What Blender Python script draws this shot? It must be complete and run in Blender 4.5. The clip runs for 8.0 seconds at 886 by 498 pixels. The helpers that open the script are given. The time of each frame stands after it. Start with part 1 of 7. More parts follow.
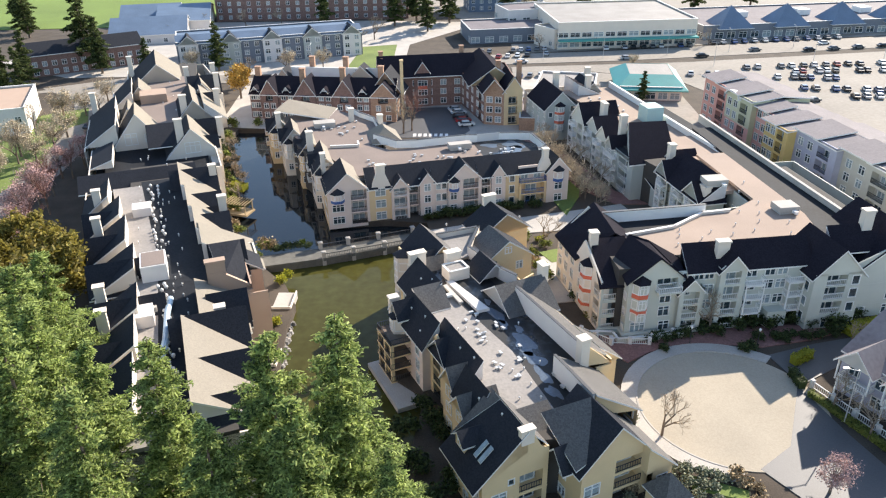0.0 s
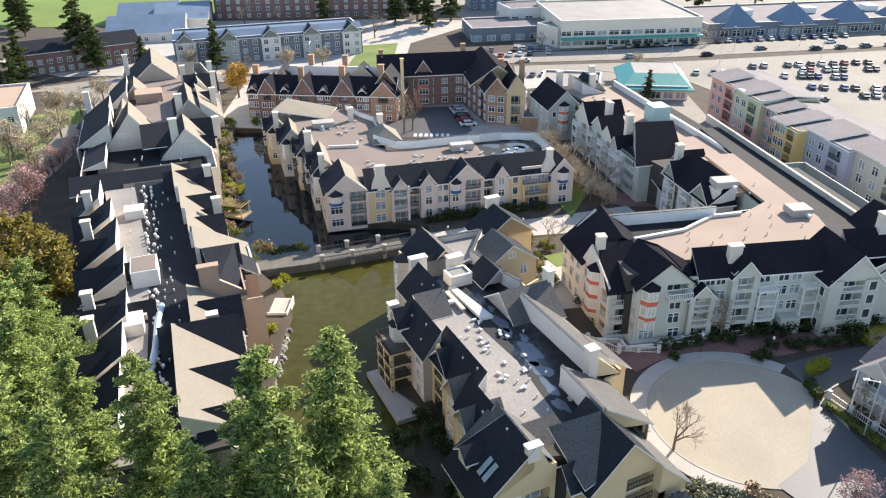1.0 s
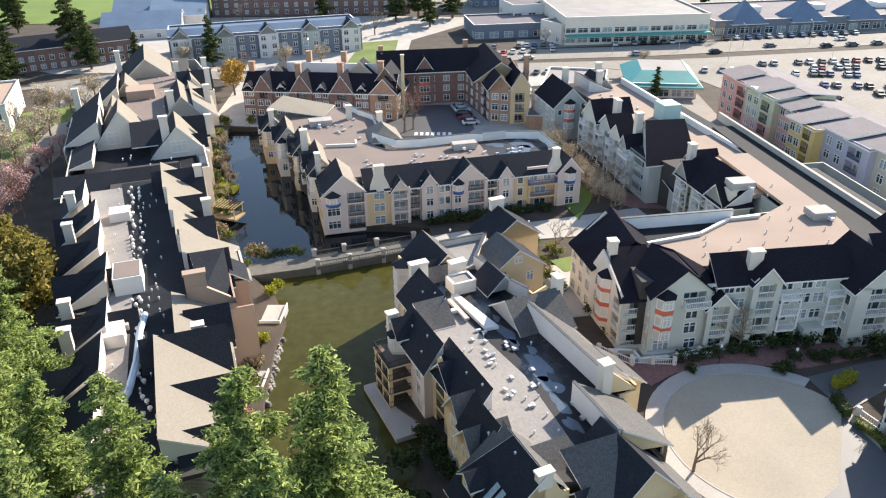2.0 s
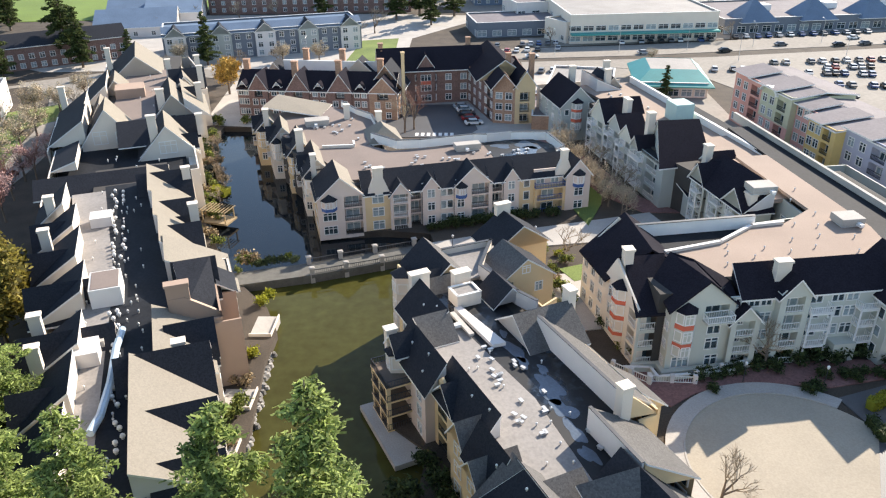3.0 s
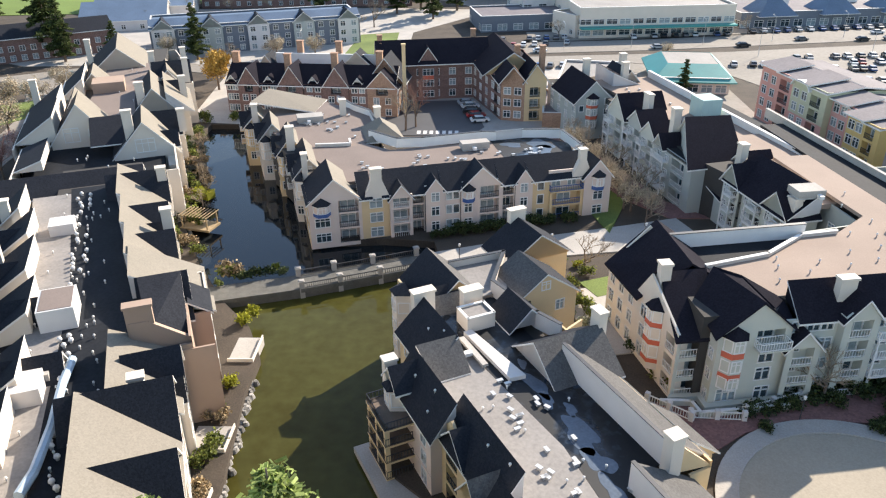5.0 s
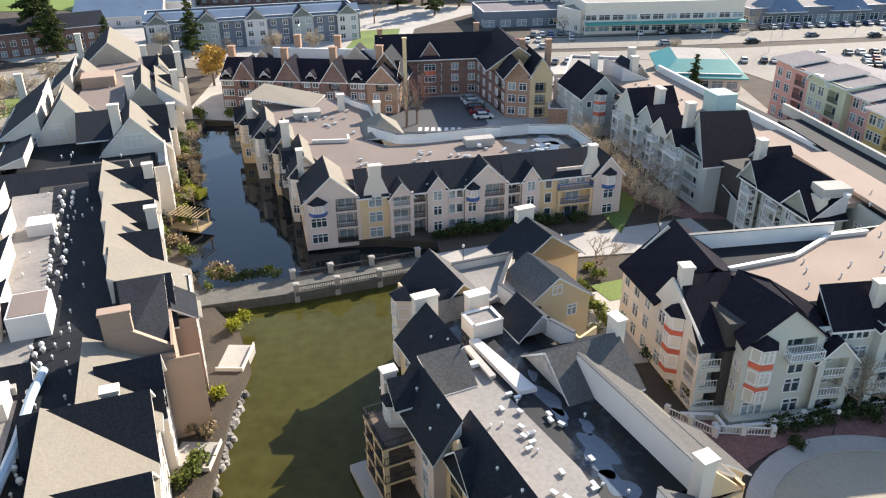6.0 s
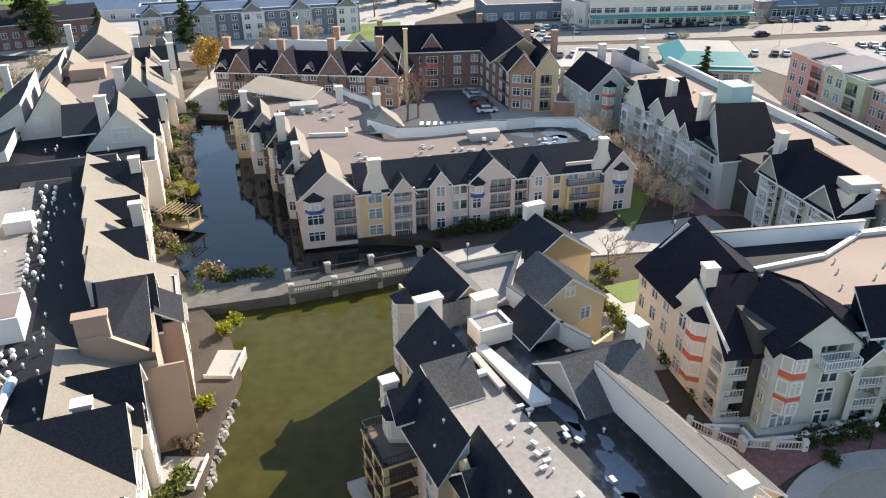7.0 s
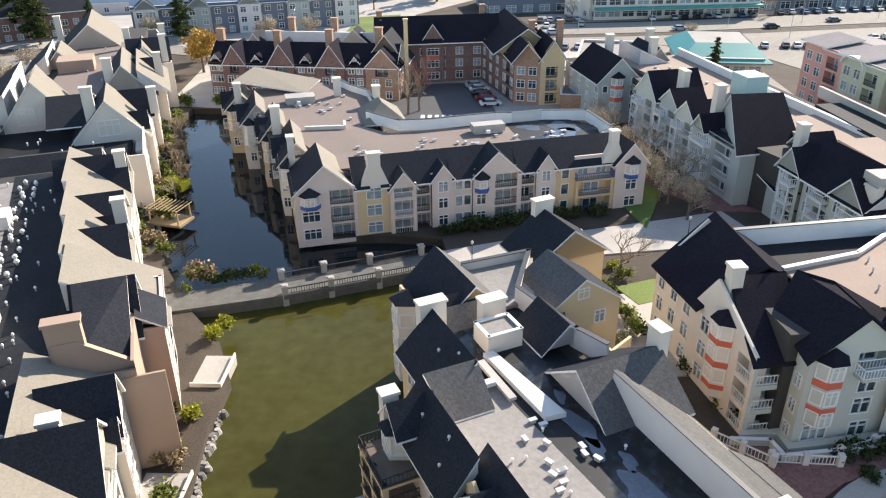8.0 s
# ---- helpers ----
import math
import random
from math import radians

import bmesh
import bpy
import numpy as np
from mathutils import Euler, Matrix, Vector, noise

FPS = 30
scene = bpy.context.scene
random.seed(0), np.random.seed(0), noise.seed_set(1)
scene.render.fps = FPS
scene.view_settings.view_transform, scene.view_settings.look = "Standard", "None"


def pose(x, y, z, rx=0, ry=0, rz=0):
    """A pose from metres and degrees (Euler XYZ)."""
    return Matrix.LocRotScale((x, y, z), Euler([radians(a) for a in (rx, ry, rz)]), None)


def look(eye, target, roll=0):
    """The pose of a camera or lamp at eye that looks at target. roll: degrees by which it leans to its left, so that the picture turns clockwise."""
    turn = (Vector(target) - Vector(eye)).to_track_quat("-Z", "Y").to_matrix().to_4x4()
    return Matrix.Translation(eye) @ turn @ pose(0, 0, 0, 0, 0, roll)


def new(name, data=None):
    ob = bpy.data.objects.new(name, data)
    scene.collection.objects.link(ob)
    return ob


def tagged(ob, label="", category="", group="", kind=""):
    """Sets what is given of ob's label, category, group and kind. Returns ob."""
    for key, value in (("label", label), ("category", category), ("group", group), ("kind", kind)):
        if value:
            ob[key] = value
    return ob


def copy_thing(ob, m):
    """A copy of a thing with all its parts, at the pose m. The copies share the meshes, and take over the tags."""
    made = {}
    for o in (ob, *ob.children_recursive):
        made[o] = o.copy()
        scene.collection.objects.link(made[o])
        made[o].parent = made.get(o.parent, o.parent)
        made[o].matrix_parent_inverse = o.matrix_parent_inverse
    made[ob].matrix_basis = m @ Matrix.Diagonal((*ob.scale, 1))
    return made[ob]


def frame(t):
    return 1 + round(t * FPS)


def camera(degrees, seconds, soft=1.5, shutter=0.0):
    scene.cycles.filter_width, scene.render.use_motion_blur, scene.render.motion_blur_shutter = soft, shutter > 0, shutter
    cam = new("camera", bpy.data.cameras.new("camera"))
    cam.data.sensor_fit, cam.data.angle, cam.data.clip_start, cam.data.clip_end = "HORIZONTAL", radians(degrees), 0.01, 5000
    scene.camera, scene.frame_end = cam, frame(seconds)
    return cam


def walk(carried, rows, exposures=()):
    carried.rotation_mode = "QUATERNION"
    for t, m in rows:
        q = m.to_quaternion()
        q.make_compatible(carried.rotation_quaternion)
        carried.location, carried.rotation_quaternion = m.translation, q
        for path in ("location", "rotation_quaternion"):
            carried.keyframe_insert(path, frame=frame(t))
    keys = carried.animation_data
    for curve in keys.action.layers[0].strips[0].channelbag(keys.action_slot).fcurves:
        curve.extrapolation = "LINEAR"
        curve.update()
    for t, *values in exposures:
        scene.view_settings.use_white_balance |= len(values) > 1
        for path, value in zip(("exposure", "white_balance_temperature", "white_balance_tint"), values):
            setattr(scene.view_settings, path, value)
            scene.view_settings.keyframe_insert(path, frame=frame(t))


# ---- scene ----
cam = camera(61.0, 8.0, soft=1.2)
PATH = [
    (0, (1.156, -1.419, 64.668), (1.103, 0.361, 63.757), -0.7),
    (0.5, (1.064, 0.309, 64.319), (1.01, 2.089, 63.408), -0.7),
    (1, (0.913, 2.444, 63.506), (0.858, 4.223, 62.594), -0.7),
    (1.5, (0.741, 5.19, 62.475), (0.685, 6.969, 61.561), -0.7),
    (3, (0.098, 15.324, 58.897), (0.039, 17.104, 57.986), -0.6),
    (3.5, (-0.195, 18.676, 57.844), (-0.254, 20.456, 56.933), -0.6),
    (4, (-0.54, 21.853, 56.687), (-0.598, 23.633, 55.776), -0.5),
    (4.5, (-0.888, 24.85, 55.529), (-0.946, 26.63, 54.618), -0.5),
    (6, (-1.614, 33.073, 51.557), (-1.675, 34.854, 50.649), -0.5),
    (6.5, (-1.929, 35.619, 50.355), (-1.99, 37.399, 49.444), -0.5),
    (7, (-2.189, 38.106, 49.094), (-2.251, 39.885, 48.181), -0.5),
    (7.5, (-2.404, 40.549, 47.814), (-2.466, 42.327, 46.9), -0.5),
    (8, (-2.679, 42.976, 46.658), (-2.742, 44.752, 45.74), -0.6),
]
walk(cam, [(t, look(eye, target, roll)) for t, eye, target, roll in PATH], exposures=[(0.0, 1.25), (3.0, 1.18), (5.0, 1.12), (8.0, 1.12)])

# ---------------------------------------------------------------- daylight
SUN_AZ, SUN_EL = 40.0, 29.0  # degrees clockwise from +y, and above the horizon
world = bpy.data.worlds.new("sky")
scene.world = world
world.use_nodes = True
wn = world.node_tree
sky = wn.nodes.new("ShaderNodeTexSky")
sky.sky_type, sky.sun_disc = "NISHITA", False
sky.sun_elevation, sky.sun_rotation = radians(SUN_EL), radians(SUN_AZ)
sky.air_density, sky.dust_density = 1.0, 0.4
wn.links.new(sky.outputs["Color"], wn.nodes["Background"].inputs["Color"])
wn.nodes["Background"].inputs["Strength"].default_value = 0.127
sun = new("sun", bpy.data.lights.new("sun", "SUN"))
sun.data.energy, sun.data.angle, sun.data.color = 4.8, radians(0.5), (1.0, 0.895, 0.77)
_az, _el = radians(SUN_AZ), radians(SUN_EL)
sun.matrix_world = look((math.sin(_az) * math.cos(_el) * 200, math.cos(_az) * math.cos(_el) * 200 + 100, math.sin(_el) * 200), (0, 100, 0))

# ---------------------------------------------------------------- materials


def mat(name, base, rough=0.8, vary=0.15, scale=1.0, fine=12.0, bump=0.15, metal=0.0, tint=None, island=0.0, spec=0.5, cells=0.0, rough_vary=0.0, leafy=0.0):
    """Two scales of noise over one real base colour, with fine relief."""
    m = bpy.data.materials.new(name)
    m.use_nodes = True
    nt = m.node_tree
    n, l = nt.nodes, nt.links
    p = n["Principled BSDF"]
    p.inputs["Roughness"].default_value, p.inputs["Metallic"].default_value = rough, metal
    p.inputs["Specular IOR Level"].default_value = spec
    co = n.new("ShaderNodeTexCoord")
    big = n.new("ShaderNodeTexNoise")
    big.inputs["Scale"].default_value, big.inputs["Detail"].default_value = scale, 5
    small = n.new("ShaderNodeTexNoise")
    small.inputs["Scale"].default_value, small.inputs["Detail"].default_value = fine, 3
    for t in (big, small):
        l.new(co.outputs["Object"], t.inputs["Vector"])
    add = n.new("ShaderNodeMath")
    add.operation = "ADD"
    l.new(big.outputs["Fac"], add.inputs[0])
    l.new(small.outputs["Fac"], add.inputs[1])
    half = n.new("ShaderNodeMath")
    half.operation, half.inputs[1].default_value = "MULTIPLY", 0.5
    l.new(add.outputs[0], half.inputs[0])
    fac = half.outputs[0]
    if cells:
        v = n.new("ShaderNodeTexVoronoi")
        v.inputs["Scale"].default_value = cells
        l.new(co.outputs["Object"], v.inputs["Vector"])
        sep = n.new("ShaderNodeSeparateColor")
        l.new(v.outputs["Color"], sep.inputs[0])
        mx = n.new("ShaderNodeMath")
        mx.operation = "MULTIPLY_ADD"
        mx.inputs[1].default_value = 0.35
        l.new(sep.outputs[0], mx.inputs[0])
        sc = n.new("ShaderNodeMath")
        sc.operation, sc.inputs[1].default_value = "MULTIPLY", 0.65
        l.new(fac, sc.inputs[0])
        l.new(sc.outputs[0], mx.inputs[2])
        fac = mx.outputs[0]
    if island:
        g = n.new("ShaderNodeNewGeometry")
        mi = n.new("ShaderNodeMix")
        mi.inputs[0].default_value = island
        l.new(fac, mi.inputs[2])
        l.new(g.outputs["Random Per Island"], mi.inputs[3])
        fac = mi.outputs[0]
    ramp = n.new("ShaderNodeValToRGB")
    lo = [c * (1 - vary * 1.6) for c in base]
    hi = [c * (1 + vary * 1.6) for c in (tint or base)]
    ramp.color_ramp.elements[0].position, ramp.color_ramp.elements[1].position = 0.25, 0.75
    ramp.color_ramp.elements[0].color, ramp.color_ramp.elements[1].color = (*lo, 1), (*hi, 1)
    l.new(fac, ramp.inputs[0])
    l.new(ramp.outputs[0], p.inputs["Base Color"])
    if rough_vary:
        rr = n.new("ShaderNodeMapRange")
        rr.inputs[1].default_value, rr.inputs[2].default_value = 0.52, 0.60
        rr.inputs[3].default_value, rr.inputs[4].default_value = rough, max(0.05, rough - rough_vary)
        l.new(big.outputs["Fac"], rr.inputs[0])
        l.new(rr.outputs[0], p.inputs["Roughness"])
    if leafy:
        tr = n.new("ShaderNodeBsdfTranslucent")
        mixs = n.new("ShaderNodeMixShader")
        mixs.inputs[0].default_value = leafy
        l.new(ramp.outputs[0], tr.inputs["Color"])
        l.new(p.outputs[0], mixs.inputs[1])
        l.new(tr.outputs[0], mixs.inputs[2])
        l.new(mixs.outputs[0], n["Material Output"].inputs["Surface"])
    if bump:
        b = n.new("ShaderNodeBump")
        b.inputs["Strength"].default_value, b.inputs["Distance"].default_value = bump, 0.05
        l.new(small.outputs["Fac"], b.inputs["Height"])
        l.new(b.outputs[0], p.inputs["Normal"])
    return m


CREAM = mat("cream_stucco", (0.72, 0.635, 0.53), 0.9, 0.06, 0.3, 25)
YELLOW = mat("ochre_stucco", (0.68, 0.51, 0.29), 0.9, 0.07, 0.3, 25)
PINK = mat("pink_stucco", (0.68, 0.56, 0.48), 0.9, 0.06, 0.3, 25)
BROWN = mat("tan_stucco", (0.40, 0.285, 0.21), 0.9, 0.06, 0.3, 25)
GREYGREEN = mat("sage_siding", (0.53, 0.53, 0.455), 0.85, 0.05, 0.3, 20)
SAGE = mat("green_siding", (0.40, 0.42, 0.385), 0.85, 0.05, 0.3, 20)
WHITEWALL = mat("pale_stucco", (0.66, 0.62, 0.58), 0.9, 0.07, 0.4, 25)
BRICK = mat("red_brick", (0.215, 0.128, 0.104), 0.9, 0.22, 0.6, 14, 0.3, cells=5)
BRICKLIGHT = mat("orange_brick", (0.36, 0.22, 0.145), 0.9, 0.18, 0.6, 14, 0.3, cells=5)
REDPAINT = mat("coral_paint", (0.60, 0.13, 0.07), 0.7, 0.08, 1, 20)
BLUEPAINT = mat("blue_paint", (0.04, 0.10, 0.28), 0.6, 0.1, 1, 20)
TRIM = mat("white_paint", (0.78, 0.76, 0.72), 0.6, 0.05, 0.7, 15, 0.05)
DARKTRIM = mat("dark_metal", (0.035, 0.036, 0.04), 0.5, 0.15, 1, 15, 0.05)
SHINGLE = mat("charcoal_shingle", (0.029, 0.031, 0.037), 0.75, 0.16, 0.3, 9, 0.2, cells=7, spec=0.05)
# sunlit copy of the charcoal shingle: sun put into the colour of lit slopes
SHINGLESUN = mat("sun_painted_shingle", (0.225, 0.20, 0.162), 0.85, 0.08, 0.3, 9, 0.2, cells=7, spec=0.2)
# half-lit copy of the charcoal shingle, grazing sun put into its grey
SHINGLEHALFSUN = mat("half_sun_shingle", (0.115, 0.11, 0.105), 0.8, 0.17, 0.3, 9, 0.25, cells=7, spec=0.05)
SHINGLEDARK = mat("plum_black_shingle", (0.021, 0.019, 0.025), 0.8, 0.15, 0.3, 9, 0.2, cells=7, spec=0.02)
ROOFLIGHT = mat("grey_membrane", (0.245, 0.225, 0.205), 0.75, 0.2, 0.16, 3, 0.1)
ROOFTAN = mat("tan_gravel", (0.33, 0.25, 0.195), 0.95, 0.12, 0.12, 6, 0.2)
ROOFBROWN = mat("brown_gravel", (0.21, 0.165, 0.14), 0.95, 0.14, 0.15, 6, 0.2)
# near-black for dark roofs, and for the terrace strip shaded by its ridge
ROOFDARK = mat("dark_membrane_and_shade", (0.014, 0.016, 0.020), 0.8, 0.4, 0.22, 2.5, 0.05, spec=0.2)
ROOFWET = mat("patched_wet_membrane", (0.012, 0.018, 0.028), 0.6, 0.5, 0.13, 1.2, 0.02, rough_vary=0.4, spec=0.4)
_rp = next(n for n in ROOFWET.node_tree.nodes if n.bl_idname == "ShaderNodeValToRGB").color_ramp  # silvery coating in patches
_rp.elements[0].position, _rp.elements[1].position = 0.52, 0.66
_rp.elements[1].color = (0.032, 0.045, 0.064, 1)
ROOFGREYFAR = mat("grey_metal_roof", (0.19, 0.17, 0.175), 0.8, 0.16, 0.2, 2, 0.05, spec=0.15)
TEALROOF = mat("teal_metal_roof", (0.05, 0.30, 0.27), 0.5, 0.12, 0.2, 3, 0.05)
BLUEROOF = mat("blue_grey_roof", (0.12, 0.17, 0.24), 0.6, 0.15, 0.2, 3, 0.05)
GLASS = mat("window_glass", (0.035, 0.055, 0.065), 0.06, 0.4, 0.5, 2, 0.0, spec=0.9)
BLIND = mat("curtained_glass", (0.28, 0.33, 0.34), 0.12, 0.25, 0.6, 2, 0.0, spec=0.8)
CORE = mat("light_blocking_dark", (0.05, 0.045, 0.04), 0.9, 0.1)
METAL = mat("galvanised_metal", (0.55, 0.55, 0.54), 0.4, 0.12, 2, 15, 0.05, metal=0.4)
DUCT = mat("pale_blue_duct", (0.40, 0.50, 0.58), 0.4, 0.15, 1.0, 8, 0.05)
CONCRETE = mat("concrete", (0.40, 0.37, 0.33), 0.9, 0.16, 0.25, 6, 0.15)
PLAZA = mat("plaza_concrete", (0.365, 0.315, 0.24), 0.92, 0.14, 0.12, 5, 0.12)
ASPHALT = mat("asphalt", (0.075, 0.075, 0.078), 0.6, 0.2, 0.12, 8, 0.15)
LOT = mat("worn_asphalt", (0.28, 0.252, 0.215), 0.85, 0.16, 0.04, 1.0, 0.1, spec=0.15)
REDPAVE = mat("red_brick_paving", (0.22, 0.11, 0.095), 0.9, 0.18, 0.3, 8, 0.2, cells=4)
SOIL = mat("bark_mulch", (0.065, 0.05, 0.036), 0.98, 0.4, 0.25, 5, 0.4)
GRASS = mat("lawn", (0.085, 0.14, 0.025), 0.95, 0.25, 0.12, 6, 0.4, tint=(0.14, 0.18, 0.04))
FIELD = mat("sunny_field", (0.13, 0.19, 0.03), 0.95, 0.25, 0.03, 2, 0.3)
CONIFER = mat("conifer_needles", (0.12, 0.19, 0.055), 0.7, 0.35, 0.4, 4, 0.0, tint=(0.32, 0.38, 0.12), island=0.5, spec=0.3, leafy=0.5)
DARKCONIFER = mat("dark_needles", (0.035, 0.055, 0.022), 0.8, 0.35, 0.4, 4, 0.0, tint=(0.08, 0.10, 0.03), island=0.5, spec=0.2, leafy=0.3)
LEAF = mat("shrub_leaves", (0.075, 0.11, 0.025), 0.7, 0.4, 0.6, 4, 0.0, tint=(0.16, 0.18, 0.04), island=0.5, spec=0.3, leafy=0.4)
LEAFDARK = mat("dark_shrub_leaves", (0.026, 0.046, 0.016), 0.7, 0.4, 0.6, 4, 0.0, tint=(0.06, 0.08, 0.025), island=0.5, spec=0.3, leafy=0.3)
LEAFYELLOW = mat("yellow_green_leaves", (0.30, 0.30, 0.03), 0.7, 0.3, 0.6, 4, 0.0, island=0.5, spec=0.3, leafy=0.4)
LEAFTAN = mat("dry_tan_twigs", (0.30, 0.22, 0.12), 0.9, 0.3, 0.6, 4, 0.0, island=0.5)
LEAFOLIVE = mat("olive_gold_leaves", (0.22, 0.18, 0.035), 0.8, 0.35, 0.6, 4, 0.0, island=0.5, leafy=0.4)
BARK = mat("grey_bark", (0.16, 0.12, 0.09), 0.95, 0.25, 1, 10, 0.3)
TWIG = mat("pale_twigs", (0.30, 0.24, 0.17), 0.95, 0.2, 1, 10, 0.1)
TWIGHAZE = mat("pale_twig_haze", (0.46, 0.38, 0.26), 0.95, 0.25, 1, 10, 0.0, island=0.4)
TWIGROSE = mat("rosy_twig_haze", (0.42, 0.27, 0.24), 0.95, 0.25, 1, 10, 0.0, island=0.4)
TWIGPINK = mat("russet_twigs", (0.24, 0.13, 0.10), 0.95, 0.2, 1, 10, 0.1)
STONE = mat("bank_stone", (0.32, 0.30, 0.27), 0.9, 0.3, 1, 8, 0.3, island=0.6)
PUDDLE = mat("wet_blue_coating", (0.075, 0.10, 0.135), 0.30, 0.25, 0.5, 4, 0.02, spec=0.6)
TYRE = mat("tyre_rubber", (0.02, 0.02, 0.02), 0.85, 0.1)
CARGLASS = mat("car_glass", (0.02, 0.025, 0.03), 0.08, 0.1, spec=0.8, bump=0)


def water(name, base, tint, rough, spec=0.3):
    m = mat(name, base, rough, 0.3, 0.05, 0.6, 0.0, tint=tint, spec=spec)
    nt = m.node_tree
    wv = nt.nodes.new("ShaderNodeTexNoise")
    wv.inputs["Scale"].default_value, wv.inputs["Detail"].default_value = 0.8, 4
    co = nt.nodes.new("ShaderNodeTexCoord")
    nt.links.new(co.outputs["Object"], wv.inputs["Vector"])
    b = nt.nodes.new("ShaderNodeBump")
    b.inputs["Strength"].default_value, b.inputs["Distance"].default_value = 0.05, 0.1
    nt.links.new(wv.outputs["Fac"], b.inputs["Height"])
    nt.links.new(b.outputs[0], nt.nodes["Principled BSDF"].inputs["Normal"])
    return m


POND = water("murky_pond_water", (0.074, 0.062, 0.011), (0.052, 0.052, 0.015), 0.04, 0.1)
CANAL = water("dark_canal_water", (0.012, 0.016, 0.020), (0.016, 0.018, 0.018), 0.04)


def paint(name, c):
    return mat(name, c, 0.3, 0.04, 1, 10, 0.0, spec=0.6)


CARPAINT = [paint("car_white", (0.7, 0.7, 0.68)), paint("car_silver", (0.42, 0.43, 0.44)), paint("car_black", (0.02, 0.02, 0.022)),
            paint("car_grey", (0.13, 0.135, 0.14)), paint("car_blue", (0.03, 0.08, 0.22)), paint("car_red", (0.28, 0.02, 0.02))]

# ---------------------------------------------------------------- mesh helpers


def mesh(name, verts, faces, mats, idx=None, smooth=False):
    me = bpy.data.meshes.new(name)
    me.from_pydata([tuple(v) for v in verts], [], [tuple(f) for f in faces])
    for m in (mats if isinstance(mats, (list, tuple)) else [mats]):
        me.materials.append(m)
    if idx is not None:
        me.polygons.foreach_set("material_index", idx)
    if smooth:
        me.polygons.foreach_set("use_smooth", [True] * len(me.polygons))
    me.update()
    return me


class Geo:
    """Gathers boxes, prisms and slabs for one mesh."""

    def __init__(self):
        self.v, self.f, self.i = [], [], []

    def add(self, verts, faces, i=0):
        k = len(self.v)
        self.v += verts
        self.f += [tuple(k + x for x in f) for f in faces]
        self.i += [i] * len(faces) if isinstance(i, int) else list(i)
        return self

    def box(self, x0, x1, y0, y1, z0, z1, i=0, top=None):
        t = i if top is None else top
        return self.add([(x0, y0, z0), (x1, y0, z0), (x1, y1, z0), (x0, y1, z0), (x0, y0, z1), (x1, y0, z1), (x1, y1, z1), (x0, y1, z1)],
                        [(3, 2, 1, 0), (4, 5, 6, 7), (0, 1, 5, 4), (1, 2, 6, 5), (2, 3, 7, 6), (3, 0, 4, 7)], [i, t, i, i, i, i])

    def taper(self, x, y, z0, z1, r0, r1, n=8, i=0):
        ring = [(math.cos(2 * math.pi * k / n), math.sin(2 * math.pi * k / n)) for k in range(n)]
        vs = [(x + r0 * c, y + r0 * s, z0) for c, s in ring] + [(x + r1 * c, y + r1 * s, z1) for c, s in ring]
        fs = [(k, (k + 1) % n, n + (k + 1) % n, n + k) for k in range(n)] + [tuple(range(n, 2 * n)), tuple(range(n - 1, -1, -1))]
        return self.add(vs, fs, i)

    def slab(self, quad, thick, top=0, side=1):
        """A roof plane: corners in order round the top face."""
        n = len(quad)
        nz = (Vector(quad[1]) - Vector(quad[0])).cross(Vector(quad[2]) - Vector(quad[1])).z
        q = list(quad) if nz > 0 else list(quad)[::-1]
        vs = [tuple(p) for p in q] + [(p[0], p[1], p[2] - thick) for p in q]
        fs = [tuple(range(n)), tuple(range(2 * n - 1, n - 1, -1))] + [(k + n, (k + 1) % n + n, (k + 1) % n, k) for k in range(n)]
        return self.add(vs, fs, [top, side] + [side] * n)

    def prism(self, poly, z0, z1, i=0, top=None):
        n = len(poly)
        area = sum(poly[k][0] * poly[(k + 1) % n][1] - poly[(k + 1) % n][0] * poly[k][1] for k in range(n))
        p = poly if area > 0 else poly[::-1]
        vs = [(x, y, z0) for x, y in p] + [(x, y, z1) for x, y in p]
        fs = [tuple(range(n, 2 * n)), tuple(range(n - 1, -1, -1))] + [(k, (k + 1) % n, n + (k + 1) % n, n + k) for k in range(n)]
        return self.add(vs, fs, [i if top is None else top] + [i] * (n + 1))

    def beam(self, p, q, r0, r1=None, n=4, i=0):
        p, q = Vector(p), Vector(q)
        d = q - p
        if d.length < 1e-6:
            return self
        d.normalize()
        s = d.orthogonal().normalized()
        t = d.cross(s)
        r1 = r0 if r1 is None else r1
        vs = [p + r0 * (math.cos(a) * s + math.sin(a) * t) for a in [2 * math.pi * k / n for k in range(n)]]
        vs += [q + r1 * (math.cos(a) * s + math.sin(a) * t) for a in [2 * math.pi * k / n for k in range(n)]]
        return self.add([tuple(v) for v in vs], [(k, (k + 1) % n, n + (k + 1) % n, n + k) for k in range(n)] + [tuple(range(n, 2 * n))], i)


def part(name, geo, mats, parent, label="", kind="", smooth=False):
    """Links a Geo, or a ready mesh, as one object under a thing or a part."""
    me = geo if isinstance(geo, bpy.types.Mesh) else mesh(name, geo.v, geo.f, mats, geo.i, smooth)
    ob = new(name, me)
    ob.parent = parent
    return tagged(ob, label=label, kind=kind)


def thing(name, label, category, m=None, group="", kind=""):
    ob = new(name)
    ob.empty_display_size = 0.5
    if m is not None:
        ob.matrix_world = m
    return tagged(ob, label=label, category=category, group=group, kind=kind)


def solid(name, geo, mats, label, category="", kind="", group="", smooth=False):
    """A thing that is one mesh."""
    ob = new(name, mesh(name, geo.v, geo.f, mats, geo.i, smooth))
    return tagged(ob, label=label, category=category, kind=kind, group=group)


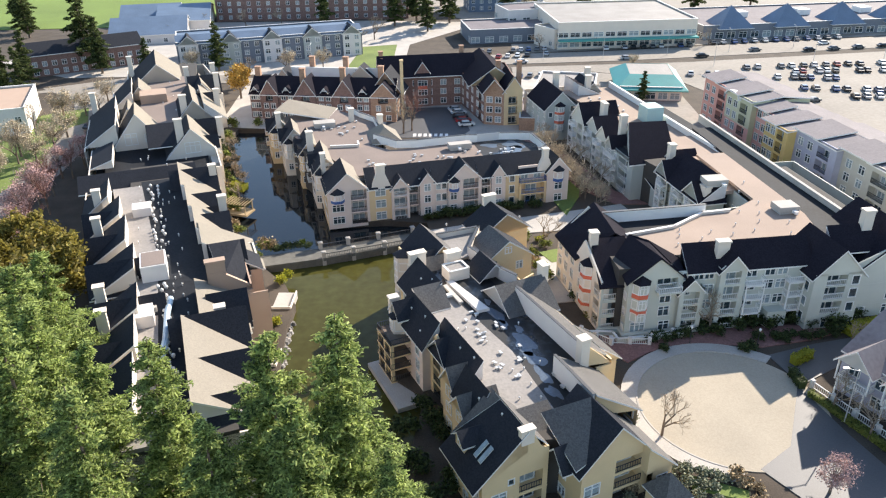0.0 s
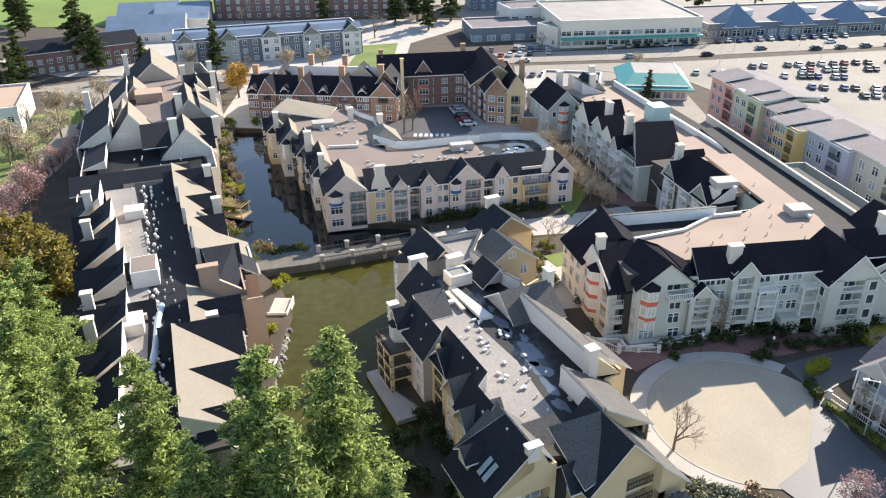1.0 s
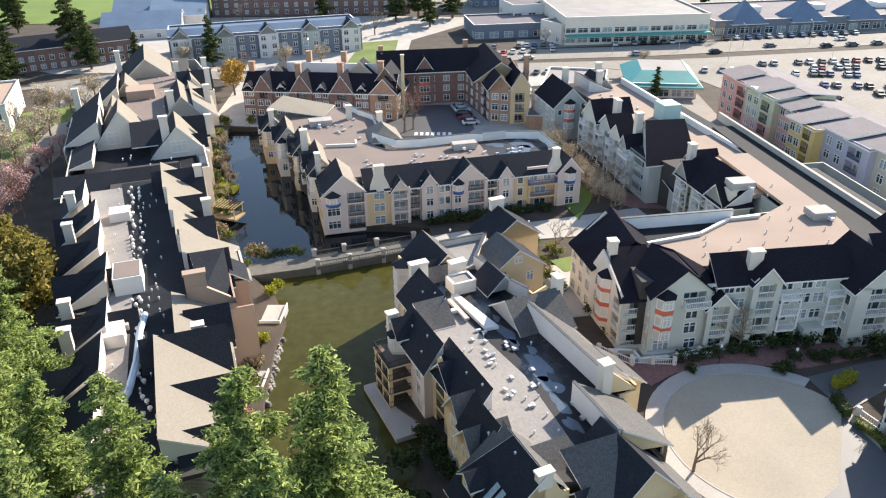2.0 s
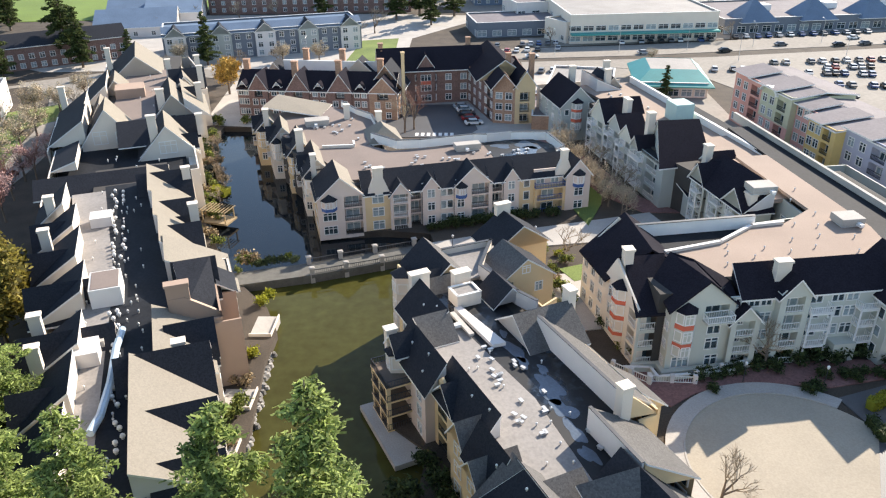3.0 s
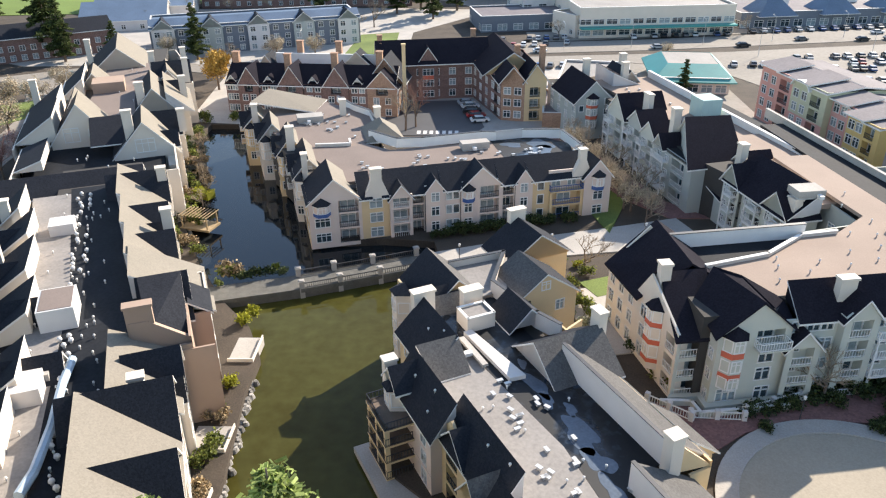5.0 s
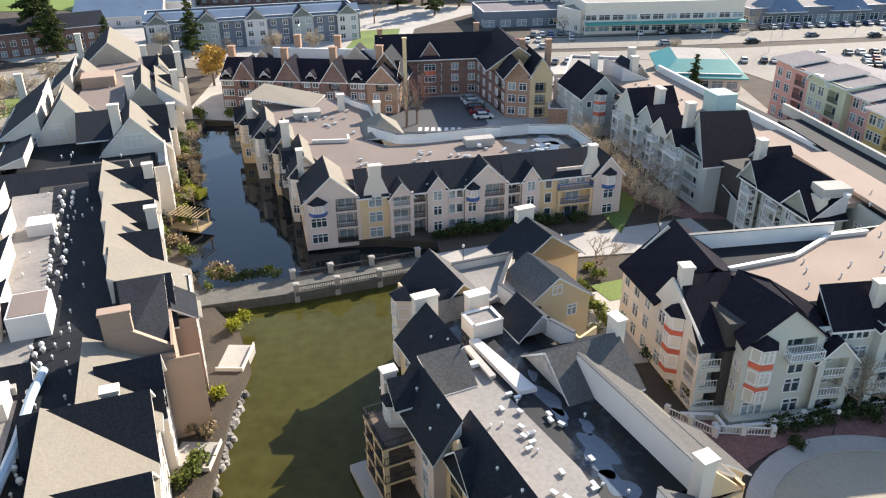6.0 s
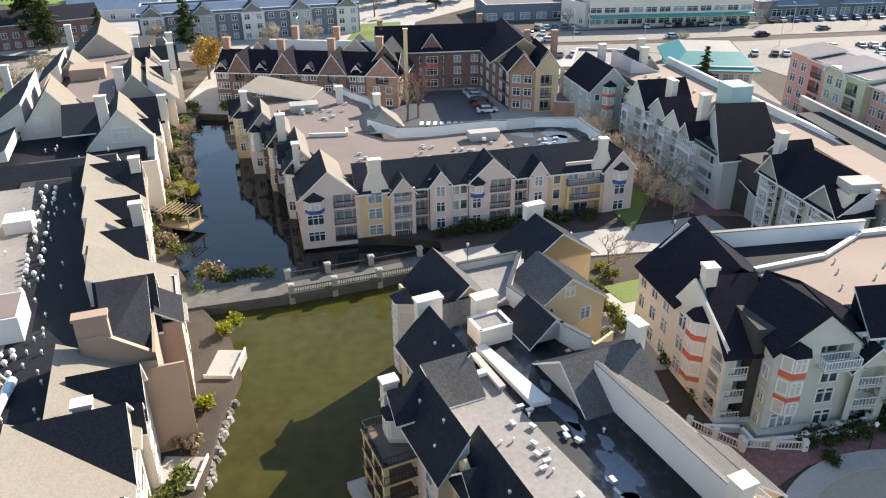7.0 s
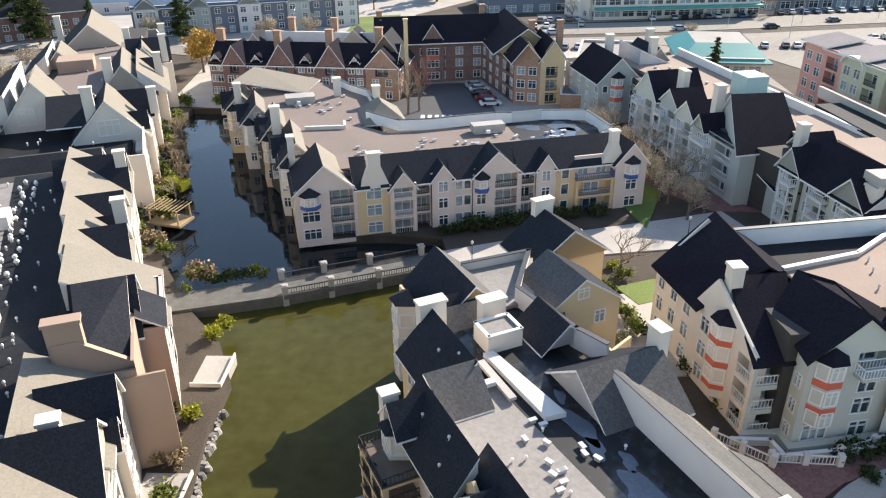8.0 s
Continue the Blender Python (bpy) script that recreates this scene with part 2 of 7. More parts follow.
def framed(o, u, z=0.0, wide=1.0, tall=1.0):
    """A building's own frame: its corner, the way of its front, and how far its plan and heights are stretched."""
    return pose(o[0], o[1], z, 0, 0, math.degrees(math.atan2(u[1], u[0]))) @ Matrix.Diagonal((wide, wide, tall, 1.0))


def plate(xs, zs, solid_cell, y0, y1):
    """One connected plate with openings: cell (i, j) of the grid is solid where solid_cell says so."""
    g, at = Geo(), {}

    def vid(i, j, k):
        if (i, j, k) not in at:
            at[i, j, k] = len(g.v)
            g.v.append((xs[i], y1 if k else y0, zs[j]))
        return at[i, j, k]

    nx, nz = len(xs) - 1, len(zs) - 1
    ok = lambda i, j: 0 <= i < nx and 0 <= j < nz and solid_cell(i, j)
    for i in range(nx):
        for j in range(nz):
            if not ok(i, j):
                continue
            q = ((i, j), (i + 1, j), (i + 1, j + 1), (i, j + 1))
            g.f.append(tuple(vid(*c, 0) for c in q))
            g.f.append(tuple(vid(*c, 1) for c in q[::-1]))
            for (c, e, di, dj) in ((q[0], q[1], 0, -1), (q[1], q[2], 1, 0), (q[2], q[3], 0, 1), (q[3], q[0], -1, 0)):
                if not ok(i + di, j + dj):
                    g.f.append((vid(*e, 0), vid(*c, 0), vid(*c, 1), vid(*e, 1)))
    g.i = [0] * len(g.f)
    return g

# ---------------------------------------------------------------- building kit
WINDOWS = {}


def window_mesh(w, h, style):
    key = (round(w, 2), round(h, 2), style)
    if key not in WINDOWS:
        c = 0.12
        bars = {"two": [0.0], "three": [-w / 6, w / 6], "one": []}[style]
        xs = sorted([-w / 2 - c, -w / 2, w / 2, w / 2 + c] + [x + e for x in bars for e in (-0.05, 0.05)])
        zs = [-h / 2 - c, -h / 2, h * 0.18, h * 0.18 + 0.07, h / 2, h / 2 + c]
        g = plate(xs, zs, lambda i, k: i % 2 == 0 or k in (0, 4) or (k == 2 and style != "one"), -0.06, 0.14)
        pane = Geo().box(-w / 2, w / 2, 0.10, 0.18, -h / 2, h / 2)
        WINDOWS[key] = (mesh("window", g.v, g.f, TRIM, g.i), mesh("pane", pane.v, pane.f, GLASS), mesh("pane", pane.v, pane.f, BLIND))
    return WINDOWS[key]


RNG = random.Random(7)


def window(th, A, d, s, z, w, h, style="two", off=0.0):
    """A framed window in a wall that starts at A and runs along d; z is its middle."""
    n = (d[1], -d[0])
    fr, dark, pale = window_mesh(w, h, style)
    ob = new("window", fr)
    ob.parent = th
    ob.matrix_local = pose(A[0] + d[0] * s + n[0] * off, A[1] + d[1] * s + n[1] * off, z, 0, 0, math.degrees(math.atan2(d[1], d[0])))
    pa = new("pane", pale if RNG.random() < 0.4 else dark)
    pa.parent = ob
    return ob


def railing(th, A, d, s0, s1, z, m, off=0.05, glassy=False, h=1.0):
    """A balcony guard of posts, two rails and thin balusters, or a solid panel."""
    n = (d[1], -d[0])
    L = s1 - s0
    k = max(2, int(L / 0.3))
    xs = [0.0, 0.06]
    for j in range(1, k):
        xs += [L * j / k - 0.018, L * j / k + 0.018]
    xs += [L - 0.06, L]
    g = plate(xs, [0.0, 0.08, 0.16, h - 0.1, h], lambda i, j: i % 2 == 0 or j in (1, 3), -0.03, 0.03)
    ob = part("railing", g, m, th)
    ob.matrix_local = pose(A[0] + d[0] * s0 + n[0] * off, A[1] + d[1] * s0 + n[1] * off, z, 0, 0, math.degrees(math.atan2(d[1], d[0])))
    return ob


def wall(th, A, B, z0, z1, m, wins=(), recs=(), peak=None, deep=1.5, band=None):
    """A wall from A to B, outside on its right, with windows (s, z, w, h, style) set into openings and recessed balconies
    (s0, s1, z0, z1, rail material). peak: (s, z) of a gable on top, or a list of points from end to start."""
    A, B = Vector(A), Vector(B)
    L = (B - A).length
    d = (B - A) / L
    n = Vector((d.y, -d.x))
    holes = [(s - w / 2, s + w / 2, z - h / 2, z + h / 2, 0.22) for s, z, w, h, *_ in wins if z + h / 2 < z1 and 0 < s < L]
    holes += [(a, b, c, e, deep) for a, b, c, e, *_ in recs]
    ss = sorted({0.0, L, *[round(x, 3) for q in holes for x in q[:2]]})
    zs = sorted({z0, z1, *[round(x, 3) for q in holes for x in q[2:4]]})
    g = Geo()

    def P(s, z, off=0.0):
        p = A + d * s + n * off
        return (p.x, p.y, z)

    for i in range(len(ss) - 1):
        for j in range(len(zs) - 1):
            cs, cz = (ss[i] + ss[i + 1]) / 2, (zs[j] + zs[j + 1]) / 2
            if any(q[0] - 1e-3 < cs < q[1] + 1e-3 and q[2] - 1e-3 < cz < q[3] + 1e-3 for q in holes):
                continue
            g.add([P(ss[i], zs[j]), P(ss[i + 1], zs[j]), P(ss[i + 1], zs[j + 1]), P(ss[i], zs[j + 1])], [(0, 1, 2, 3)])
    for a, b, c, e, dp in holes:
        q = [P(a, c), P(b, c), P(b, e), P(a, e), P(a, c, -dp), P(b, c, -dp), P(b, e, -dp), P(a, e, -dp)]
        fs = [(0, 4, 5, 1), (1, 5, 6, 2), (2, 6, 7, 3), (3, 7, 4, 0)]
        if dp > 0.5:
            fs.append((4, 7, 6, 5))
        g.add(q, fs)
    # inner leaf and top, so that the wall has thickness
    g.add([P(0, z0, -0.25), P(L, z0, -0.25), P(L, z1, -0.25), P(0, z1, -0.25), P(0, z1), P(L, z1)], [(3, 4, 5, 2)])
    if peak:
        pts = [peak] if not isinstance(peak, list) else peak
        k = len(pts)
        f = [P(0, z1), P(L, z1)] + [P(s, z) for s, z in pts]
        b = [P(0, z1, -0.25), P(L, z1, -0.25)] + [P(s, z, -0.25) for s, z in pts]
        g.add(f, [tuple(range(k + 2))])
        g.add(b, [tuple(range(k + 1, -1, -1))])
        g.add(f + b, [(x, x + k + 2, (x + 1) % (k + 2) + k + 2, (x + 1) % (k + 2)) for x in range(1, k + 2)])
    wa = part("wall", g, m, th)
    dd = (d.x, d.y)
    for s, z, w, h, *st in wins:
        window(th, (A.x, A.y), dd, s, z, w, h, st[0] if st else "two")
    for a, b, c, e, rm in recs:
        back = (A - n * (deep - 0.2))
        window(th, (back.x, back.y), dd, (a + b) / 2, c + 1.15, min(b - a - 0.4, 2.2), 2.0, "two")
        if rm:
            railing(th, (A.x, A.y), dd, a + 0.02, b - 0.02, c, rm, off=-0.08)
    if band:
        for z in band:
            gb = Geo()
            q = [P(-0.03, z - 0.1, 0.04), P(L + 0.03, z - 0.1, 0.04), P(L + 0.03, z + 0.1, 0.04), P(-0.03, z + 0.1, 0.04)]
            q += [P(-0.03, z - 0.1, 0.0), P(L + 0.03, z - 0.1, 0.0), P(L + 0.03, z + 0.1, 0.0), P(-0.03, z + 0.1, 0.0)]
            gb.add(q, [(0, 1, 2, 3), (3, 2, 6, 7), (4, 5, 1, 0), (0, 3, 7, 4), (1, 5, 6, 2)])
            part("string_course", gb, m, th)
    return wa


def slope(th, a0, a1, be, br, ze, zr, m, end=None, over=0.35, axis="a", back=None, name="roof_slope"):
    """A pitched roof plane along a (or b): eave at be, ridge at br, with closed end walls and a back wall down to `back`."""
    sg = 1 if br > be else -1
    k = (zr - ze) / abs(br - be)
    eo, zo = be - sg * over, ze - k * over

    def T(a, b, z):
        return (a, b, z) if axis == "a" else (b, a, z)

    g = Geo()
    g.slab([T(a0 - 0.2, eo, zo), T(a1 + 0.2, eo, zo), T(a1 + 0.2, br, zr), T(a0 - 0.2, br, zr)], 0.24)
    rf = part(name, g, [m, TRIM], th)
    base = ze - 0.3 if back is None else back
    q = []
    w = Geo()
    lo = [T(a0, be, ze - 0.3), T(a1, be, ze - 0.3), T(a1, br, zr - 0.12), T(a0, br, zr - 0.12), T(a0, br, base), T(a1, br, base), T(a0, be, min(base, ze - 0.31)), T(a1, be, min(base, ze - 0.31))]
    w.add(lo, [(0, 3, 4, 6), (1, 7, 5, 2), (3, 2, 5, 4)])
    part("end_wall", w, end or WHITEWALL, th)
    return rf


def gable(th, a, b0, b1, half, ze, zr, m, face=None, axis="b", over=0.35, ends=(True, True), name="gable_roof", m2=None):
    """A gabled roof whose ridge runs along b from b0 to b1 at a (or along a at b, with axis 'a'); end triangles in `face`."""
    k = (zr - ze) / half

    def T(x, y, z):
        return (x, y, z) if axis == "b" else (y, x, z)

    e = 0.3
    for sg in (-1, 1):
        g = Geo()
        g.slab([T(a + sg * (half + over), b0 - e * (1 if b1 > b0 else -1), ze - k * over), T(a + sg * (half + over), b1 + e * (1 if b1 > b0 else -1), ze - k * over), T(a, b1 + e * (1 if b1 > b0 else -1), zr), T(a, b0 - e * (1 if b1 > b0 else -1), zr)], 0.24)
        # m2: second shingle tone for one slope, sun or shade put into it
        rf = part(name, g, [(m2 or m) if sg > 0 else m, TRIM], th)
    if face:
        for on_, b in zip(ends, (b0, b1)):
            if on_:
                part("gable_end", Geo().add([T(a - half, b, ze - 0.15), T(a + half, b, ze - 0.15), T(a, b, zr - 0.15)], [(0, 1, 2), (2, 1, 0)]), face, th)
    return rf


def hip(th, a0, a1, b0, b1, ze, zr, m, over=0.35, name="hip_roof", ridge=0.0):
    g = Geo()
    a0, a1, b0, b1 = a0 - over, a1 + over, b0 - over, b1 + over
    ca, cb = (a0 + a1) / 2, (b0 + b1) / 2
    if a1 - a0 >= b1 - b0:
        r0, r1 = (ca - ridge / 2, cb, zr), (ca + ridge / 2 + 0.01, cb, zr)
        g.slab([(a0, b0, ze), (a1, b0, ze), r1, r0], 0.2).slab([(a1, b1, ze), (a0, b1, ze), r0, r1], 0.2)
        g.slab([(a1, b0, ze), (a1, b1, ze), r1], 0.2).slab([(a0, b1, ze), (a0, b0, ze), r0], 0.2)
    else:
        r0, r1 = (ca, cb - ridge / 2, zr), (ca, cb + ridge / 2 + 0.01, zr)
        g.slab([(a1, b0, ze), (a1, b1, ze), r1, r0], 0.2).slab([(a0, b1, ze), (a0, b0, ze), r0, r1], 0.2)
        g.slab([(a0, b0, ze), (a1, b0, ze), r0], 0.2).slab([(a1, b1, ze), (a0, b1, ze), r1], 0.2)
    return part(name, g, [m, TRIM], th)


def flat(th, poly, z, m, thick=0.5):
    return part("flat_roof", Geo().prism(poly, z - thick, z), m, th)


def rect(a0, a1, b0, b1):
    return [(a0, b0), (a1, b0), (a1, b1), (a0, b1)]


# unseen near-black filler added inside the walls to stop light
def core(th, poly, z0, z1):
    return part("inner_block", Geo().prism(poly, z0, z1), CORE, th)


def parapet(th, pts, z0, z1, m, w=0.3, cap=DARKTRIM):
    """A parapet wall along points, with a coping."""
    g, c = Geo(), Geo()
    for p, q in zip(pts, pts[1:]):
        p, q = Vector(p), Vector(q)
        d = (q - p).normalized()
        n = Vector((-d.y, d.x)) * w / 2
        e = d * w / 2
        r = [p + n - e, p - n - e, q - n + e, q + n + e]
        g.prism([tuple(x) for x in r], z0, z1)
        n2 = n * 1.5
        r2 = [p + n2 - e, p - n2 - e, q - n2 + e, q + n2 + e]
        c.prism([tuple(x) for x in r2], z1 + 0.002, z1 + 0.1)
    ob = part("parapet", g, m, th)
    part("coping", c, cap, ob)
    return ob


def chimney(th, a, b, z0, z1, wa=1.5, wb=0.9, m=None, shoulder=0.0):
    """A stuccoed stack with a projecting cap and flue pots; shoulder widens its foot along a."""
    g = Geo()
    g.box(a - wa / 2, a + wa / 2, b - wb / 2, b + wb / 2, z0, z1)
    if shoulder:
        g.add([(a - wa / 2 - shoulder, b - wb / 2 + .02, z0), (a + wa / 2 + shoulder, b - wb / 2 + .02, z0), (a + wa / 2, b - wb / 2 + .02, z1 - 1.6), (a - wa / 2, b - wb / 2 + .02, z1 - 1.6),
               (a - wa / 2 - shoulder, b + wb / 2 - .02, z0), (a + wa / 2 + shoulder, b + wb / 2 - .02, z0), (a + wa / 2, b + wb / 2 - .02, z1 - 1.6), (a - wa / 2, b + wb / 2 - .02, z1 - 1.6)],
              [(0, 1, 2, 3), (7, 6, 5, 4), (0, 3, 7, 4), (1, 5, 6, 2)])
    ch = part("chimney", g, m or WHITEWALL, th)
    cap = Geo().box(a - wa / 2 - 0.12, a + wa / 2 + 0.12, b - wb / 2 - 0.12, b + wb / 2 + 0.12, z1 + 0.002, z1 + 0.28)
    part("cap", cap, m or WHITEWALL, ch)
    return ch


def bay(th, A, d, s, z0, z1, m, w=2.4, out=1.0, bands=(), band_mat=None, roof=None, rows=(), wh=1.5):
    """A canted bay with windows on its three faces, coloured bands and a small hipped roof."""
    d = Vector(d).normalized()
    n = Vector((d.y, -d.x))
    c = Vector(A) + d * s
    p = [c - d * w / 2, c - d * w / 4 + n * out, c + d * w / 4 + n * out, c + d * w / 2]
    g = Geo().prism([tuple(x) for x in p], z0, z1)
    b = part("bay", g, m, th)
    for zb0, zb1 in bands:
        q = [c - d * (w / 2 + 0.05), c - d * (w / 4 + 0.03) + n * (out + 0.06), c + d * (w / 4 + 0.03) + n * (out + 0.06), c + d * (w / 2 + 0.05)]
        part("band", Geo().prism([tuple(x) for x in q], zb0, zb1), band_mat, b)
    for i in range(3):
        e = (p[i + 1] - p[i])
        L = e.length
        e.normalize()
        for z in rows:
            window(th, (p[i].x, p[i].y), (e.x, e.y), L / 2, z, L * 0.72, wh, "two" if i == 1 else "one", off=0.02)
    if roof:
        g = Geo()
        top = c + n * 0.1
        q = [c - d * (w / 2 + 0.25), c - d * (w / 4 + 0.12) + n * (out + 0.25), c + d * (w / 4 + 0.12) + n * (out + 0.25), c + d * (w / 2 + 0.25)]
        t = (top.x, top.y, z1 + 1.1)
        for i in range(3):
            g.add([(q[i].x, q[i].y, z1), (q[i + 1].x, q[i + 1].y, z1), t], [(0, 1, 2)])
        g.add([(x.x, x.y, z1) for x in q], [(3, 2, 1, 0)])
        part("bay_roof", g, roof, b)
    return b


def balcony(th, A, d, s0, s1, z, out, m, slab=TRIM, posts=0.0):
    """A projecting balcony: slab, guard on three sides, and posts down to the one below."""
    d = Vector(d).normalized()
    n = Vector((d.y, -d.x))
    A = Vector(A)
    p = [A + d * s0, A + d * s1, A + d * s1 + n * out, A + d * s0 + n * out]
    b = part("balcony", Geo().prism([tuple(x) for x in p], z - 0.2, z), slab, th)
    railing(b, tuple(A + n * out), (d.x, d.y), s0, s1, z, m, off=-0.05)
    railing(b, tuple(A + d * s0), (n.x, n.y), 0, out - 0.1, z, m, off=-0.05)
    railing(b, tuple(A + d * s1), (n.x, n.y), 0, out - 0.1, z, m, off=0.05)
    if posts:
        for x in (p[2] - n * 0.1 - d * 0.1, p[3] - n * 0.1 + d * 0.1):
            part("post", Geo().box(x.x - 0.09, x.x + 0.09, x.y - 0.09, x.y + 0.09, z - posts, z - 0.2), slab, b)
    return b


def grid(ss, zs, w=1.3, h=1.5, style="two"):
    return [(s, z, w, h, style) for s in ss for z in zs]


def spaced(L, n, edge=1.3):
    return [edge + (L - 2 * edge) * k / max(1, n - 1) for k in range(n)]


# ---------------------------------------------------------------- ground and water
SHORE = [(-26, 102.5), (-29, 109), (-34, 115), (-41, 126), (-47, 138), (-56, 161), (-60, 178), (-60, 194), (-52, 194), (-45, 178), (-37.4, 164.5), (-31, 150), (-27.6, 141), (-24, 134),
         (-14, 135), (-6, 134), (-4, 124), (-8.0, 111), (-9.0, 93.4), (-8.2, 83), (-4, 79), (-5, 70), (-10, 55), (-22, 48), (-24.5, 62), (-24.5, 82), (-26, 95.6)]


def ground_sheet():
    bm = bmesh.new()
    outer = [bm.verts.new((x, y, 1.2)) for x, y in ((-2400, -1500), (2400, -1500), (2400, 3500), (-2400, 3500))]
    inner = [bm.verts.new((x, y, 1.2)) for x, y in SHORE]
    es = [bm.edges.new((r[k], r[(k + 1) % len(r)])) for r in (outer, inner) for k in range(len(r))]
    bmesh.ops.triangle_fill(bm, use_beauty=True, use_dissolve=False, edges=es)
    for f in bm.faces:
        if f.normal.z < 0:
            f.normal_flip()
    low = [bm.verts.new((x, y, -1.0)) for x, y in SHORE]
    for k in range(len(inner)):
        j = (k + 1) % len(inner)
        bm.faces.new((inner[k], low[k], low[j], inner[j]))
    me = bpy.data.meshes.new("ground")
    bm.to_mesh(me)
    bm.free()
    me.materials.append(SOIL)
    tagged(new("ground", me), label="bare mulched ground between buildings and planting", category="ground", kind="structure")


ground_sheet()
solid("pond_water", Geo().prism([(-34.5, 116), (-4, 125.5), (-2, 40), (-34, 40)], -0.6, 0.0), POND, "still murky green pond water in sun", "water", "structure")
solid("canal_water", Geo().prism([(-70, 200), (-70, 110), (-34.4, 116.05), (-3.9, 125.55), (0, 140), (-40, 200)], -0.6, -0.006), CANAL, "still dark blue canal water", "water", "structure")


def sheet(name, pts, z, m, label, cat, thick=0.6):
    return solid(name, Geo().prism(pts, z - thick, z), m, label, cat, "structure")


def disc(c, r, n=64):
    return [(c[0] + r * math.cos(2 * math.pi * k / n), c[1] + r * math.sin(2 * math.pi * k / n)) for k in range(n)]


PC = (36.3, 77.6)
sheet("road_plaza", disc(PC, 12.1), 1.30, PLAZA, "round pale concrete turning circle", "road")
ring, kerb = Geo(), Geo()
ra, rb, rk = disc(PC, 12.25), disc(PC, 14.2), disc(PC, 12.05)
for k in range(9, 46):
    ring.prism([ra[k], rb[k], rb[k + 1], ra[k + 1]], 0.7, 1.42)
    kerb.prism([rk[k], ra[k], ra[k + 1], rk[k + 1]], 0.7, 1.47)
solid("pavement_ring", ring, CONCRETE, "curved concrete pavement round the turning circle", "pavement", "structure")
solid("kerb", kerb, CONCRETE, "pale kerb round the turning circle", "kerb", "structure")
sheet("road_east", [(45, 89), (47, 82), (54, 86.5), (64, 90), (90, 97), (90, 104), (64, 95), (53, 92)], 1.345, ASPHALT, "grey asphalt street", "road")
sheet("road_south", [(41, 70), (46.5, 82), (49, 72), (53, 60), (60, 45), (52, 40), (40, 60), (36, 66)], 1.31, ASPHALT, "shaded asphalt street", "road")
sheet("pavement_red", [(19.4, 94.4), (21, 91.2), (24.6, 87), (28, 89.5), (33, 91.6), (41, 91.4), (45, 91), (53, 93), (60, 96), (51, 97), (41, 96), (33, 94), (27, 92.4), (22, 94.4)], 1.36, REDPAVE, "red brick footpath", "pavement")
sheet("pavement_canal_walk", [(-9, 124), (-6, 130), (2, 133), (12, 136), (25, 140), (34, 143), (36, 137), (24, 131), (10, 128.5), (0, 125.5)], 1.38, CONCRETE, "grey concrete waterside path", "pavement")
sheet("pavement_garden", [(12, 118), (17, 120), (22, 116), (20, 104), (15, 103)], 1.37, CONCRETE, "pale garden path", "pavement")
sheet("pavement_court", [(33, 143), (26, 152), (22, 170), (16, 186), (20, 188), (28, 168), (34, 150), (40, 143)], 1.36, REDPAVE, "dim red paved alley", "pavement")
sheet("road_west", [(-96, 120), (-92, 140), (-93, 162), (-96, 185), (-97, 202), (-104, 225), (-112, 250), (-135, 236), (-118, 222), (-108, 200), (-104, 180), (-103, 150), (-106, 120)], 1.33, LOT, "street with parked cars", "road")
sheet("road_west_cross", [(-160, 228), (-135, 233), (-112, 248), (-88, 255), (-60, 245), (-62, 237), (-90, 246), (-112, 240), (-160, 218)], 1.34, LOT, "sunlit pale side street", "road")
sheet("road_main", [(-20, 262), (60, 271), (160, 290), (400, 340), (400, 362), (160, 308), (60, 287), (-20, 277)], 1.34, LOT, "wide sunlit main road", "road")
sheet("road_parking", [(18, 262), (80, 268), (160, 284), (300, 310), (300, 200), (150, 150), (105, 165), (82, 215), (70, 245), (45, 255), (18, 245)], 1.30, LOT, "glaring sunlit parking lot", "road")
sheet("road_mall_lot", [(20, 284), (60, 290), (160, 310), (400, 364), (400, 380), (160, 325), (60, 302), (20, 300)], 1.30, LOT, "parking strip before the shops", "road")
sheet("lawn_field", [(-330, 330), (-190, 336), (-150, 340), (-108, 372), (-60, 470), (-330, 560)], 1.40, FIELD, "bright green sunlit playing field", "lawn")
sheet("lawn_far", [(-40, 255), (-24, 262), (-25, 300), (-38, 296)], 1.36, GRASS, "small bright lawn", "lawn")
sheet("lawn_plaza", [(22.0, 70.0), (23.4, 72.4), (21.2, 77.0), (19.8, 76.6)], 1.43, GRASS, "strip of bright grass", "lawn")
sheet("lawn_plaza_south", [(27.6, 64.8), (33.5, 62.4), (33, 60.8), (27.2, 62.8)], 1.43, GRASS, "strip of bright grass", "lawn")
sheet("lawn_north", [(15, 121), (20, 123), (22, 119), (17, 117)], 1.42, GRASS, "small lit lawn by the path", "lawn")
sheet("lawn_west", [(-112, 188), (-104, 200), (-110, 214), (-122, 205)], 1.42, GRASS, "grass corner by the street", "lawn")
sheet("lawn_west_verge", [(-101, 140), (-100, 165), (-106, 186), (-124, 200), (-150, 180), (-150, 140)], 1.40, GRASS, "dry olive lawn under street trees", "lawn")
sheet("pavement_shops", [(44.2, 188), (67, 186), (68, 246), (46, 254), (44.2, 250)], 1.28, LOT, "pale paving beside the shops", "pavement")
sheet("lawn_gable", [(22, 137), (27, 150), (24, 158), (19, 150)], 1.39, GRASS, "shaded grass beside the building", "lawn")
sheet("pavement_far_streets", [(-134, 250), (-60, 254), (-20, 256), (-20, 300), (0, 330), (20, 345), (-40, 352), (-112, 350), (-150, 330), (-170, 270)], 1.27, CONCRETE, "pale streets and yards between far houses", "pavement")
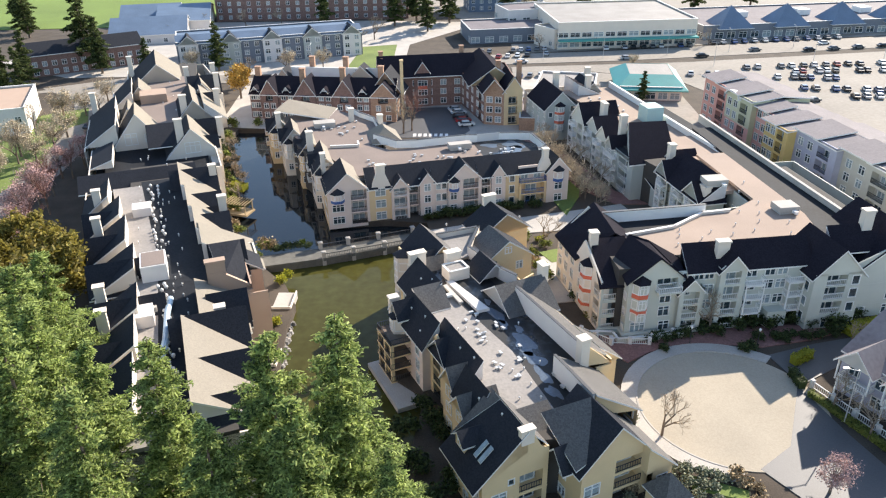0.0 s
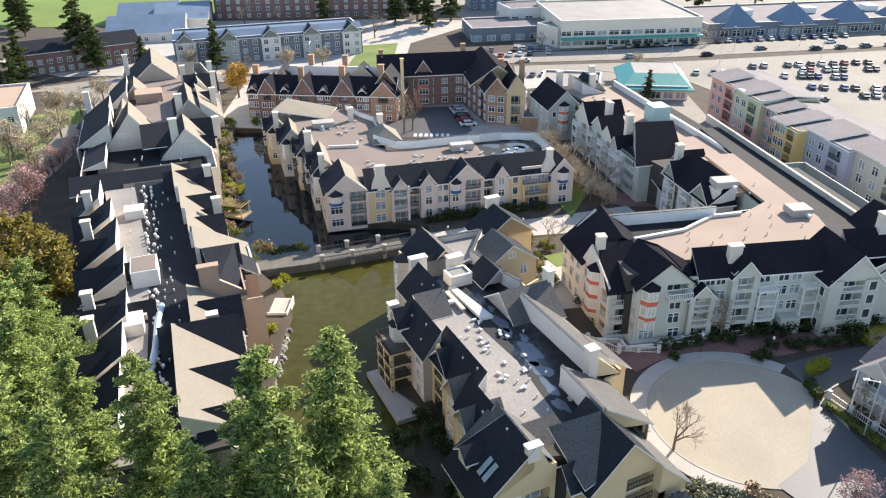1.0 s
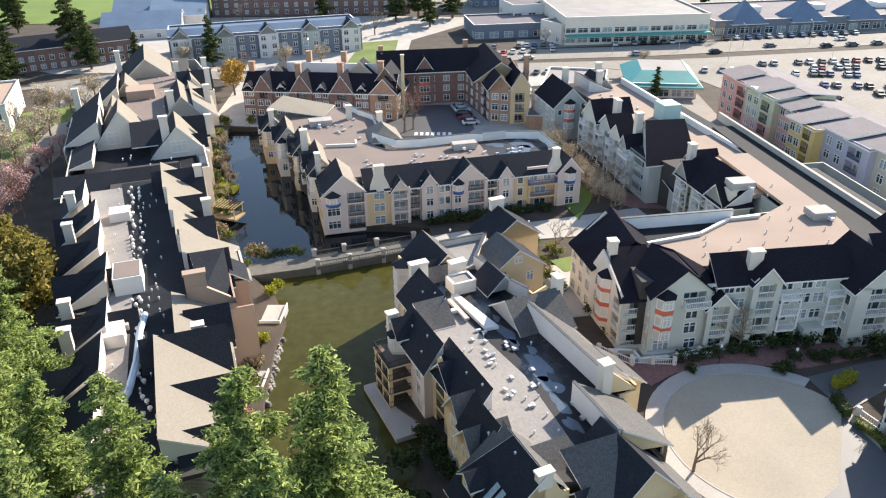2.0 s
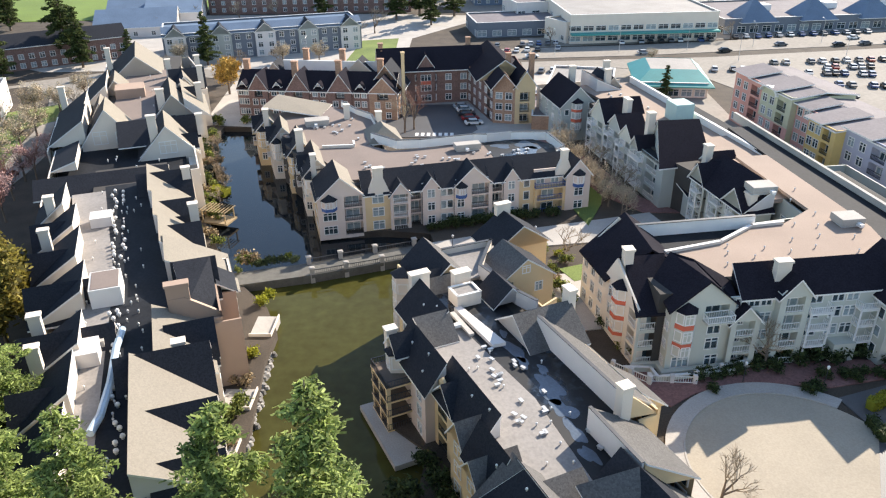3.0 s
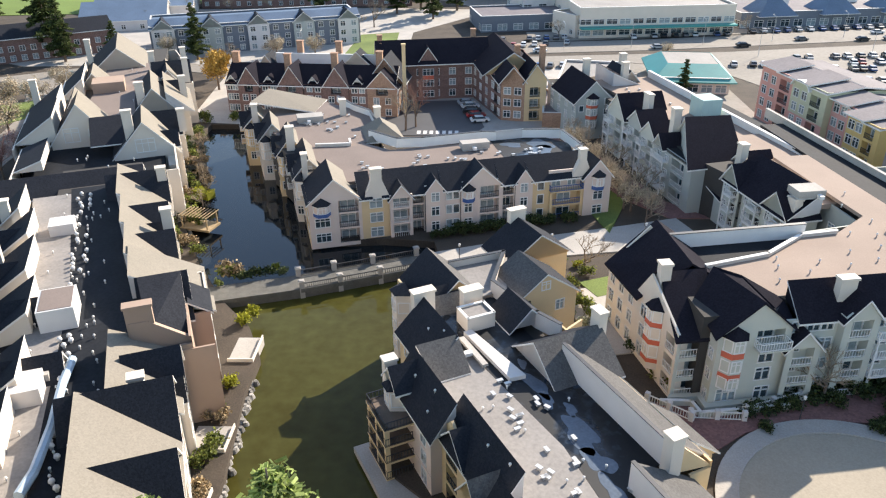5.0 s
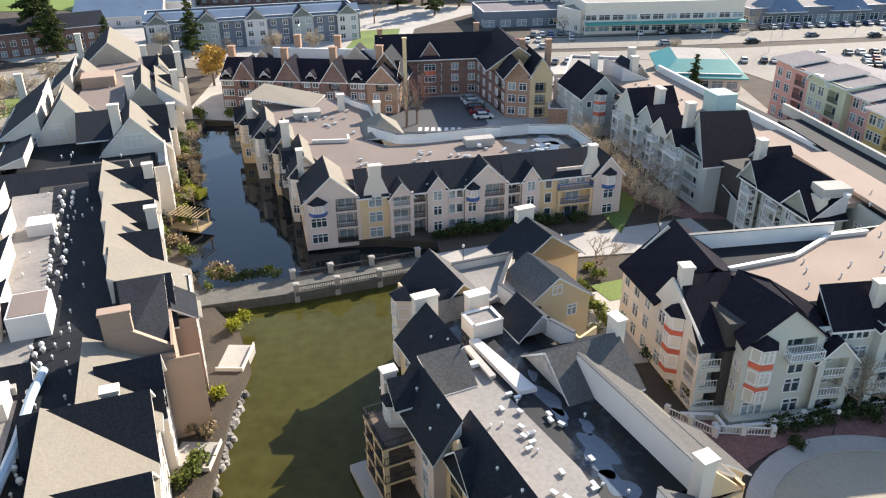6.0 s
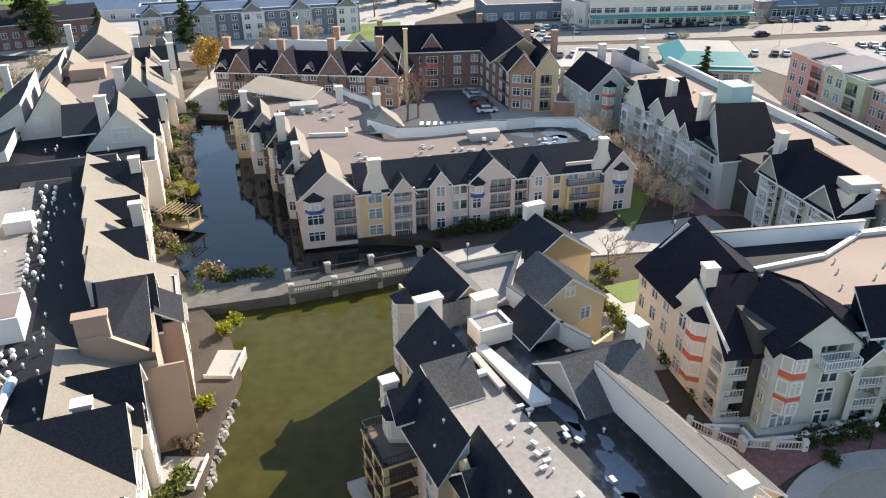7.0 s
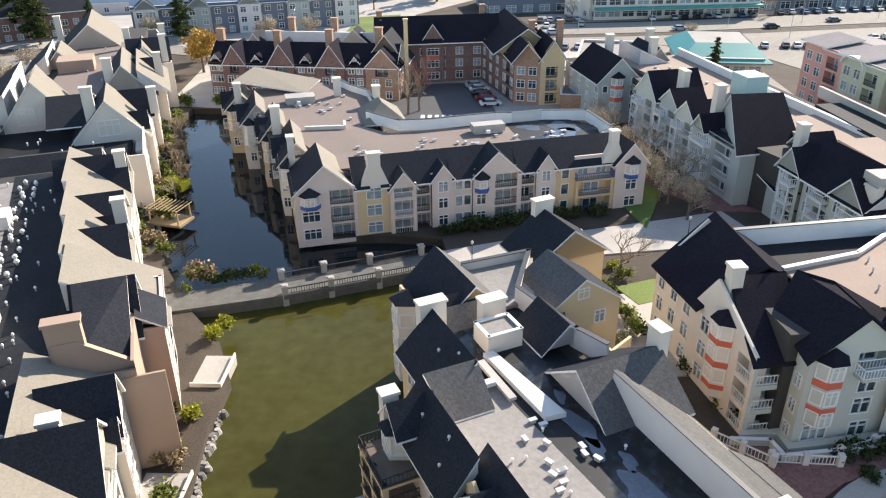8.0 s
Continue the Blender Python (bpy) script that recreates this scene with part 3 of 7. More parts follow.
sheet("pavement_brick_yard", [(-66, 196), (-70, 245), (40, 256), (44, 190), (16, 184)], 1.26, CONCRETE, "yards round the brick blocks", "pavement")
sheet("pavement_mall_back", [(20, 330), (90, 345), (400, 420), (500, 900), (-300, 900), (-50, 420)], 1.25, LOT, "pale distant streets", "pavement")

# ---------------------------------------------------------------- near waterside block


def near_block():
    th = thing("apartment_building", "ochre and pink stucco apartment block with dark roofs by the pond", "building", framed((-1.85, 80.25), (0.447, -0.894), 0.0, 1.04, 0.88))
    core(th, [(-22, 7), (-9, 7), (-7, 1), (8, 1), (10, 0), (20, 0), (23, 8), (10, 12), (-2, 14), (-12, 15), (-22, 20)], 0.5, 10.3)
    # west walls, from north to south
    wall(th, (-26, 5), (-17, 5), 0, 11, YELLOW, grid([2, 4.6, 7.2], [2.6, 5.4, 8.2]))
    wall(th, (-17, 5), (-17, 1.6), 0, 10.5, YELLOW)
    wall(th, (-17, 1.6), (-9, 1.6), 0, 10.5, YELLOW, grid([2, 5], [2.6, 5.4, 8.2]))
    wall(th, (-9, 1.6), (-9, -2), 0, 10.5, PINK)
    wall(th, (-9, -2), (-1, -2), 0.0, 10.5, PINK, grid([6.4], [2.6, 5.3, 8.0], 1.0, 1.7), peak=None, band=[3.9])
    wall(th, (-1, -2), (-1, -0.9), 0, 10.5, PINK, peak=(1.1, 11.2))
    wall(th, (-1, -0.9), (3.6, -0.9), 0.6, 10.5, YELLOW, [], [(0.8, 3.0, 1.2, 3.6, DARKTRIM), (0.8, 3.0, 4.0, 6.4, DARKTRIM), (0.8, 3.0, 6.8, 9.6, DARKTRIM)], peak=(1.9, 12.8))
    wall(th, (3.6, -0.9), (14.6, -0.9), 0.6, 10.5, YELLOW, grid([1.4, 4.2, 7.0, 9.6], [2.4, 5.1, 7.9]))
    wall(th, (14.6, -0.9), (14.6, -5.6), 0.6, 7.6, YELLOW, grid([2.4], [2.6, 5.4], 1.0, 1.5), peak=[(4.7, 7.7), (0.0, 12.4)])
    wall(th, (14.6, -5.6), (22, -5.6), 0.6, 7.6, YELLOW, grid([1.4, 3.8, 6.1], [2.5, 5.5], 1.0, 1.5), band=[4.0])
    wall(th, (22, -5.6), (22, 2.2), 0.6, 7.6, YELLOW, [(2.0, 4.6, 1.6, 1.8, "two"), (3.4, 8.2 - 1.4, 0.6, 0.8, "one")],
         [(4.4, 7.2, 1.4, 3.9, DARKTRIM), (4.4, 7.2, 4.4, 7.2, DARKTRIM)], peak=[(7.8, 10.2), (6.9, 10.8), (5.8, 13.4), (4.9, 13.4)], band=[4.1])
    wall(th, (22, 2.2), (19, 2.2), 0.6, 10.5, YELLOW, grid([1.5], [3, 6, 8.8], 1.0, 1.4))
    wall(th, (19, 2.2), (19, 4.0), 0.6, 10.5, YELLOW)
    wall(th, (19, 4.0), (25.5, 4.0), 0.6, 8.6, YELLOW, grid([3.2], [2.6, 5.6], 1.1, 1.5))
    wall(th, (25.5, 4.0), (25.5, 12.6), 0.6, 8.6, YELLOW, grid([1.4], [2.5, 5.2], 1.8, 1.7), [(4.2, 7.8, 1.3, 3.5, DARKTRIM), (4.2, 7.8, 3.9, 6.1, DARKTRIM), (4.2, 7.8, 6.5, 8.5, DARKTRIM)], peak=(4.3, 13.8))
    wall(th, (25.5, 12.6), (20, 12.6), 0.6, 8.6, YELLOW, grid([2.5], [2.5, 5.2]))
    wall(th, (26.5, 12.4), (26.5, 15.0), 0.6, 5.8, YELLOW, [(1.3, 4.0, 1.3, 1.6, "two")])
    wall(th, (26.5, 15.0), (20.2, 15.0), 0.8, 5.9, YELLOW, grid([2, 4.6], [3]))
    wall(th, (20.2, 15.0), (12.3, 15.0), 0.8, 9.1, YELLOW, grid(spaced(7.9, 3), [3, 5.6, 8.0]))
    wall(th, (12.3, 15.0), (12.3, 17.2), 0.8, 9.6, YELLOW)
    wall(th, (12.3, 17.2), (-9, 17.2), 0.8, 10.5, YELLOW, grid(spaced(22, 6), [2.8, 5.6, 8.4]))
    wall(th, (-9, 17.2), (-10, 19.8), 0.8, 10.5, YELLOW)
    wall(th, (-16, 14.7), (-16, 23.1), 0.8, 10.3, YELLOW, [(4.2, 12.0, 1.0, 1.1, "two"), (6.2, 8.6, 1.0, 1.4, "two")], peak=(4.2, 13.8))
    wall(th, (-10, 19.8), (-16, 19.8), 0.8, 7.2, YELLOW, grid([2, 4.5], [2.8, 5.6]))
    wall(th, (-16, 23.1), (-22, 23.1), 0.8, 10.3, YELLOW, grid([1.6, 4.4], [2.8, 5.6, 8.4]))
    wall(th, (-22, 23.1), (-26, 5), 0, 10.0, YELLOW)
    # roofs
    part("flat_roof", Geo().prism([(-9, -0.2), (-9, 6.0), (6, 7.0), (18, 5.6), (18, 0)], 10.3, 10.8), ROOFLIGHT, th, "pale grey flat roof membrane")
    # wet membrane, also darkened where the east parapet and gable cast their shadow
    part("flat_roof", Geo().prism([(-20, 5.6), (-20, 13), (11, 13.1), (11.4, 9.4), (19, 9.0), (18.4, 5.62), (6, 7.02), (-9, 6.02)], 10.25, 10.78), ROOFWET, th, "dark wet flat roof with puddles, parapet shade painted in")
    part("flat_roof", Geo().prism([(-25.6, 11.5), (-25, 19), (-18, 15), (-18, 9)], 10.6, 11.2), ROOFLIGHT, th)
    parapet(th, [(-25.6, 11.5), (-25.2, 18.6), (-19.4, 14.0)], 10.9, 12.2, CREAM)
    part("raised_kerb", Geo().prism([(-12.5, 6.9), (-12.5, 7.8), (-3.4, 8.9), (-3.6, 7.3)], 10.7, 11.3), WHITEWALL, th, "bright white raised duct along the flat roof")
    gable(th, 9.4, -27.2, -19.0, 3.4, 10.4, 14.0, SHINGLE, YELLOW, axis="a", m2=SHINGLEHALFSUN)
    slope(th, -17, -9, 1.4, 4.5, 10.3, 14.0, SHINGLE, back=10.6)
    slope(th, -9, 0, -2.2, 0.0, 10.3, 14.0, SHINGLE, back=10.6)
    # slope between the first two ridges, grazing sun painted in as paler shingle
    part("roof_slope", Geo().slab([(-9.2, 0.2, 14.0), (-9.2, 4.6, 14.0), (-6.2, 4.6, 11.0), (-6.2, 0.9, 11.0)], 0.22), [SHINGLEHALFSUN, TRIM], th)
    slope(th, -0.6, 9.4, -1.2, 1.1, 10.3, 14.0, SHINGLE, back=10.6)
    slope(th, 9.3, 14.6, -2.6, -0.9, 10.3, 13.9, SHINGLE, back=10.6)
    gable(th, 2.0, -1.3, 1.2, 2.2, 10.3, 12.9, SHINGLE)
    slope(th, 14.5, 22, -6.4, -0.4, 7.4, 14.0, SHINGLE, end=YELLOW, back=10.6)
    part("roof_slope", Geo().slab([(14.2, -0.4, 14.02), (16.4, -0.4, 14.04), (14.4, -5.2, 8.9), (14.2, -5.2, 8.8)], 0.14), [SHINGLEHALFSUN, TRIM], th)
    part("roof_slope", Geo().slab([(15.2, -0.5, 14.0), (22.0, -0.5, 14.0), (22.0, 2.0, 10.9), (15.2, 2.0, 10.9)], 0.2), [SHINGLEHALFSUN, TRIM], th)
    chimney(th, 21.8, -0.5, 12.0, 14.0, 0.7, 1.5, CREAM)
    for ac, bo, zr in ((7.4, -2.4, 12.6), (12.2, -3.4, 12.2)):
        gable(th, ac, bo, 1.0, 1.8, 9.8, zr, SHINGLE, YELLOW, m2=SHINGLEHALFSUN)
        part("bay_wall", Geo().box(ac - 1.6, ac + 1.6, bo + 0.1, 0.6, 0.8, 9.8), YELLOW, th)
        for z in (2.8, 5.6, 8.4):
            window(th, (ac - 1.6, bo + 0.1), (1, 0), 1.6, z, 1.3, 1.6, "two")
    for a, b, z in ((16.6, -4.9, 9.2),):
        gable(th, a, b - 0.6, b + 2.6, 1.1, z + 0.9, z + 2.0, SHINGLE)
        d = part("dormer", Geo().prism([(a - 1, b - 0.5), (a + 1, b - 0.5), (a + 1, b + 2), (a - 1, b + 2)], z - 1.2, z + 1.0), YELLOW, th)
        part("dormer_gable", Geo().add([(a - 1, b - 0.5, z + 0.98), (a + 1, b - 0.5, z + 0.98), (a, b - 0.5, z + 1.95)], [(0, 1, 2)]), YELLOW, d)
        window(th, (a - 1, b - 0.5), (1, 0), 1.0, z + 0.2, 0.9, 1.1, "two")
    for a in (18.7, 19.7):
        part("skylight", Geo().slab([(a, -4.9, 9.32), (a + 0.6, -4.9, 9.32), (a + 0.6, -3.4, 10.97), (a, -3.4, 10.97)], 0.12), [BLIND, TRIM], th)
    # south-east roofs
    part("roof_slope", Geo().slab([(18.6, 3.2, 12.2), (20.4, 8.2, 14.1), (25.2, 5.4, 9.9), (25.2, 3.4, 8.9)], 0.2), [SHINGLEHALFSUN, TRIM], th)
    part("roof_slope", Geo().slab([(17.0, 1.0, 12.2), (17.0, 5.0, 12.2), (20.2, 5.0, 9.8), (20.2, 1.0, 9.8)], 0.22), [SHINGLEHALFSUN, TRIM], th)
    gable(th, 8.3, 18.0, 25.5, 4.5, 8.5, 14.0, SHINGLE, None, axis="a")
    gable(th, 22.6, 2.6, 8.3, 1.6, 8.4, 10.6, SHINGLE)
    slope(th, 12.3, 20.2, 15.2, 9.0, 9.2, 14.0, SHINGLEHALFSUN, end=YELLOW, back=10.6)
    slope(th, 20.2, 26.5, 15.3, 11.6, 6.0, 10.0, SHINGLEHALFSUN, end=YELLOW)
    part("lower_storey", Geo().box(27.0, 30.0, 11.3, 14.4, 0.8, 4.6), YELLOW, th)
    hip(th, 27.0, 30.0, 11.3, 14.4, 4.6, 7.6, SHINGLEHALFSUN)
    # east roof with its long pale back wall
    slope(th, -3.4, 11.2, 17.4, 13.1, 10.3, 14.0, SHINGLEHALFSUN, end=CREAM, back=10.6)
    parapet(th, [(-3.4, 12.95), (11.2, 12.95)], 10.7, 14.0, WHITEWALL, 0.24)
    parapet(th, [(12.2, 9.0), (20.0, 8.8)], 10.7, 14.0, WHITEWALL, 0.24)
    slope(th, 4.2, 9.6, 20.6, 17.2, 7.6, 10.6, SHINGLEHALFSUN, end=YELLOW)
    part("porch_wall", Geo().box(4.2, 9.6, 17.0, 20.2, 0.8, 7.5), YELLOW, th)
    chimney(th, 12.0, 13.0, 10.6, 15.1, 1.1, 1.2, CREAM)
    part("gable_wall", Geo().add([(11.7, 13.0, 10.5), (11.7, 17.4, 9.6), (11.7, 13.0, 14.4), (12.1, 13.0, 10.5), (12.1, 17.4, 9.6), (12.1, 13.0, 14.4)], [(0, 1, 2), (5, 4, 3), (1, 4, 5, 2), (0, 2, 5, 3), (0, 3, 4, 1)]), YELLOW, th)
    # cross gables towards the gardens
    gable(th, -4.6, 10.6, 17.6, 4.2, 10.7, 14.2, SHINGLE, WHITEWALL, m2=SHINGLEHALFSUN)
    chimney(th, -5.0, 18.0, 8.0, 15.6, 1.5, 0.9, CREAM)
    gable(th, 18.9, -22.0, -16.0, 4.2, 10.4, 13.9, SHINGLEHALFSUN, None, axis="a", m2=SHINGLE)
    gable(th, 13.6, -15.0, -10.6, 2.2, 11.4, 13.8, SHINGLE, WHITEWALL, axis="a")
    parapet(th, [(-18.4, 13.4), (-10.6, 14.4), (-7.6, 15.3)], 10.7, 13.0, WHITEWALL)
    gable(th, 23.4, -30.6, -24.6, 4.6, 10.2, 14.0, SHINGLE, YELLOW, axis="a")
    part("lower_storey", Geo().prism(rect(-30.4, -24.8, 19.2, 27.6), 0.8, 10.4), YELLOW, th)
    chimney(th, -30.6, 23.4, 10.0, 15.0, 0.9, 2.2, CREAM)
    gable(th, -19.6, 5.4, 9.6, 1.4, 11.4, 13.2, SHINGLE, CREAM)
    gable(th, -18.2, 6.0, 9.0, 1.1, 11.2, 12.8, SHINGLEHALFSUN, CREAM)
    # waterside balcony tower
    g = Geo()
    for a, b in ((-9.4, -4.6), (-9.4, -2.4), (-7.2, -4.6), (-5.0, -4.6)):
        g.box(a - 0.22, a + 0.22, b - 0.22, b + 0.22, 0.2, 8.0)
    tower = part("balcony_tower", g, YELLOW, th)
    for z in (1.2, 3.5, 5.8, 8.0):
        part("deck", Geo().box(-9.7, -4.7, -4.9, -2.0, z - 0.28, z, 0, 1), [YELLOW, BARK], tower)
        railing(tower, (-9.6, -4.8), (1, 0), 0, 4.8, z, DARKTRIM, off=0)
        railing(tower, (-9.6, -2.0), (0, -1), 0, 2.8, z, DARKTRIM, off=0)
        railing(tower, (-4.8, -4.8), (0, 1), 0, 2.7, z, DARKTRIM, off=0)
    bay(th, (-9, -2), (1, 0), 1.2, 8.0, 10.8, CREAM, 2.6, 1.4, roof=SHINGLE, rows=(9.5,), wh=1.7)
    part("terrace", Geo().box(-10.5, 0.5, -6.2, -2.0, 0.2, 1.0), CONCRETE, th)
    chimney(th, -8.9, -2.6, 10.2, 13.4, 0.9, 1.2, CREAM)
    gable(th, -7.6, -3.0, 0.0, 1.5, 11.6, 13.6, SHINGLE, CREAM)
    chimney(th, -17.6, 4.6, 10.0, 14.4, 1.0, 2.4, CREAM)
    chimney(th, -16.4, 9.7, 10.6, 13.9, 1.1, 2.2, CREAM)
    bay(th, (-26, 5), (1, 0), 2.6, 1.0, 11.0, CREAM, 3.0, 1.5, roof=SHINGLE, rows=(3.0, 6.0, 9.0))
    return th


NB = near_block()

# ---------------------------------------------------------------- middle block beyond the bridge


def middle_block():
    th = thing("apartment_building", "pale pink and cream apartment block with white gables", "building", framed((-25.2, 132.5), (0.961, 0.275)))
    core(th, [(2, 2), (48, 2), (46, 14), (14, 14), (12, 36), (-2, 46), (-4, 30), (1, 10)], 0.3, 9.3)
    Z = [2.2, 4.75, 7.2]
    z0, ze = 0.4, 8.3
    R3 = [(1.0, 3.3), (3.6, 5.9), (6.2, 8.2)]

    def recs(s0, s1, rm=DARKTRIM, n=3):
        return [(s0, s1, a, b, rm) for a, b in R3[:n]]

    wall(th, (0, 0), (8.2, 0), z0, ze, PINK, grid([2.0], Z[:2], 2.2, 1.4, "three"), recs(4.6, 7.7), peak=(4.0, 11.8))
    bay(th, (0, 0), (1, 0), 2.0, 6.1, 7.9, PINK, 2.6, 0.9, bands=((6.0, 6.7),), band_mat=BLUEPAINT, roof=SHINGLE, rows=(7.2,), wh=1.0)
    wall(th, (8.2, 0), (12.6, 0.0), z0, ze, YELLOW, grid([2.3], Z, 1.9, 1.5))
    wall(th, (12.6, -0.6), (16.2, -0.6), z0, ze - 0.4, PINK, [], recs(0.5, 3.1, TRIM)[:2] + [(0.5, 3.1, 6.2, 7.8, TRIM)], peak=(1.8, 10.0))
    wall(th, (12.6, 0.0), (12.6, -0.6), z0, ze, PINK)
    wall(th, (16.2, -0.6), (16.2, 0.4), z0, ze, PINK)
    wall(th, (16.2, 0.4), (18.4, 0.4), z0, ze, PINK, [], recs(0.2, 2.0, DARKTRIM))
    wall(th, (18.4, -0.2), (21.6, -0.2), z0, ze, PINK, grid([1.6], Z, 1.2, 1.4), peak=(1.6, 10.3))
    wall(th, (21.6, 0), (24.2, 0), z0, ze, PINK, grid([0.7, 1.9], Z, 0.9, 1.4, "one"))
    wall(th, (24.2, -0.3), (31.2, -0.3), z0, ze, PINK, grid([1.2], Z[:2], 1.2, 1.4), recs(3.2, 6.4, DARKTRIM), peak=(3.5, 11.5))
    bay(th, (24.2, -0.3), (1, 0), 1.3, 6.0, 7.9, PINK, 2.0, 0.7, bands=((5.9, 6.5),), band_mat=BLUEPAINT, roof=SHINGLE, rows=(7.2,), wh=1.0)
    wall(th, (31.2, 0), (33.4, 0), z0, ze, PINK, [], recs(0.2, 2.0, DARKTRIM))
    wall(th, (33.4, -0.3), (36.4, -0.3), z0, ze, PINK, grid([1.5], Z, 1.1, 1.4), peak=(1.5, 10.4))
    wall(th, (36.4, 0), (39.4, 0), z0, ze, YELLOW, grid([1.5], Z, 1.0, 1.5, "one"))
    wall(th, (39.4, -0.6), (45.2, -0.6), z0, 6.0, YELLOW, [], [(0.4, 5.4, 1.0, 3.3, BLUEPAINT), (0.4, 5.4, 3.6, 5.9, BLUEPAINT)])
    wall(th, (39.4, 0.6), (45.2, 0.6), 6.0, ze + 1, PINK, grid([1.4, 4.2], [7.4], 1.4, 1.7))
    balcony(th, (39.4, 0.6), (1, 0), 0.0, 5.8, 6.05, 1.4, BLUEPAINT, YELLOW)
    wall(th, (39.4, 0.0), (39.4, -0.6), z0, 6.0, YELLOW)
    wall(th, (45.2, -0.9), (50.0, -0.9), z0, ze, PINK, grid([2.6], Z[:2], 1.6, 1.4), peak=(2.4, 11.0))
    wall(th, (45.2, 0.6), (45.2, -0.9), z0, ze, YELLOW)
    bay(th, (45.2, -0.9), (1, 0), 2.5, 6.0, 8.2, PINK, 2.2, 0.8, bands=((5.9, 6.5),), band_mat=BLUEPAINT, roof=SHINGLE, rows=(7.3,), wh=1.2)
    wall(th, (50, -0.9), (50, 12), z0, ze, CREAM, grid(spaced(13, 4), Z))
    wall(th, (50, 12), (46, 17), z0, ze, CREAM, grid([3], Z))
    wall(th, (46, 17), (16, 17), z0, ze, CREAM, grid(spaced(30, 8), Z))
    wall(th, (16, 17), (16, 40), z0, ze, CREAM, grid(spaced(23, 6), Z))
    wall(th, (16, 40), (8, 52), z0, ze, CREAM)
    wall(th, (8, 52), (-9, 50), z0, ze, CREAM)
    # canal side, stepping out and back
    W = [(-9, 50), (-8.6, 42), (-6.4, 41.6), (-6, 33), (-3.6, 32.6), (-3.2, 24), (-1.4, 23.6), (-1.2, 12), (0, 11.6), (0, 0)]
    for k in range(0, len(W) - 1):
        L = (Vector(W[k + 1]) - Vector(W[k])).length
        wall(th, W[k], W[k + 1], z0 - 0.6, ze, YELLOW if k % 4 < 2 else CREAM, grid([L * 0.22], Z, 1.1, 1.4) if L > 5 else grid([L * 0.5], Z[:2], 0.9, 1.4), [(L * 0.42, L * 0.86, a, b, TRIM) for a, b in R3] if L > 5 else [])
    # front roof
    for a0, a1 in ((8.0, 9.8), (11.6, 18.2), (21.4, 24.4), (31, 33.6), (36.2, 45.4)):
        slope(th, a0, a1, -0.1, 3.9, ze, 11.2, SHINGLE, end=CREAM)
    slope(th, 17.8, 46, 1.2, 3.92, 9.2, 11.22, SHINGLE, end=CREAM)
    # m2 puts the sun into the colour of the east slope
    gable(th, 4.05, 0, 9.0, 4.1, 8.25, 11.9, SHINGLE, m2=SHINGLESUN)
    gable(th, 14.4, -0.6, 3.0, 1.8, 7.9, 10.1, SHINGLE)
    gable(th, 20.0, -0.2, 3.4, 1.7, 8.2, 10.4, SHINGLE)
    gable(th, 27.7, -0.3, 3.9, 3.6, 8.2, 11.6, SHINGLE)
    gable(th, 34.9, -0.3, 3.4, 1.6, 8.2, 10.5, SHINGLE)
    gable(th, 47.6, -0.9, 5.0, 2.5, 8.2, 11.1, SHINGLE)
    chimney(th, 10.7, 0.4, 8.0, 12.6, 1.7, 0.9, CREAM, 1.2)
    chimney(th, 45.0, 0.2, 8.0, 12.6, 1.2, 1.0, CREAM, 1.2)
    part("flat_roof", Geo().prism([(4, 3.9), (45, 3.9), (45, 5), (34, 16.6), (16, 16.8), (12, 22), (4, 12)], 9.2, 9.62), ROOFBROWN, th, "brown gravel flat roof")
    part("flat_roof", Geo().prism([(34.0, 4.2), (45.6, 4.2), (47.6, 11.6), (44, 16.8), (34.4, 16.6)], 9.25, 9.66), ROOFWET, th, "wet blue-grey flat roof")
    part("flat_roof", Geo().prism([(4, 12), (12, 22), (15.8, 24), (15.8, 40), (8, 51), (-6, 48), (-4, 34), (0.5, 22)], 9.2, 9.6), ROOFBROWN, th)
    parapet(th, [(13.6, 24), (17.5, 18.2), (22, 17.4), (33, 17.8), (35.4, 17.0)], 9.5, 11.2, TRIM)
    parapet(th, [(40.5, 17), (47.4, 15.2), (47.6, 6.5), (45.6, 5.0)], 9.5, 11.2, TRIM)
    parapet(th, [(11.0, 50), (13.4, 42.5), (15.9, 38), (15.9, 31)], 9.5, 10.8, TRIM)
    slope(th, 35.5, 40.5, 19.5, 16.8, 8.3, 11.4, SHINGLE)
    # tan stands in for sunlight on this slope and the hip below
    part("roof_slope", Geo().slab([(-7, 44.5, 12.4), (-3, 52.5, 12.8), (9, 52.0, 9.7), (5.5, 43.5, 9.6)], 0.25), [SHINGLESUN, TRIM], th, "shingle slope with sunlight painted into its tan")
    hip(th, 13.0, 19.5, 22.5, 31.0, 9.4, 12.2, SHINGLESUN, ridge=3)
    # canal-side roofs
    for k, (a, y, L, z) in enumerate(((-1.2, 11.8, 11.0, 11.3), (-3.3, 23.8, 8.6, 11.5), (-6.1, 32.8, 8.4, 11.3), (-8.7, 41.8, 8.0, 11.0))):
        f = YELLOW if k % 2 else CREAM
        # east sides again get their sunlight from the paler shingle
        gable(th, a + 2.6, y, y + L, 2.7, 8.2, z, SHINGLE, f, m2=SHINGLESUN, ends=(True, False))
        gable(th, y + L * 0.55, a - 0.5, a + 2.6, 1.7, 8.1, 10.2, SHINGLE, CREAM, axis="a", ends=(True, False))
        bay(th, (a, y), (1, 0), 1.2, 4.4, 8.0, f, 2.0, 0.8, roof=SHINGLE, rows=(7.1, 5.2), wh=1.2)
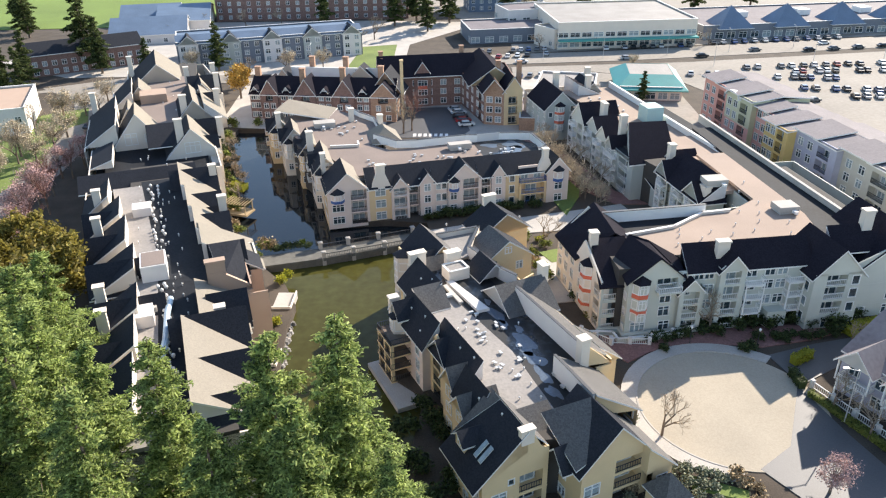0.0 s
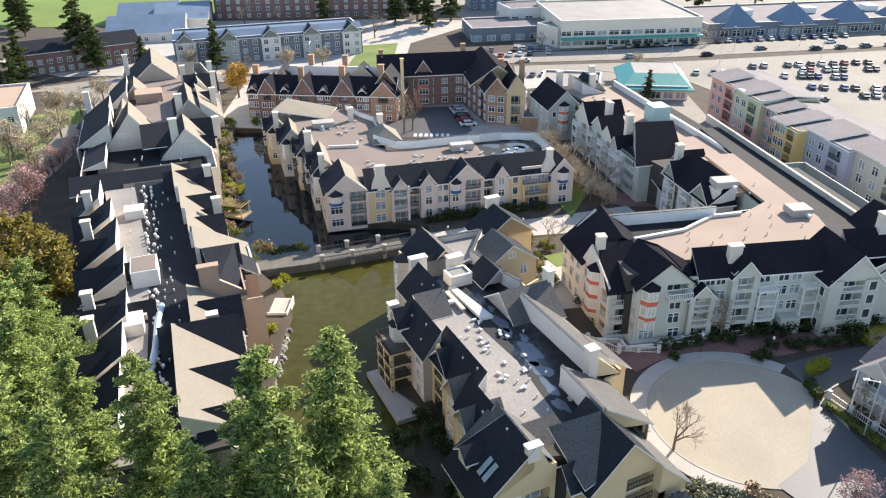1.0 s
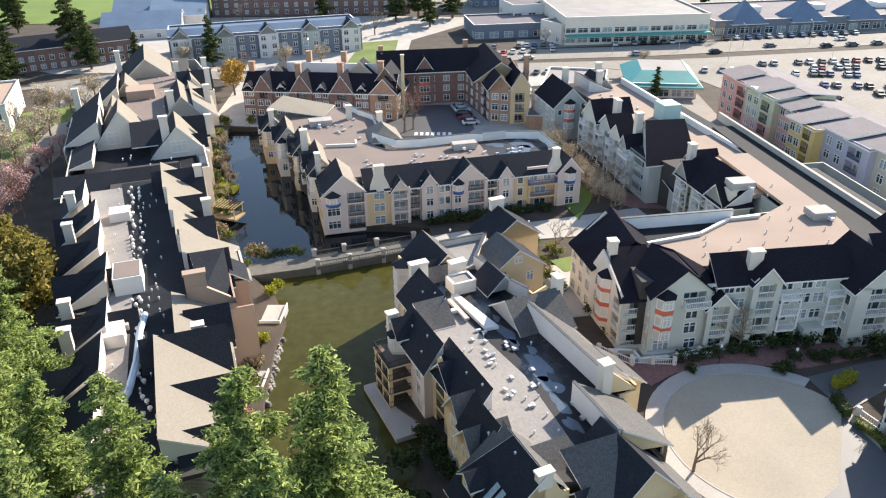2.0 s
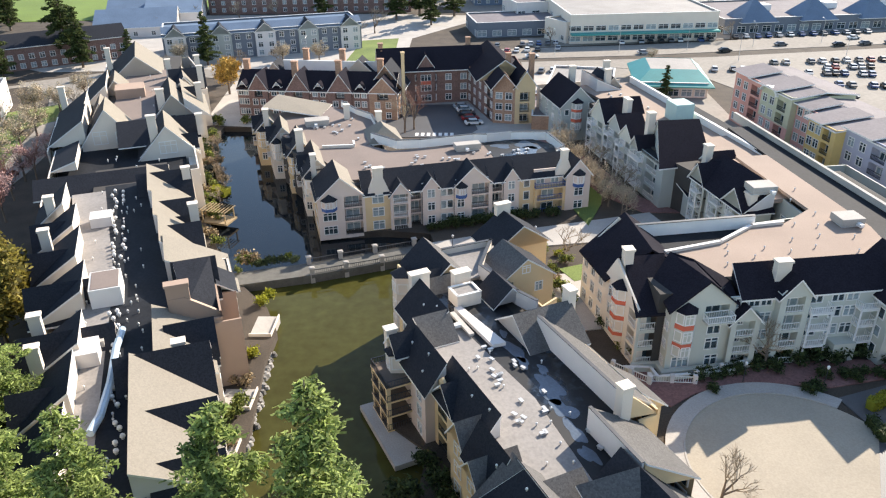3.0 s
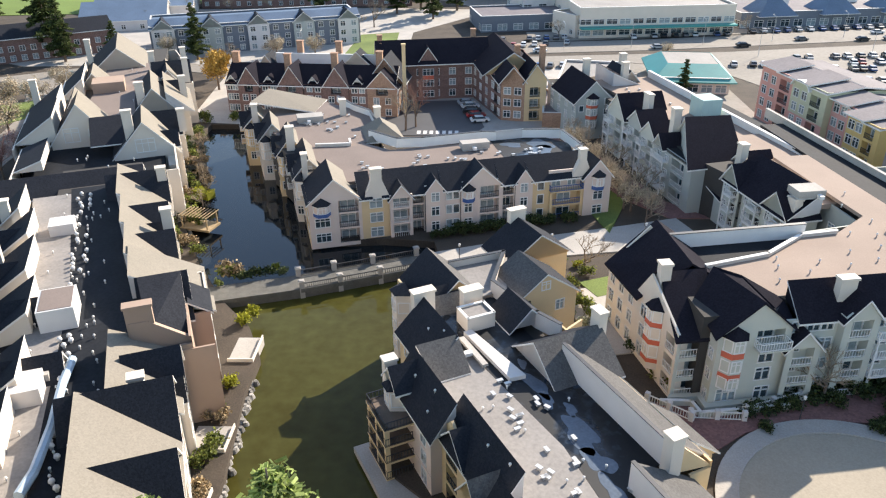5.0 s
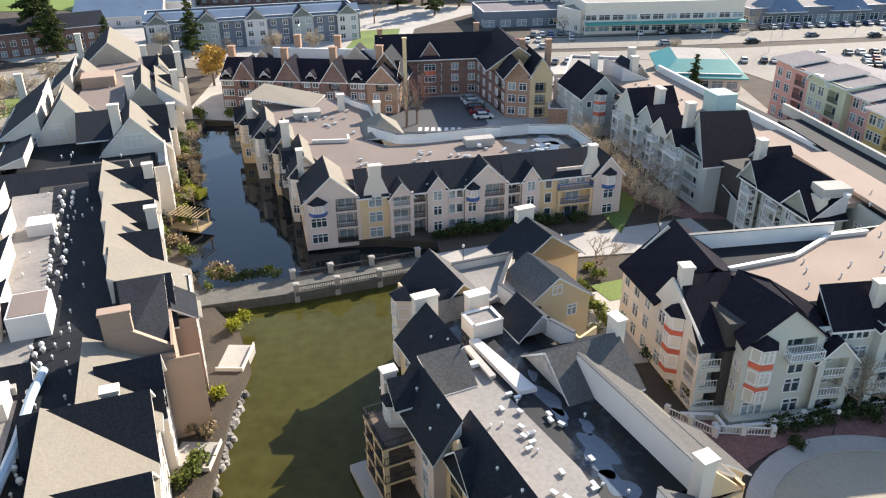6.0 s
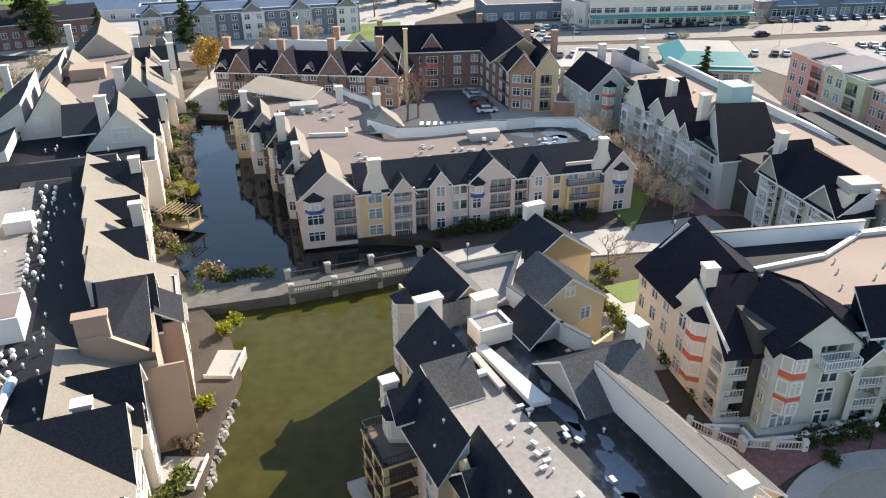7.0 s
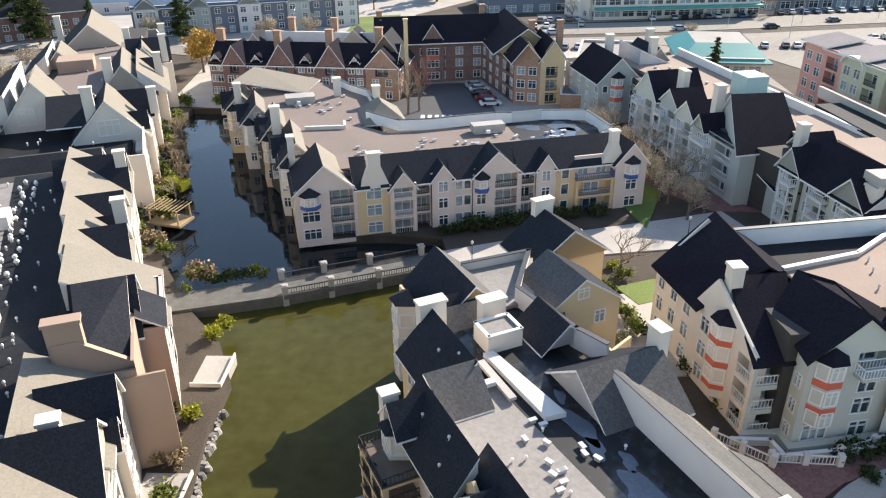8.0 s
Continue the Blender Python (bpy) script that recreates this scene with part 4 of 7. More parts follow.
        window(th, (a, y), (1, 0), 2.6, 9.3, 0.8, 1.0, "two", off=0.05)
        for z2 in (3.6, 6.2):
            balcony(th, (a, y + L * 0.9), (0, -1), 0.4, 3.2, z2, 1.0, TRIM, f)
    chimney(th, 0.6, 10.2, 8.0, 12.6, 0.9, 1.2, CREAM)
    chimney(th, -0.8, 22.6, 8.0, 13.4, 1.4, 1.2, CREAM)
    chimney(th, -6.4, 42.0, 8.0, 12.4, 1.2, 1.2, CREAM)
    chimney(th, 10.8, 40.0, 9.0, 12.6, 1.2, 1.2, CREAM)
    chimney(th, 16.6, 33.0, 9.0, 12.6, 1.2, 1.2, CREAM)
    bay(th, (0, 12), (0, -1), 2.4, 6.0, 8.6, CREAM, 2.2, 1.0, roof=SHINGLE, rows=(7.5,), wh=1.3)
    parapet(th, [(3.6, 22), (9.6, 21), (9.8, 23.5)], 9.55, 10.1, CREAM, 0.25, TRIM)
    return th


CB = middle_block()

# ---------------------------------------------------------------- long terrace on the west bank


def long_block():
    th = thing("apartment_building", "long cream stucco terrace with steep shingle roofs along the canal", "building", framed((-35, 86.3), (0.37, -0.93)))
    core(th, [(-60, -9), (28, -9), (28, 2), (-60, 3)], 0.8, 11.0)
    core(th, [(-79, -12), (-60.1, -12), (-60.1, 4), (-79, 5)], 0.8, 8.4)
    core(th, [(-150, -8), (-79.1, -10), (-79.1, 5), (-150, 10)], 0.8, 11.0)
    F, ZE, ZR = 11.5, 10.5, 14.6
    Z = [2.6, 5.2, 7.8]
    # walls
    wall(th, (28, -13.5), (28, 5.2), 0.8, ZE, CREAM, grid(spaced(18, 5), Z))
    for k, (a0, a1, b) in enumerate(((28, 20, 5.0), (20, 12.4, 4.6), (12.4, 3.6, 5.2), (3.6, -1.8, 6.0), (-18.5, -28, 6.6), (-28, -38, 6.2), (-38, -50, 6.4), (-56, -70, 8.4), (-70, -84, 9.4), (-84, -98, 10.4), (-98, -112, 12.2), (-112, -128, 14.2))):
        L = a0 - a1
        r = [(L * 0.5, L * 0.85, z - 1.3, z + 1.0, TRIM) for z in Z]
        wall(th, (a0, b), (a1, b), 0.8, ZE, CREAM, grid([L * 0.14, L * 0.34], Z, 1.1, 1.5), r)
    part("return_wall", Geo().box(-1.92, -1.68, 5.9, 9.5, 0.8, ZE), BROWN, th)
    for a, b0, b1 in ((20, 5.0, 4.6), (12.4, 4.6, 5.2), (3.6, 5.2, 6.0), (-28, 6.6, 6.2), (-38, 6.2, 6.4), (-50, 6.4, 4.0), (-56, 4.0, 8.4), (-70, 8.4, 9.4), (-84, 9.4, 10.4), (-98, 10.4, 12.2), (-112, 12.2, 14.2)):
        if abs(b1 - b0) > 0.05:
            part("return_wall", Geo().box(a - 0.12, a + 0.12, min(b0, b1) - 0.1, max(b0, b1), 0.8, ZE), CREAM, th)
    wall(th, (-50, 4.0), (-56, 4.0), 0.8, ZE, CREAM, grid([3], Z))
    # brown stair tower
    wall(th, (-1.8, 2.5), (-1.8, 7.4), 0.8, ZE + 0.6, BROWN)
    wall(th, (-1.8, 7.4), (-8.6, 7.4), 0.8, 12.0, BROWN)
    wall(th, (-8.6, 7.2), (-8.6, 9.6), 0.8, ZE, BROWN)
    wall(th, (-8.6, 9.6), (-18.5, 9.6), 0.8, ZE, CREAM, grid([1.6, 4.2], Z, 1.0, 1.6), [(5.6, 8.8, z - 1.3, z + 1.0, DARKTRIM) for z in Z])
    wall(th, (-18.5, 9.6), (-18.5, 6.0), 0.8, ZE, CREAM)
    # west walls
    for a0, a1, b in ((-48, -38, -16.5), (-38, -27, -15.5), (-27, -16, -14.6), (-16, -4, -13.8), (-4, 8, -13.2), (8, 28, -13.6)):
        L = a1 - a0
        wall(th, (a0, b), (a1, b), 0.8, ZE, CREAM, grid([L * 0.2, L * 0.8], Z), [(L * 0.36, L * 0.64, z - 1.3, z + 1.0, TRIM) for z in Z])
    for a0, a1, b in ((-150, -125, -10), (-125, -100, -13.5), (-100, -76, -18.5), (-76, -62, -17), (-62, -48, -17)):
        L = a1 - a0
        wall(th, (a0, b), (a1, b), 0.8, ZE, CREAM, grid(spaced(L, 5), Z))
    # flat roofs
    # the east ridge's cast shadow is painted as this dark strip
    part("flat_roof", Geo().prism([(-50, -7), (-50, 0), (-18, 2.2), (-11, 2.6), (-2, 0.6), (28, -1.6), (28, -6.2), (-16, -5.0)], 11.0, F), ROOFDARK, th, "dark flat roof dotted with vents, ridge shade painted in")
    part("flat_roof", Geo().prism([(-48, -12), (-48, -6.9), (-16, -4.95), (28, -6.15), (28, -10), (-8, -9)], 11.0, F + 0.02), ROOFLIGHT, th, "pale grey dusty flat roof")
    part("flat_roof", Geo().prism([(-132, -4), (-132, 7), (-84, 3), (-84, -4), (-100, -7)], 10.9, F - 0.05), ROOFBROWN, th)
    # east slopes in the pale shingle with sun painted in, with cross gables
    E = SHINGLESUN
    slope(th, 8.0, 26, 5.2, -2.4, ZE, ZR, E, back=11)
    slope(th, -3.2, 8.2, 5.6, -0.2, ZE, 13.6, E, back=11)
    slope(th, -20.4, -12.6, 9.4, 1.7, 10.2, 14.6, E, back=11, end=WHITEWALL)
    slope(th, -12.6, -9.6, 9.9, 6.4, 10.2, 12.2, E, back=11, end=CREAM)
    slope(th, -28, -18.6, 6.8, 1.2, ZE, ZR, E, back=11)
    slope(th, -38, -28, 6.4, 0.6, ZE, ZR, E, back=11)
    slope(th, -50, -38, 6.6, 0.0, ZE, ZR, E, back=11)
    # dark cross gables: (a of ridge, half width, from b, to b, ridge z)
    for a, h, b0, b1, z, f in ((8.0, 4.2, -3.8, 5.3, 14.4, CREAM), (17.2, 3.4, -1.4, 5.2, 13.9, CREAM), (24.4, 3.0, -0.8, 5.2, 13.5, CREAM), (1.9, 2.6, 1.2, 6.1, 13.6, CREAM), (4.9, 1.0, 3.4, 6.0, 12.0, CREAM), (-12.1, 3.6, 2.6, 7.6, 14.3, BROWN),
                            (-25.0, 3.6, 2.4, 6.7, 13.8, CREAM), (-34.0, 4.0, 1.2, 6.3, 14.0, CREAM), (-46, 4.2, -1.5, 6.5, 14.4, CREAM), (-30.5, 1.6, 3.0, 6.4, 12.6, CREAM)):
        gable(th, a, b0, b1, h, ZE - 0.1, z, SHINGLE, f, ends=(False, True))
    # brown tower gable with its raking wall and stack
    chimney(th, -3.0, 2.9, 11, 15.8, 1.0, 2.6, BROWN)
    part("raking_wall", Geo().add([(-2.4, 1.8, 11), (-2.4, 7.4, 10.6), (-2.4, 7.4, 11.4), (-2.4, 3.6, 14.2), (-2.4, 1.8, 14.2), (-2.9, 1.8, 11), (-2.9, 7.4, 10.6), (-2.9, 7.4, 11.4), (-2.9, 3.6, 14.2), (-2.9, 1.8, 14.2)],
                                  [(0, 1, 2, 3, 4), (9, 8, 7, 6, 5), (4, 3, 8, 9), (3, 2, 7, 8), (0, 4, 9, 5)], [0, 0, 0, 0, 0]), BROWN, th)
    part("roof_slope", Geo().slab([(-8.6, 7.4, 12.0), (-8.6, 9.9, 10.3), (-14, 9.9, 10.3), (-14, 7.4, 12.0)], 0.2), [SHINGLE, TRIM], th)
    part("roof_slope", Geo().slab([(-12.1, 2.6, 14.3), (-12.1, 7.2, 14.3), (-3.0, 7.2, 11.0), (-3.0, 3.4, 12.4)], 0.2), [SHINGLE, TRIM], th)
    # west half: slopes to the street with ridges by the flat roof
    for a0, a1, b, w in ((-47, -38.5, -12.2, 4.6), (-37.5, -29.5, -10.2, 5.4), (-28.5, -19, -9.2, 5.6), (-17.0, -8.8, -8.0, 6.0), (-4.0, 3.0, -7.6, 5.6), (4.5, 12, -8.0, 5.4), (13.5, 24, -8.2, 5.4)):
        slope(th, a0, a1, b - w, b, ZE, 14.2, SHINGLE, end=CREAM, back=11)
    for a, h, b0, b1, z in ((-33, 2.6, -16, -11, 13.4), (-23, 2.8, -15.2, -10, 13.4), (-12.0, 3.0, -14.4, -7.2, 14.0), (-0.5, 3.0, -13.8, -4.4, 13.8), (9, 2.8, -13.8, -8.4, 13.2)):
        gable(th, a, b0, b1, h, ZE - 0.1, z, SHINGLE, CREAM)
    for a, b, z in ((6.3, 2.4, 14.6), (-29.0, 6.2, 15.6), (-45.0, 6.0, 15.6), (-39, -14, 15.8), (-27, -13.6, 15.6), (-3.5, -12.4, 15.4), (3, -12.0, 15.2)):
        chimney(th, a, b, 10.6, z - 0.8, 1.0, 1.3, CREAM)
    # roof house and plant
    part("roof_house", Geo().box(-13.4, -8.4, -7.2, -3.6, F, 14.0), TRIM, th, "white stair house")
    part("roof_house_top", Geo().box(-13.2, -8.6, -7.0, -3.8, 14.004, 14.05), ROOFBROWN, th)
    part("roof_house", Geo().box(-36, -33, -8.4, -5.4, F, 13.0), WHITEWALL, th)
    part("roof_house", Geo().box(0.8, 4.2, -8.6, -5.8, F, 13.2), WHITEWALL, th)
    # crossing hall between the two halves, further gables to the north
    for a, h, b0, b1, z, r in ((-54.5, 3.6, -18, 3.0, 12.6, SHINGLE), ):
        gable(th, a, b0, b1, h, ZE, z, r, CREAM)
    # gables turned to the camera
    part("flat_roof", Geo().prism([(-78, -16), (-78, 7), (-58, 6), (-58, -16)], 8.4, 9.0), ROOFDARK, th)
    # m2 carries painted sun on the right-hand slope of these gables
    gable(th, -7.2, -78.0, -88, 5.2, 10.2, 17.0, SHINGLE, CREAM, axis="a", m2=SHINGLESUN)
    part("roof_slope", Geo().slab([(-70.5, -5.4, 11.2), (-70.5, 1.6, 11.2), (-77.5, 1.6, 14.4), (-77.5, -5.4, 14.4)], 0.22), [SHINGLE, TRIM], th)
    part("roof_slope", Geo().slab([(-84.5, -4.4, 11.2), (-84.5, 1.6, 11.2), (-77.5, 1.6, 14.4), (-77.5, -4.4, 14.4)], 0.22), [SHINGLESUN, TRIM], th)
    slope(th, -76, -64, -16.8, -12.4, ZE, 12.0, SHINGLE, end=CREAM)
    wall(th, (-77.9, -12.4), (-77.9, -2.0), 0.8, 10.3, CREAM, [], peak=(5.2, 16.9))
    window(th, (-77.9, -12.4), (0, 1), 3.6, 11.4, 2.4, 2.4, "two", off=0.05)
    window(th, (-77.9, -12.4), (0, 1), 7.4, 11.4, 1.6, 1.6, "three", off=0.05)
    gable(th, 3.6, -68.0, -79, 5.4, 9.6, 15.4, SHINGLE, CREAM, axis="a", m2=SHINGLESUN)
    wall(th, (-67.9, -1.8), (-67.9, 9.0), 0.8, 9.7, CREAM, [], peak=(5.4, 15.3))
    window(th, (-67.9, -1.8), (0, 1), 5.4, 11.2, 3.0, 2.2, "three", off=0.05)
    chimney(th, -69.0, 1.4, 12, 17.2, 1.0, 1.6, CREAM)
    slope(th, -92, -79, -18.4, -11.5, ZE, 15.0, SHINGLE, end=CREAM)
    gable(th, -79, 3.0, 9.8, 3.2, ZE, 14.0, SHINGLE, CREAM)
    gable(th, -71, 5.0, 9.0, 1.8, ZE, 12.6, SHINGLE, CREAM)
    gable(th, 5.6, -90.0, -106, 5.0, 10, 15.6, SHINGLE, CREAM, axis="a", m2=SHINGLESUN)
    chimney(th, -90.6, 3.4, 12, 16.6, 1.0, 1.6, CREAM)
    slope(th, -108, -90, 12.8, 8.0, ZE, 14.6, SHINGLESUN, back=11)
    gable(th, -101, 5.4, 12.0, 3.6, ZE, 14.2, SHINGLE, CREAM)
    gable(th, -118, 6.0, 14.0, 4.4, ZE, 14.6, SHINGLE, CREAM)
    gable(th, 9.0, -110, -122, 3.0, 10.6, 14.4, SHINGLE, CREAM, axis="a", m2=SHINGLESUN)
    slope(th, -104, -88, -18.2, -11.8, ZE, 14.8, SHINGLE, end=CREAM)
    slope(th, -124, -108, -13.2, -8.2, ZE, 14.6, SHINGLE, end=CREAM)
    gable(th, -9.0, -100, -92, 2.0, 11.6, 14.8, SHINGLE, CREAM, axis="a", m2=SHINGLESUN)
    gable(th, -6.5, -122, -112, 3.2, 11.0, 14.6, SHINGLE, CREAM, axis="a", m2=SHINGLESUN)
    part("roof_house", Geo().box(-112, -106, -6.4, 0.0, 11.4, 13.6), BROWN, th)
    gable(th, -1.5, -128, -148, 7.0, ZE, 16.4, SHINGLE, CREAM, axis="a", m2=SHINGLESUN)
    wall(th, (-150, 12), (-150, -10), 0.8, ZE, CREAM)
    wall(th, (-128, 14.2), (-150, 12), 0.8, ZE, CREAM, grid(spaced(22, 6), Z))
    for a, b, z in ((-76, 10.2, 15.4), (-98, 11.6, 16.2), (-113, 13.0, 16.6), (-126, 13.2, 16.4), (-104, -17, 16.6), (-124, 6, 16.4), (-141, -8.6, 17)):
        chimney(th, a, b, 10.6, z - 0.8, 1.0, 1.3, CREAM)
    # pale duct along the roof
    g = Geo()
    pts = [(-1.5, -3.6), (2.4, -4.2), (8.6, -4.6), (14.0, -5.4), (16.4, -6.2)]
    for p, q in zip(pts, pts[1:]):
        g.beam((*p, 12.1), (*q, 12.1), 0.42, n=8)
    d = solid("roof_duct", g, DUCT, "pale blue sheet metal duct on the dark flat roof", "duct")
    d.matrix_world = th.matrix_world
    return th


LB = long_block()

# ---------------------------------------------------------------- sage block with coral bays


def sage_block():
    th = thing("apartment_building", "sage green four-storey block with plum roofs, white balconies and coral bands", "building", framed((34, 96), (0.987, 0.159)))
    core(th, [(-10, 1), (-2, 1), (0, 3), (36, 3), (36, 14), (36, 36), (23, 36), (22, 14), (-6, 14), (-10, 10)], 0.8, 11.8)
    Z = [2.7, 5.3, 7.9, 10.2]
    z0, ze = 0.8, 11.2
    W = TRIM
    # corner gable block
    wall(th, (-9.0, -0.8), (-0.6, -0.4), z0, 10.6, GREYGREEN, grid([2.0], [2.7], 2.2, 1.5, "three") + grid([5.9], [5.0, 7.3], 1.6, 1.5) + grid([6.2], [2.4], 1.6, 1.6), [(4.4, 7.6, 8.7, 10.55, W)], peak=(4.4, 13.9))
    bay(th, (-9.0, -0.8), (1, 0.048), 1.9, 4.2, 10.4, GREYGREEN, 2.6, 1.0, bands=((8.0, 8.7), (5.4, 6.0)), band_mat=REDPAINT, roof=SHINGLEDARK, rows=(9.5, 7.0, 4.8), wh=1.3)
    balcony(th, (-9.0, -0.8), (1, 0.048), 4.2, 7.8, 8.7, 1.3, W, GREYGREEN)
    wall(th, (-9.0, 1.2), (-9.0, -0.8), z0, 10.4, GREYGREEN, grid([1.0], [2.6, 5.2, 7.8], 0.8, 1.2))
    wall(th, (-0.6, -0.4), (-0.6, 1.0), z0, 10.4, GREYGREEN)
    wall(th, (-12.4, 1.2), (-9.0, 1.2), z0, 9.0, GREYGREEN, [], [(0.4, 3.0, c, c + 2.1, W) for c in (1.4, 4.0, 6.6)])
    part("base_course", Geo().prism([(-12.9, 0.6), (-9.6, 0.4), (-9.6, -1.6), (0.0, -1.4), (0.0, -0.5), (-8.9, -0.9), (-8.9, 1.1), (-12.5, 1.2)], 0.8, 1.9), GREYGREEN, th)
    parapet(th, [(-13.8, 0.2), (-10.6, -0.4), (-10.4, -2.4), (-0.4, -2.4)], 0.8, 2.0, GREYGREEN, 0.25, TRIM)
    # west front with bay, and the steep roof behind it
    wall(th, (-13.3, 11.0), (-12.4, 1.2), z0, 9.6, CREAM, grid([2.0], Z[:3], 1.2, 1.5), [(7.4, 9.4, c, c + 2.1, W) for c in (1.4, 4.0, 6.6)], peak=(2.8, 13.3))
    bay(th, (-13.3, 11.0), (0.09, -0.996), 5.0, 2.6, 10.4, CREAM, 2.6, 1.0, bands=((8.2, 8.9), (5.9, 6.5), (3.5, 4.0)), band_mat=REDPAINT, roof=SHINGLEDARK, rows=(9.6, 7.4, 5.0), wh=1.3)
    wall(th, (-14.0, 18.8), (-13.3, 11.0), z0, 9.2, CREAM, grid(spaced(7.8, 3), Z[:3], 1.1, 1.5))
    wall(th, (-5.0, 20.0), (-14.0, 18.8), z0, 9.2, CREAM, [], peak=(4.0, 13.8))
    # south front
    S = [(-1.2, 0.0), (2.6, 0.0), (4.6, 0.0), (8.6, 0.0), (18.4, 0.0)]
    wall(th, (-1.2, -1.2), (2.6, -1.2), z0, 8.4, GREYGREEN, [], [(0.7, 3.1, c, c + 2.2, W) for c in (1.2, 3.7, 6.1)], peak=(1.9, 10.4))
    wall(th, (2.6, -1.2), (2.6, 0.0), z0, 9, GREYGREEN)
    wall(th, (-1.2, 0.0), (4.8, 0.0), z0, ze, GREYGREEN, grid([1.4, 4.9], Z[:3], 1.4, 1.4) + grid([1.4, 3.2, 4.8], [10.3], 1.3, 1.2))
    wall(th, (4.8, -1.1), (8.8, -1.1), z0, 11.6, GREYGREEN, [], [(0.8, 3.2, c, c + 2.2, W) for c in (1.2, 3.8, 6.4, 9.0)], peak=(2.0, 13.6))
    wall(th, (4.8, 0), (4.8, -1.1), z0, 11.6, GREYGREEN)
    wall(th, (8.8, -1.1), (8.8, 0), z0, 11.6, GREYGREEN)
    wall(th, (8.8, 0.0), (18.4, 0.0), z0, ze, GREYGREEN, grid([1.5, 4.4, 6.4], Z, 1.5, 1.4) + grid([8.8], Z[:1], 1.4, 1.4))
    for z in (3.8, 6.2, 8.6):
        balcony(th, (8.8, 0), (1, 0), 0.2, 3.2, z, 1.4, W, posts=2.4)
        balcony(th, (8.8, 0), (1, 0), 7.0, 9.5, z, 1.4, W, posts=2.4)
    part("porch", Geo().box(13.0, 16.0, -1.8, 0.0, 0.8, 4.0), GREYGREEN, th)
    wall(th, (18.4, -3.2), (26.2, -3.2), z0, 10.4, GREYGREEN, grid([6.6], [4.8, 7.2, 9.4], 1.1, 1.4, "one") + grid([3.4], [2.2], 1.5, 1.5), [(2.0, 5.2, c, c + 2.1, W) for c in (3.8, 6.3, 8.6)], peak=(3.9, 14.4), band=[3.4])
    wall(th, (18.4, 0.0), (18.4, -3.2), z0, 10.4, GREYGREEN, grid([1.6], [3.0, 5.6, 8.2], 1.1, 1.4, "one"))
    wall(th, (26.2, -3.2), (26.2, -1.0), z0, 10.4, GREYGREEN)
    wall(th, (26.2, -1.0), (40, -1.0), z0, 10.6, GREYGREEN, grid([2.4], [2.2], 1.8, 1.4) + grid([7.0, 11], [2.4, 5.0, 7.6], 1.5, 1.5), peak=[(10.0, 15.4)], band=[3.4, 7.0])
    wall(th, (40, -1.0), (40, 40), z0, ze, GREYGREEN, grid(spaced(41, 9), Z[:3]))
    wall(th, (40, 40), (21, 40), z0, ze, GREYGREEN)
    wall(th, (21, 40), (21, 21), z0, ze, SAGE, grid(spaced(19, 5), Z[:3]))
    wall(th, (21, 21), (-4, 17.6), z0, ze, GREYGREEN, grid(spaced(25, 6), Z[:3]))
    # roofs
    D = SHINGLEDARK
    slope(th, 0.2, 19.6, -0.1, 3.2, 11.2, 14.2, D, end=D, back=12)
    part("roof_slope", Geo().slab([(-9.5, -1.2, 10.4), (-4.5, -0.8, 14.2), (-6.6, 7.0, 14.4), (-9.4, 5.0, 11.75)], 0.24), [D, D], th)
    part("roof_slope", Geo().slab([(-4.5, -0.8, 14.2), (-0.1, -0.7, 10.3), (-0.1, 3.0, 12.0), (-4.3, 5.0, 14.2), (-6.6, 7.0, 14.4)], 0.24), [D, D], th)
    part("roof_slope", Geo().slab([(-12.8, 0.8, 9.0), (-8.8, 0.8, 9.0), (-6.8, 8.0, 13.6), (-12.2, 8.2, 13.5)], 0.24), [D, D], th)
    part("roof_slope", Geo().slab([(-12.9, 8.2, 13.5), (-6.8, 8.2, 13.62), (-6.8, 11.5, 11.6), (-13.0, 11.3, 10.0)], 0.24), [D, D], th)
    part("roof_slope", Geo().slab([(-13.8, 9.8, 9.1), (-14.6, 19.0, 9.1), (-7.8, 20.4, 14.1), (-8.3, 8.4, 14.1)], 0.24), [D, D], th)
    part("roof_slope", Geo().slab([(-8.3, 8.4, 14.1), (-7.8, 20.4, 14.1), (-4.6, 20.0, 11.8), (-4.6, 8.4, 11.8)], 0.24), [D, D], th)
    chimney(th, -11.9, 7.7, 10.5, 14.7, 1.2, 1.2, CREAM)
    chimney(th, 5.8, 1.6, 11, 14.8, 1.9, 1.0, CREAM)
    gable(th, 6.8, -1.1, 3.0, 2.1, 11.4, 13.8, D)
    gable(th, 0.7, -1.2, 1.0, 2.0, 8.3, 10.5, D)
    gable(th, 22.3, -3.2, 6.0, 4.1, 10.3, 14.6, D)
    gable(th, 34.2, -1.0, 12.0, 8.0, 9.0, 15.6, D)
    slope(th, 24, 40, 1.2, 4.4, 12.0, 14.8, D, back=12)
    chimney(th, 30.0, 4.0, 11, 17.0, 1.6, 1.2, CREAM)
    part("flat_roof", Geo().prism([(-4.0, 3.2), (24, 3.2), (26.5, 14), (27.0, 44), (21.2, 44), (21.2, 21), (14.6, 16.6), (9.6, 16.2), (3.0, 12.0), (-5.6, 10.2)], 11.8, 12.3), ROOFTAN, th, "tan gravel flat roof")
    part("flat_roof", Geo().prism([(24, 3.2), (32, 3.2), (32, 60), (27.6, 60), (27.02, 44), (26.52, 14)], 11.75, 12.26), ROOFDARK, th, "dark flat roof strip")
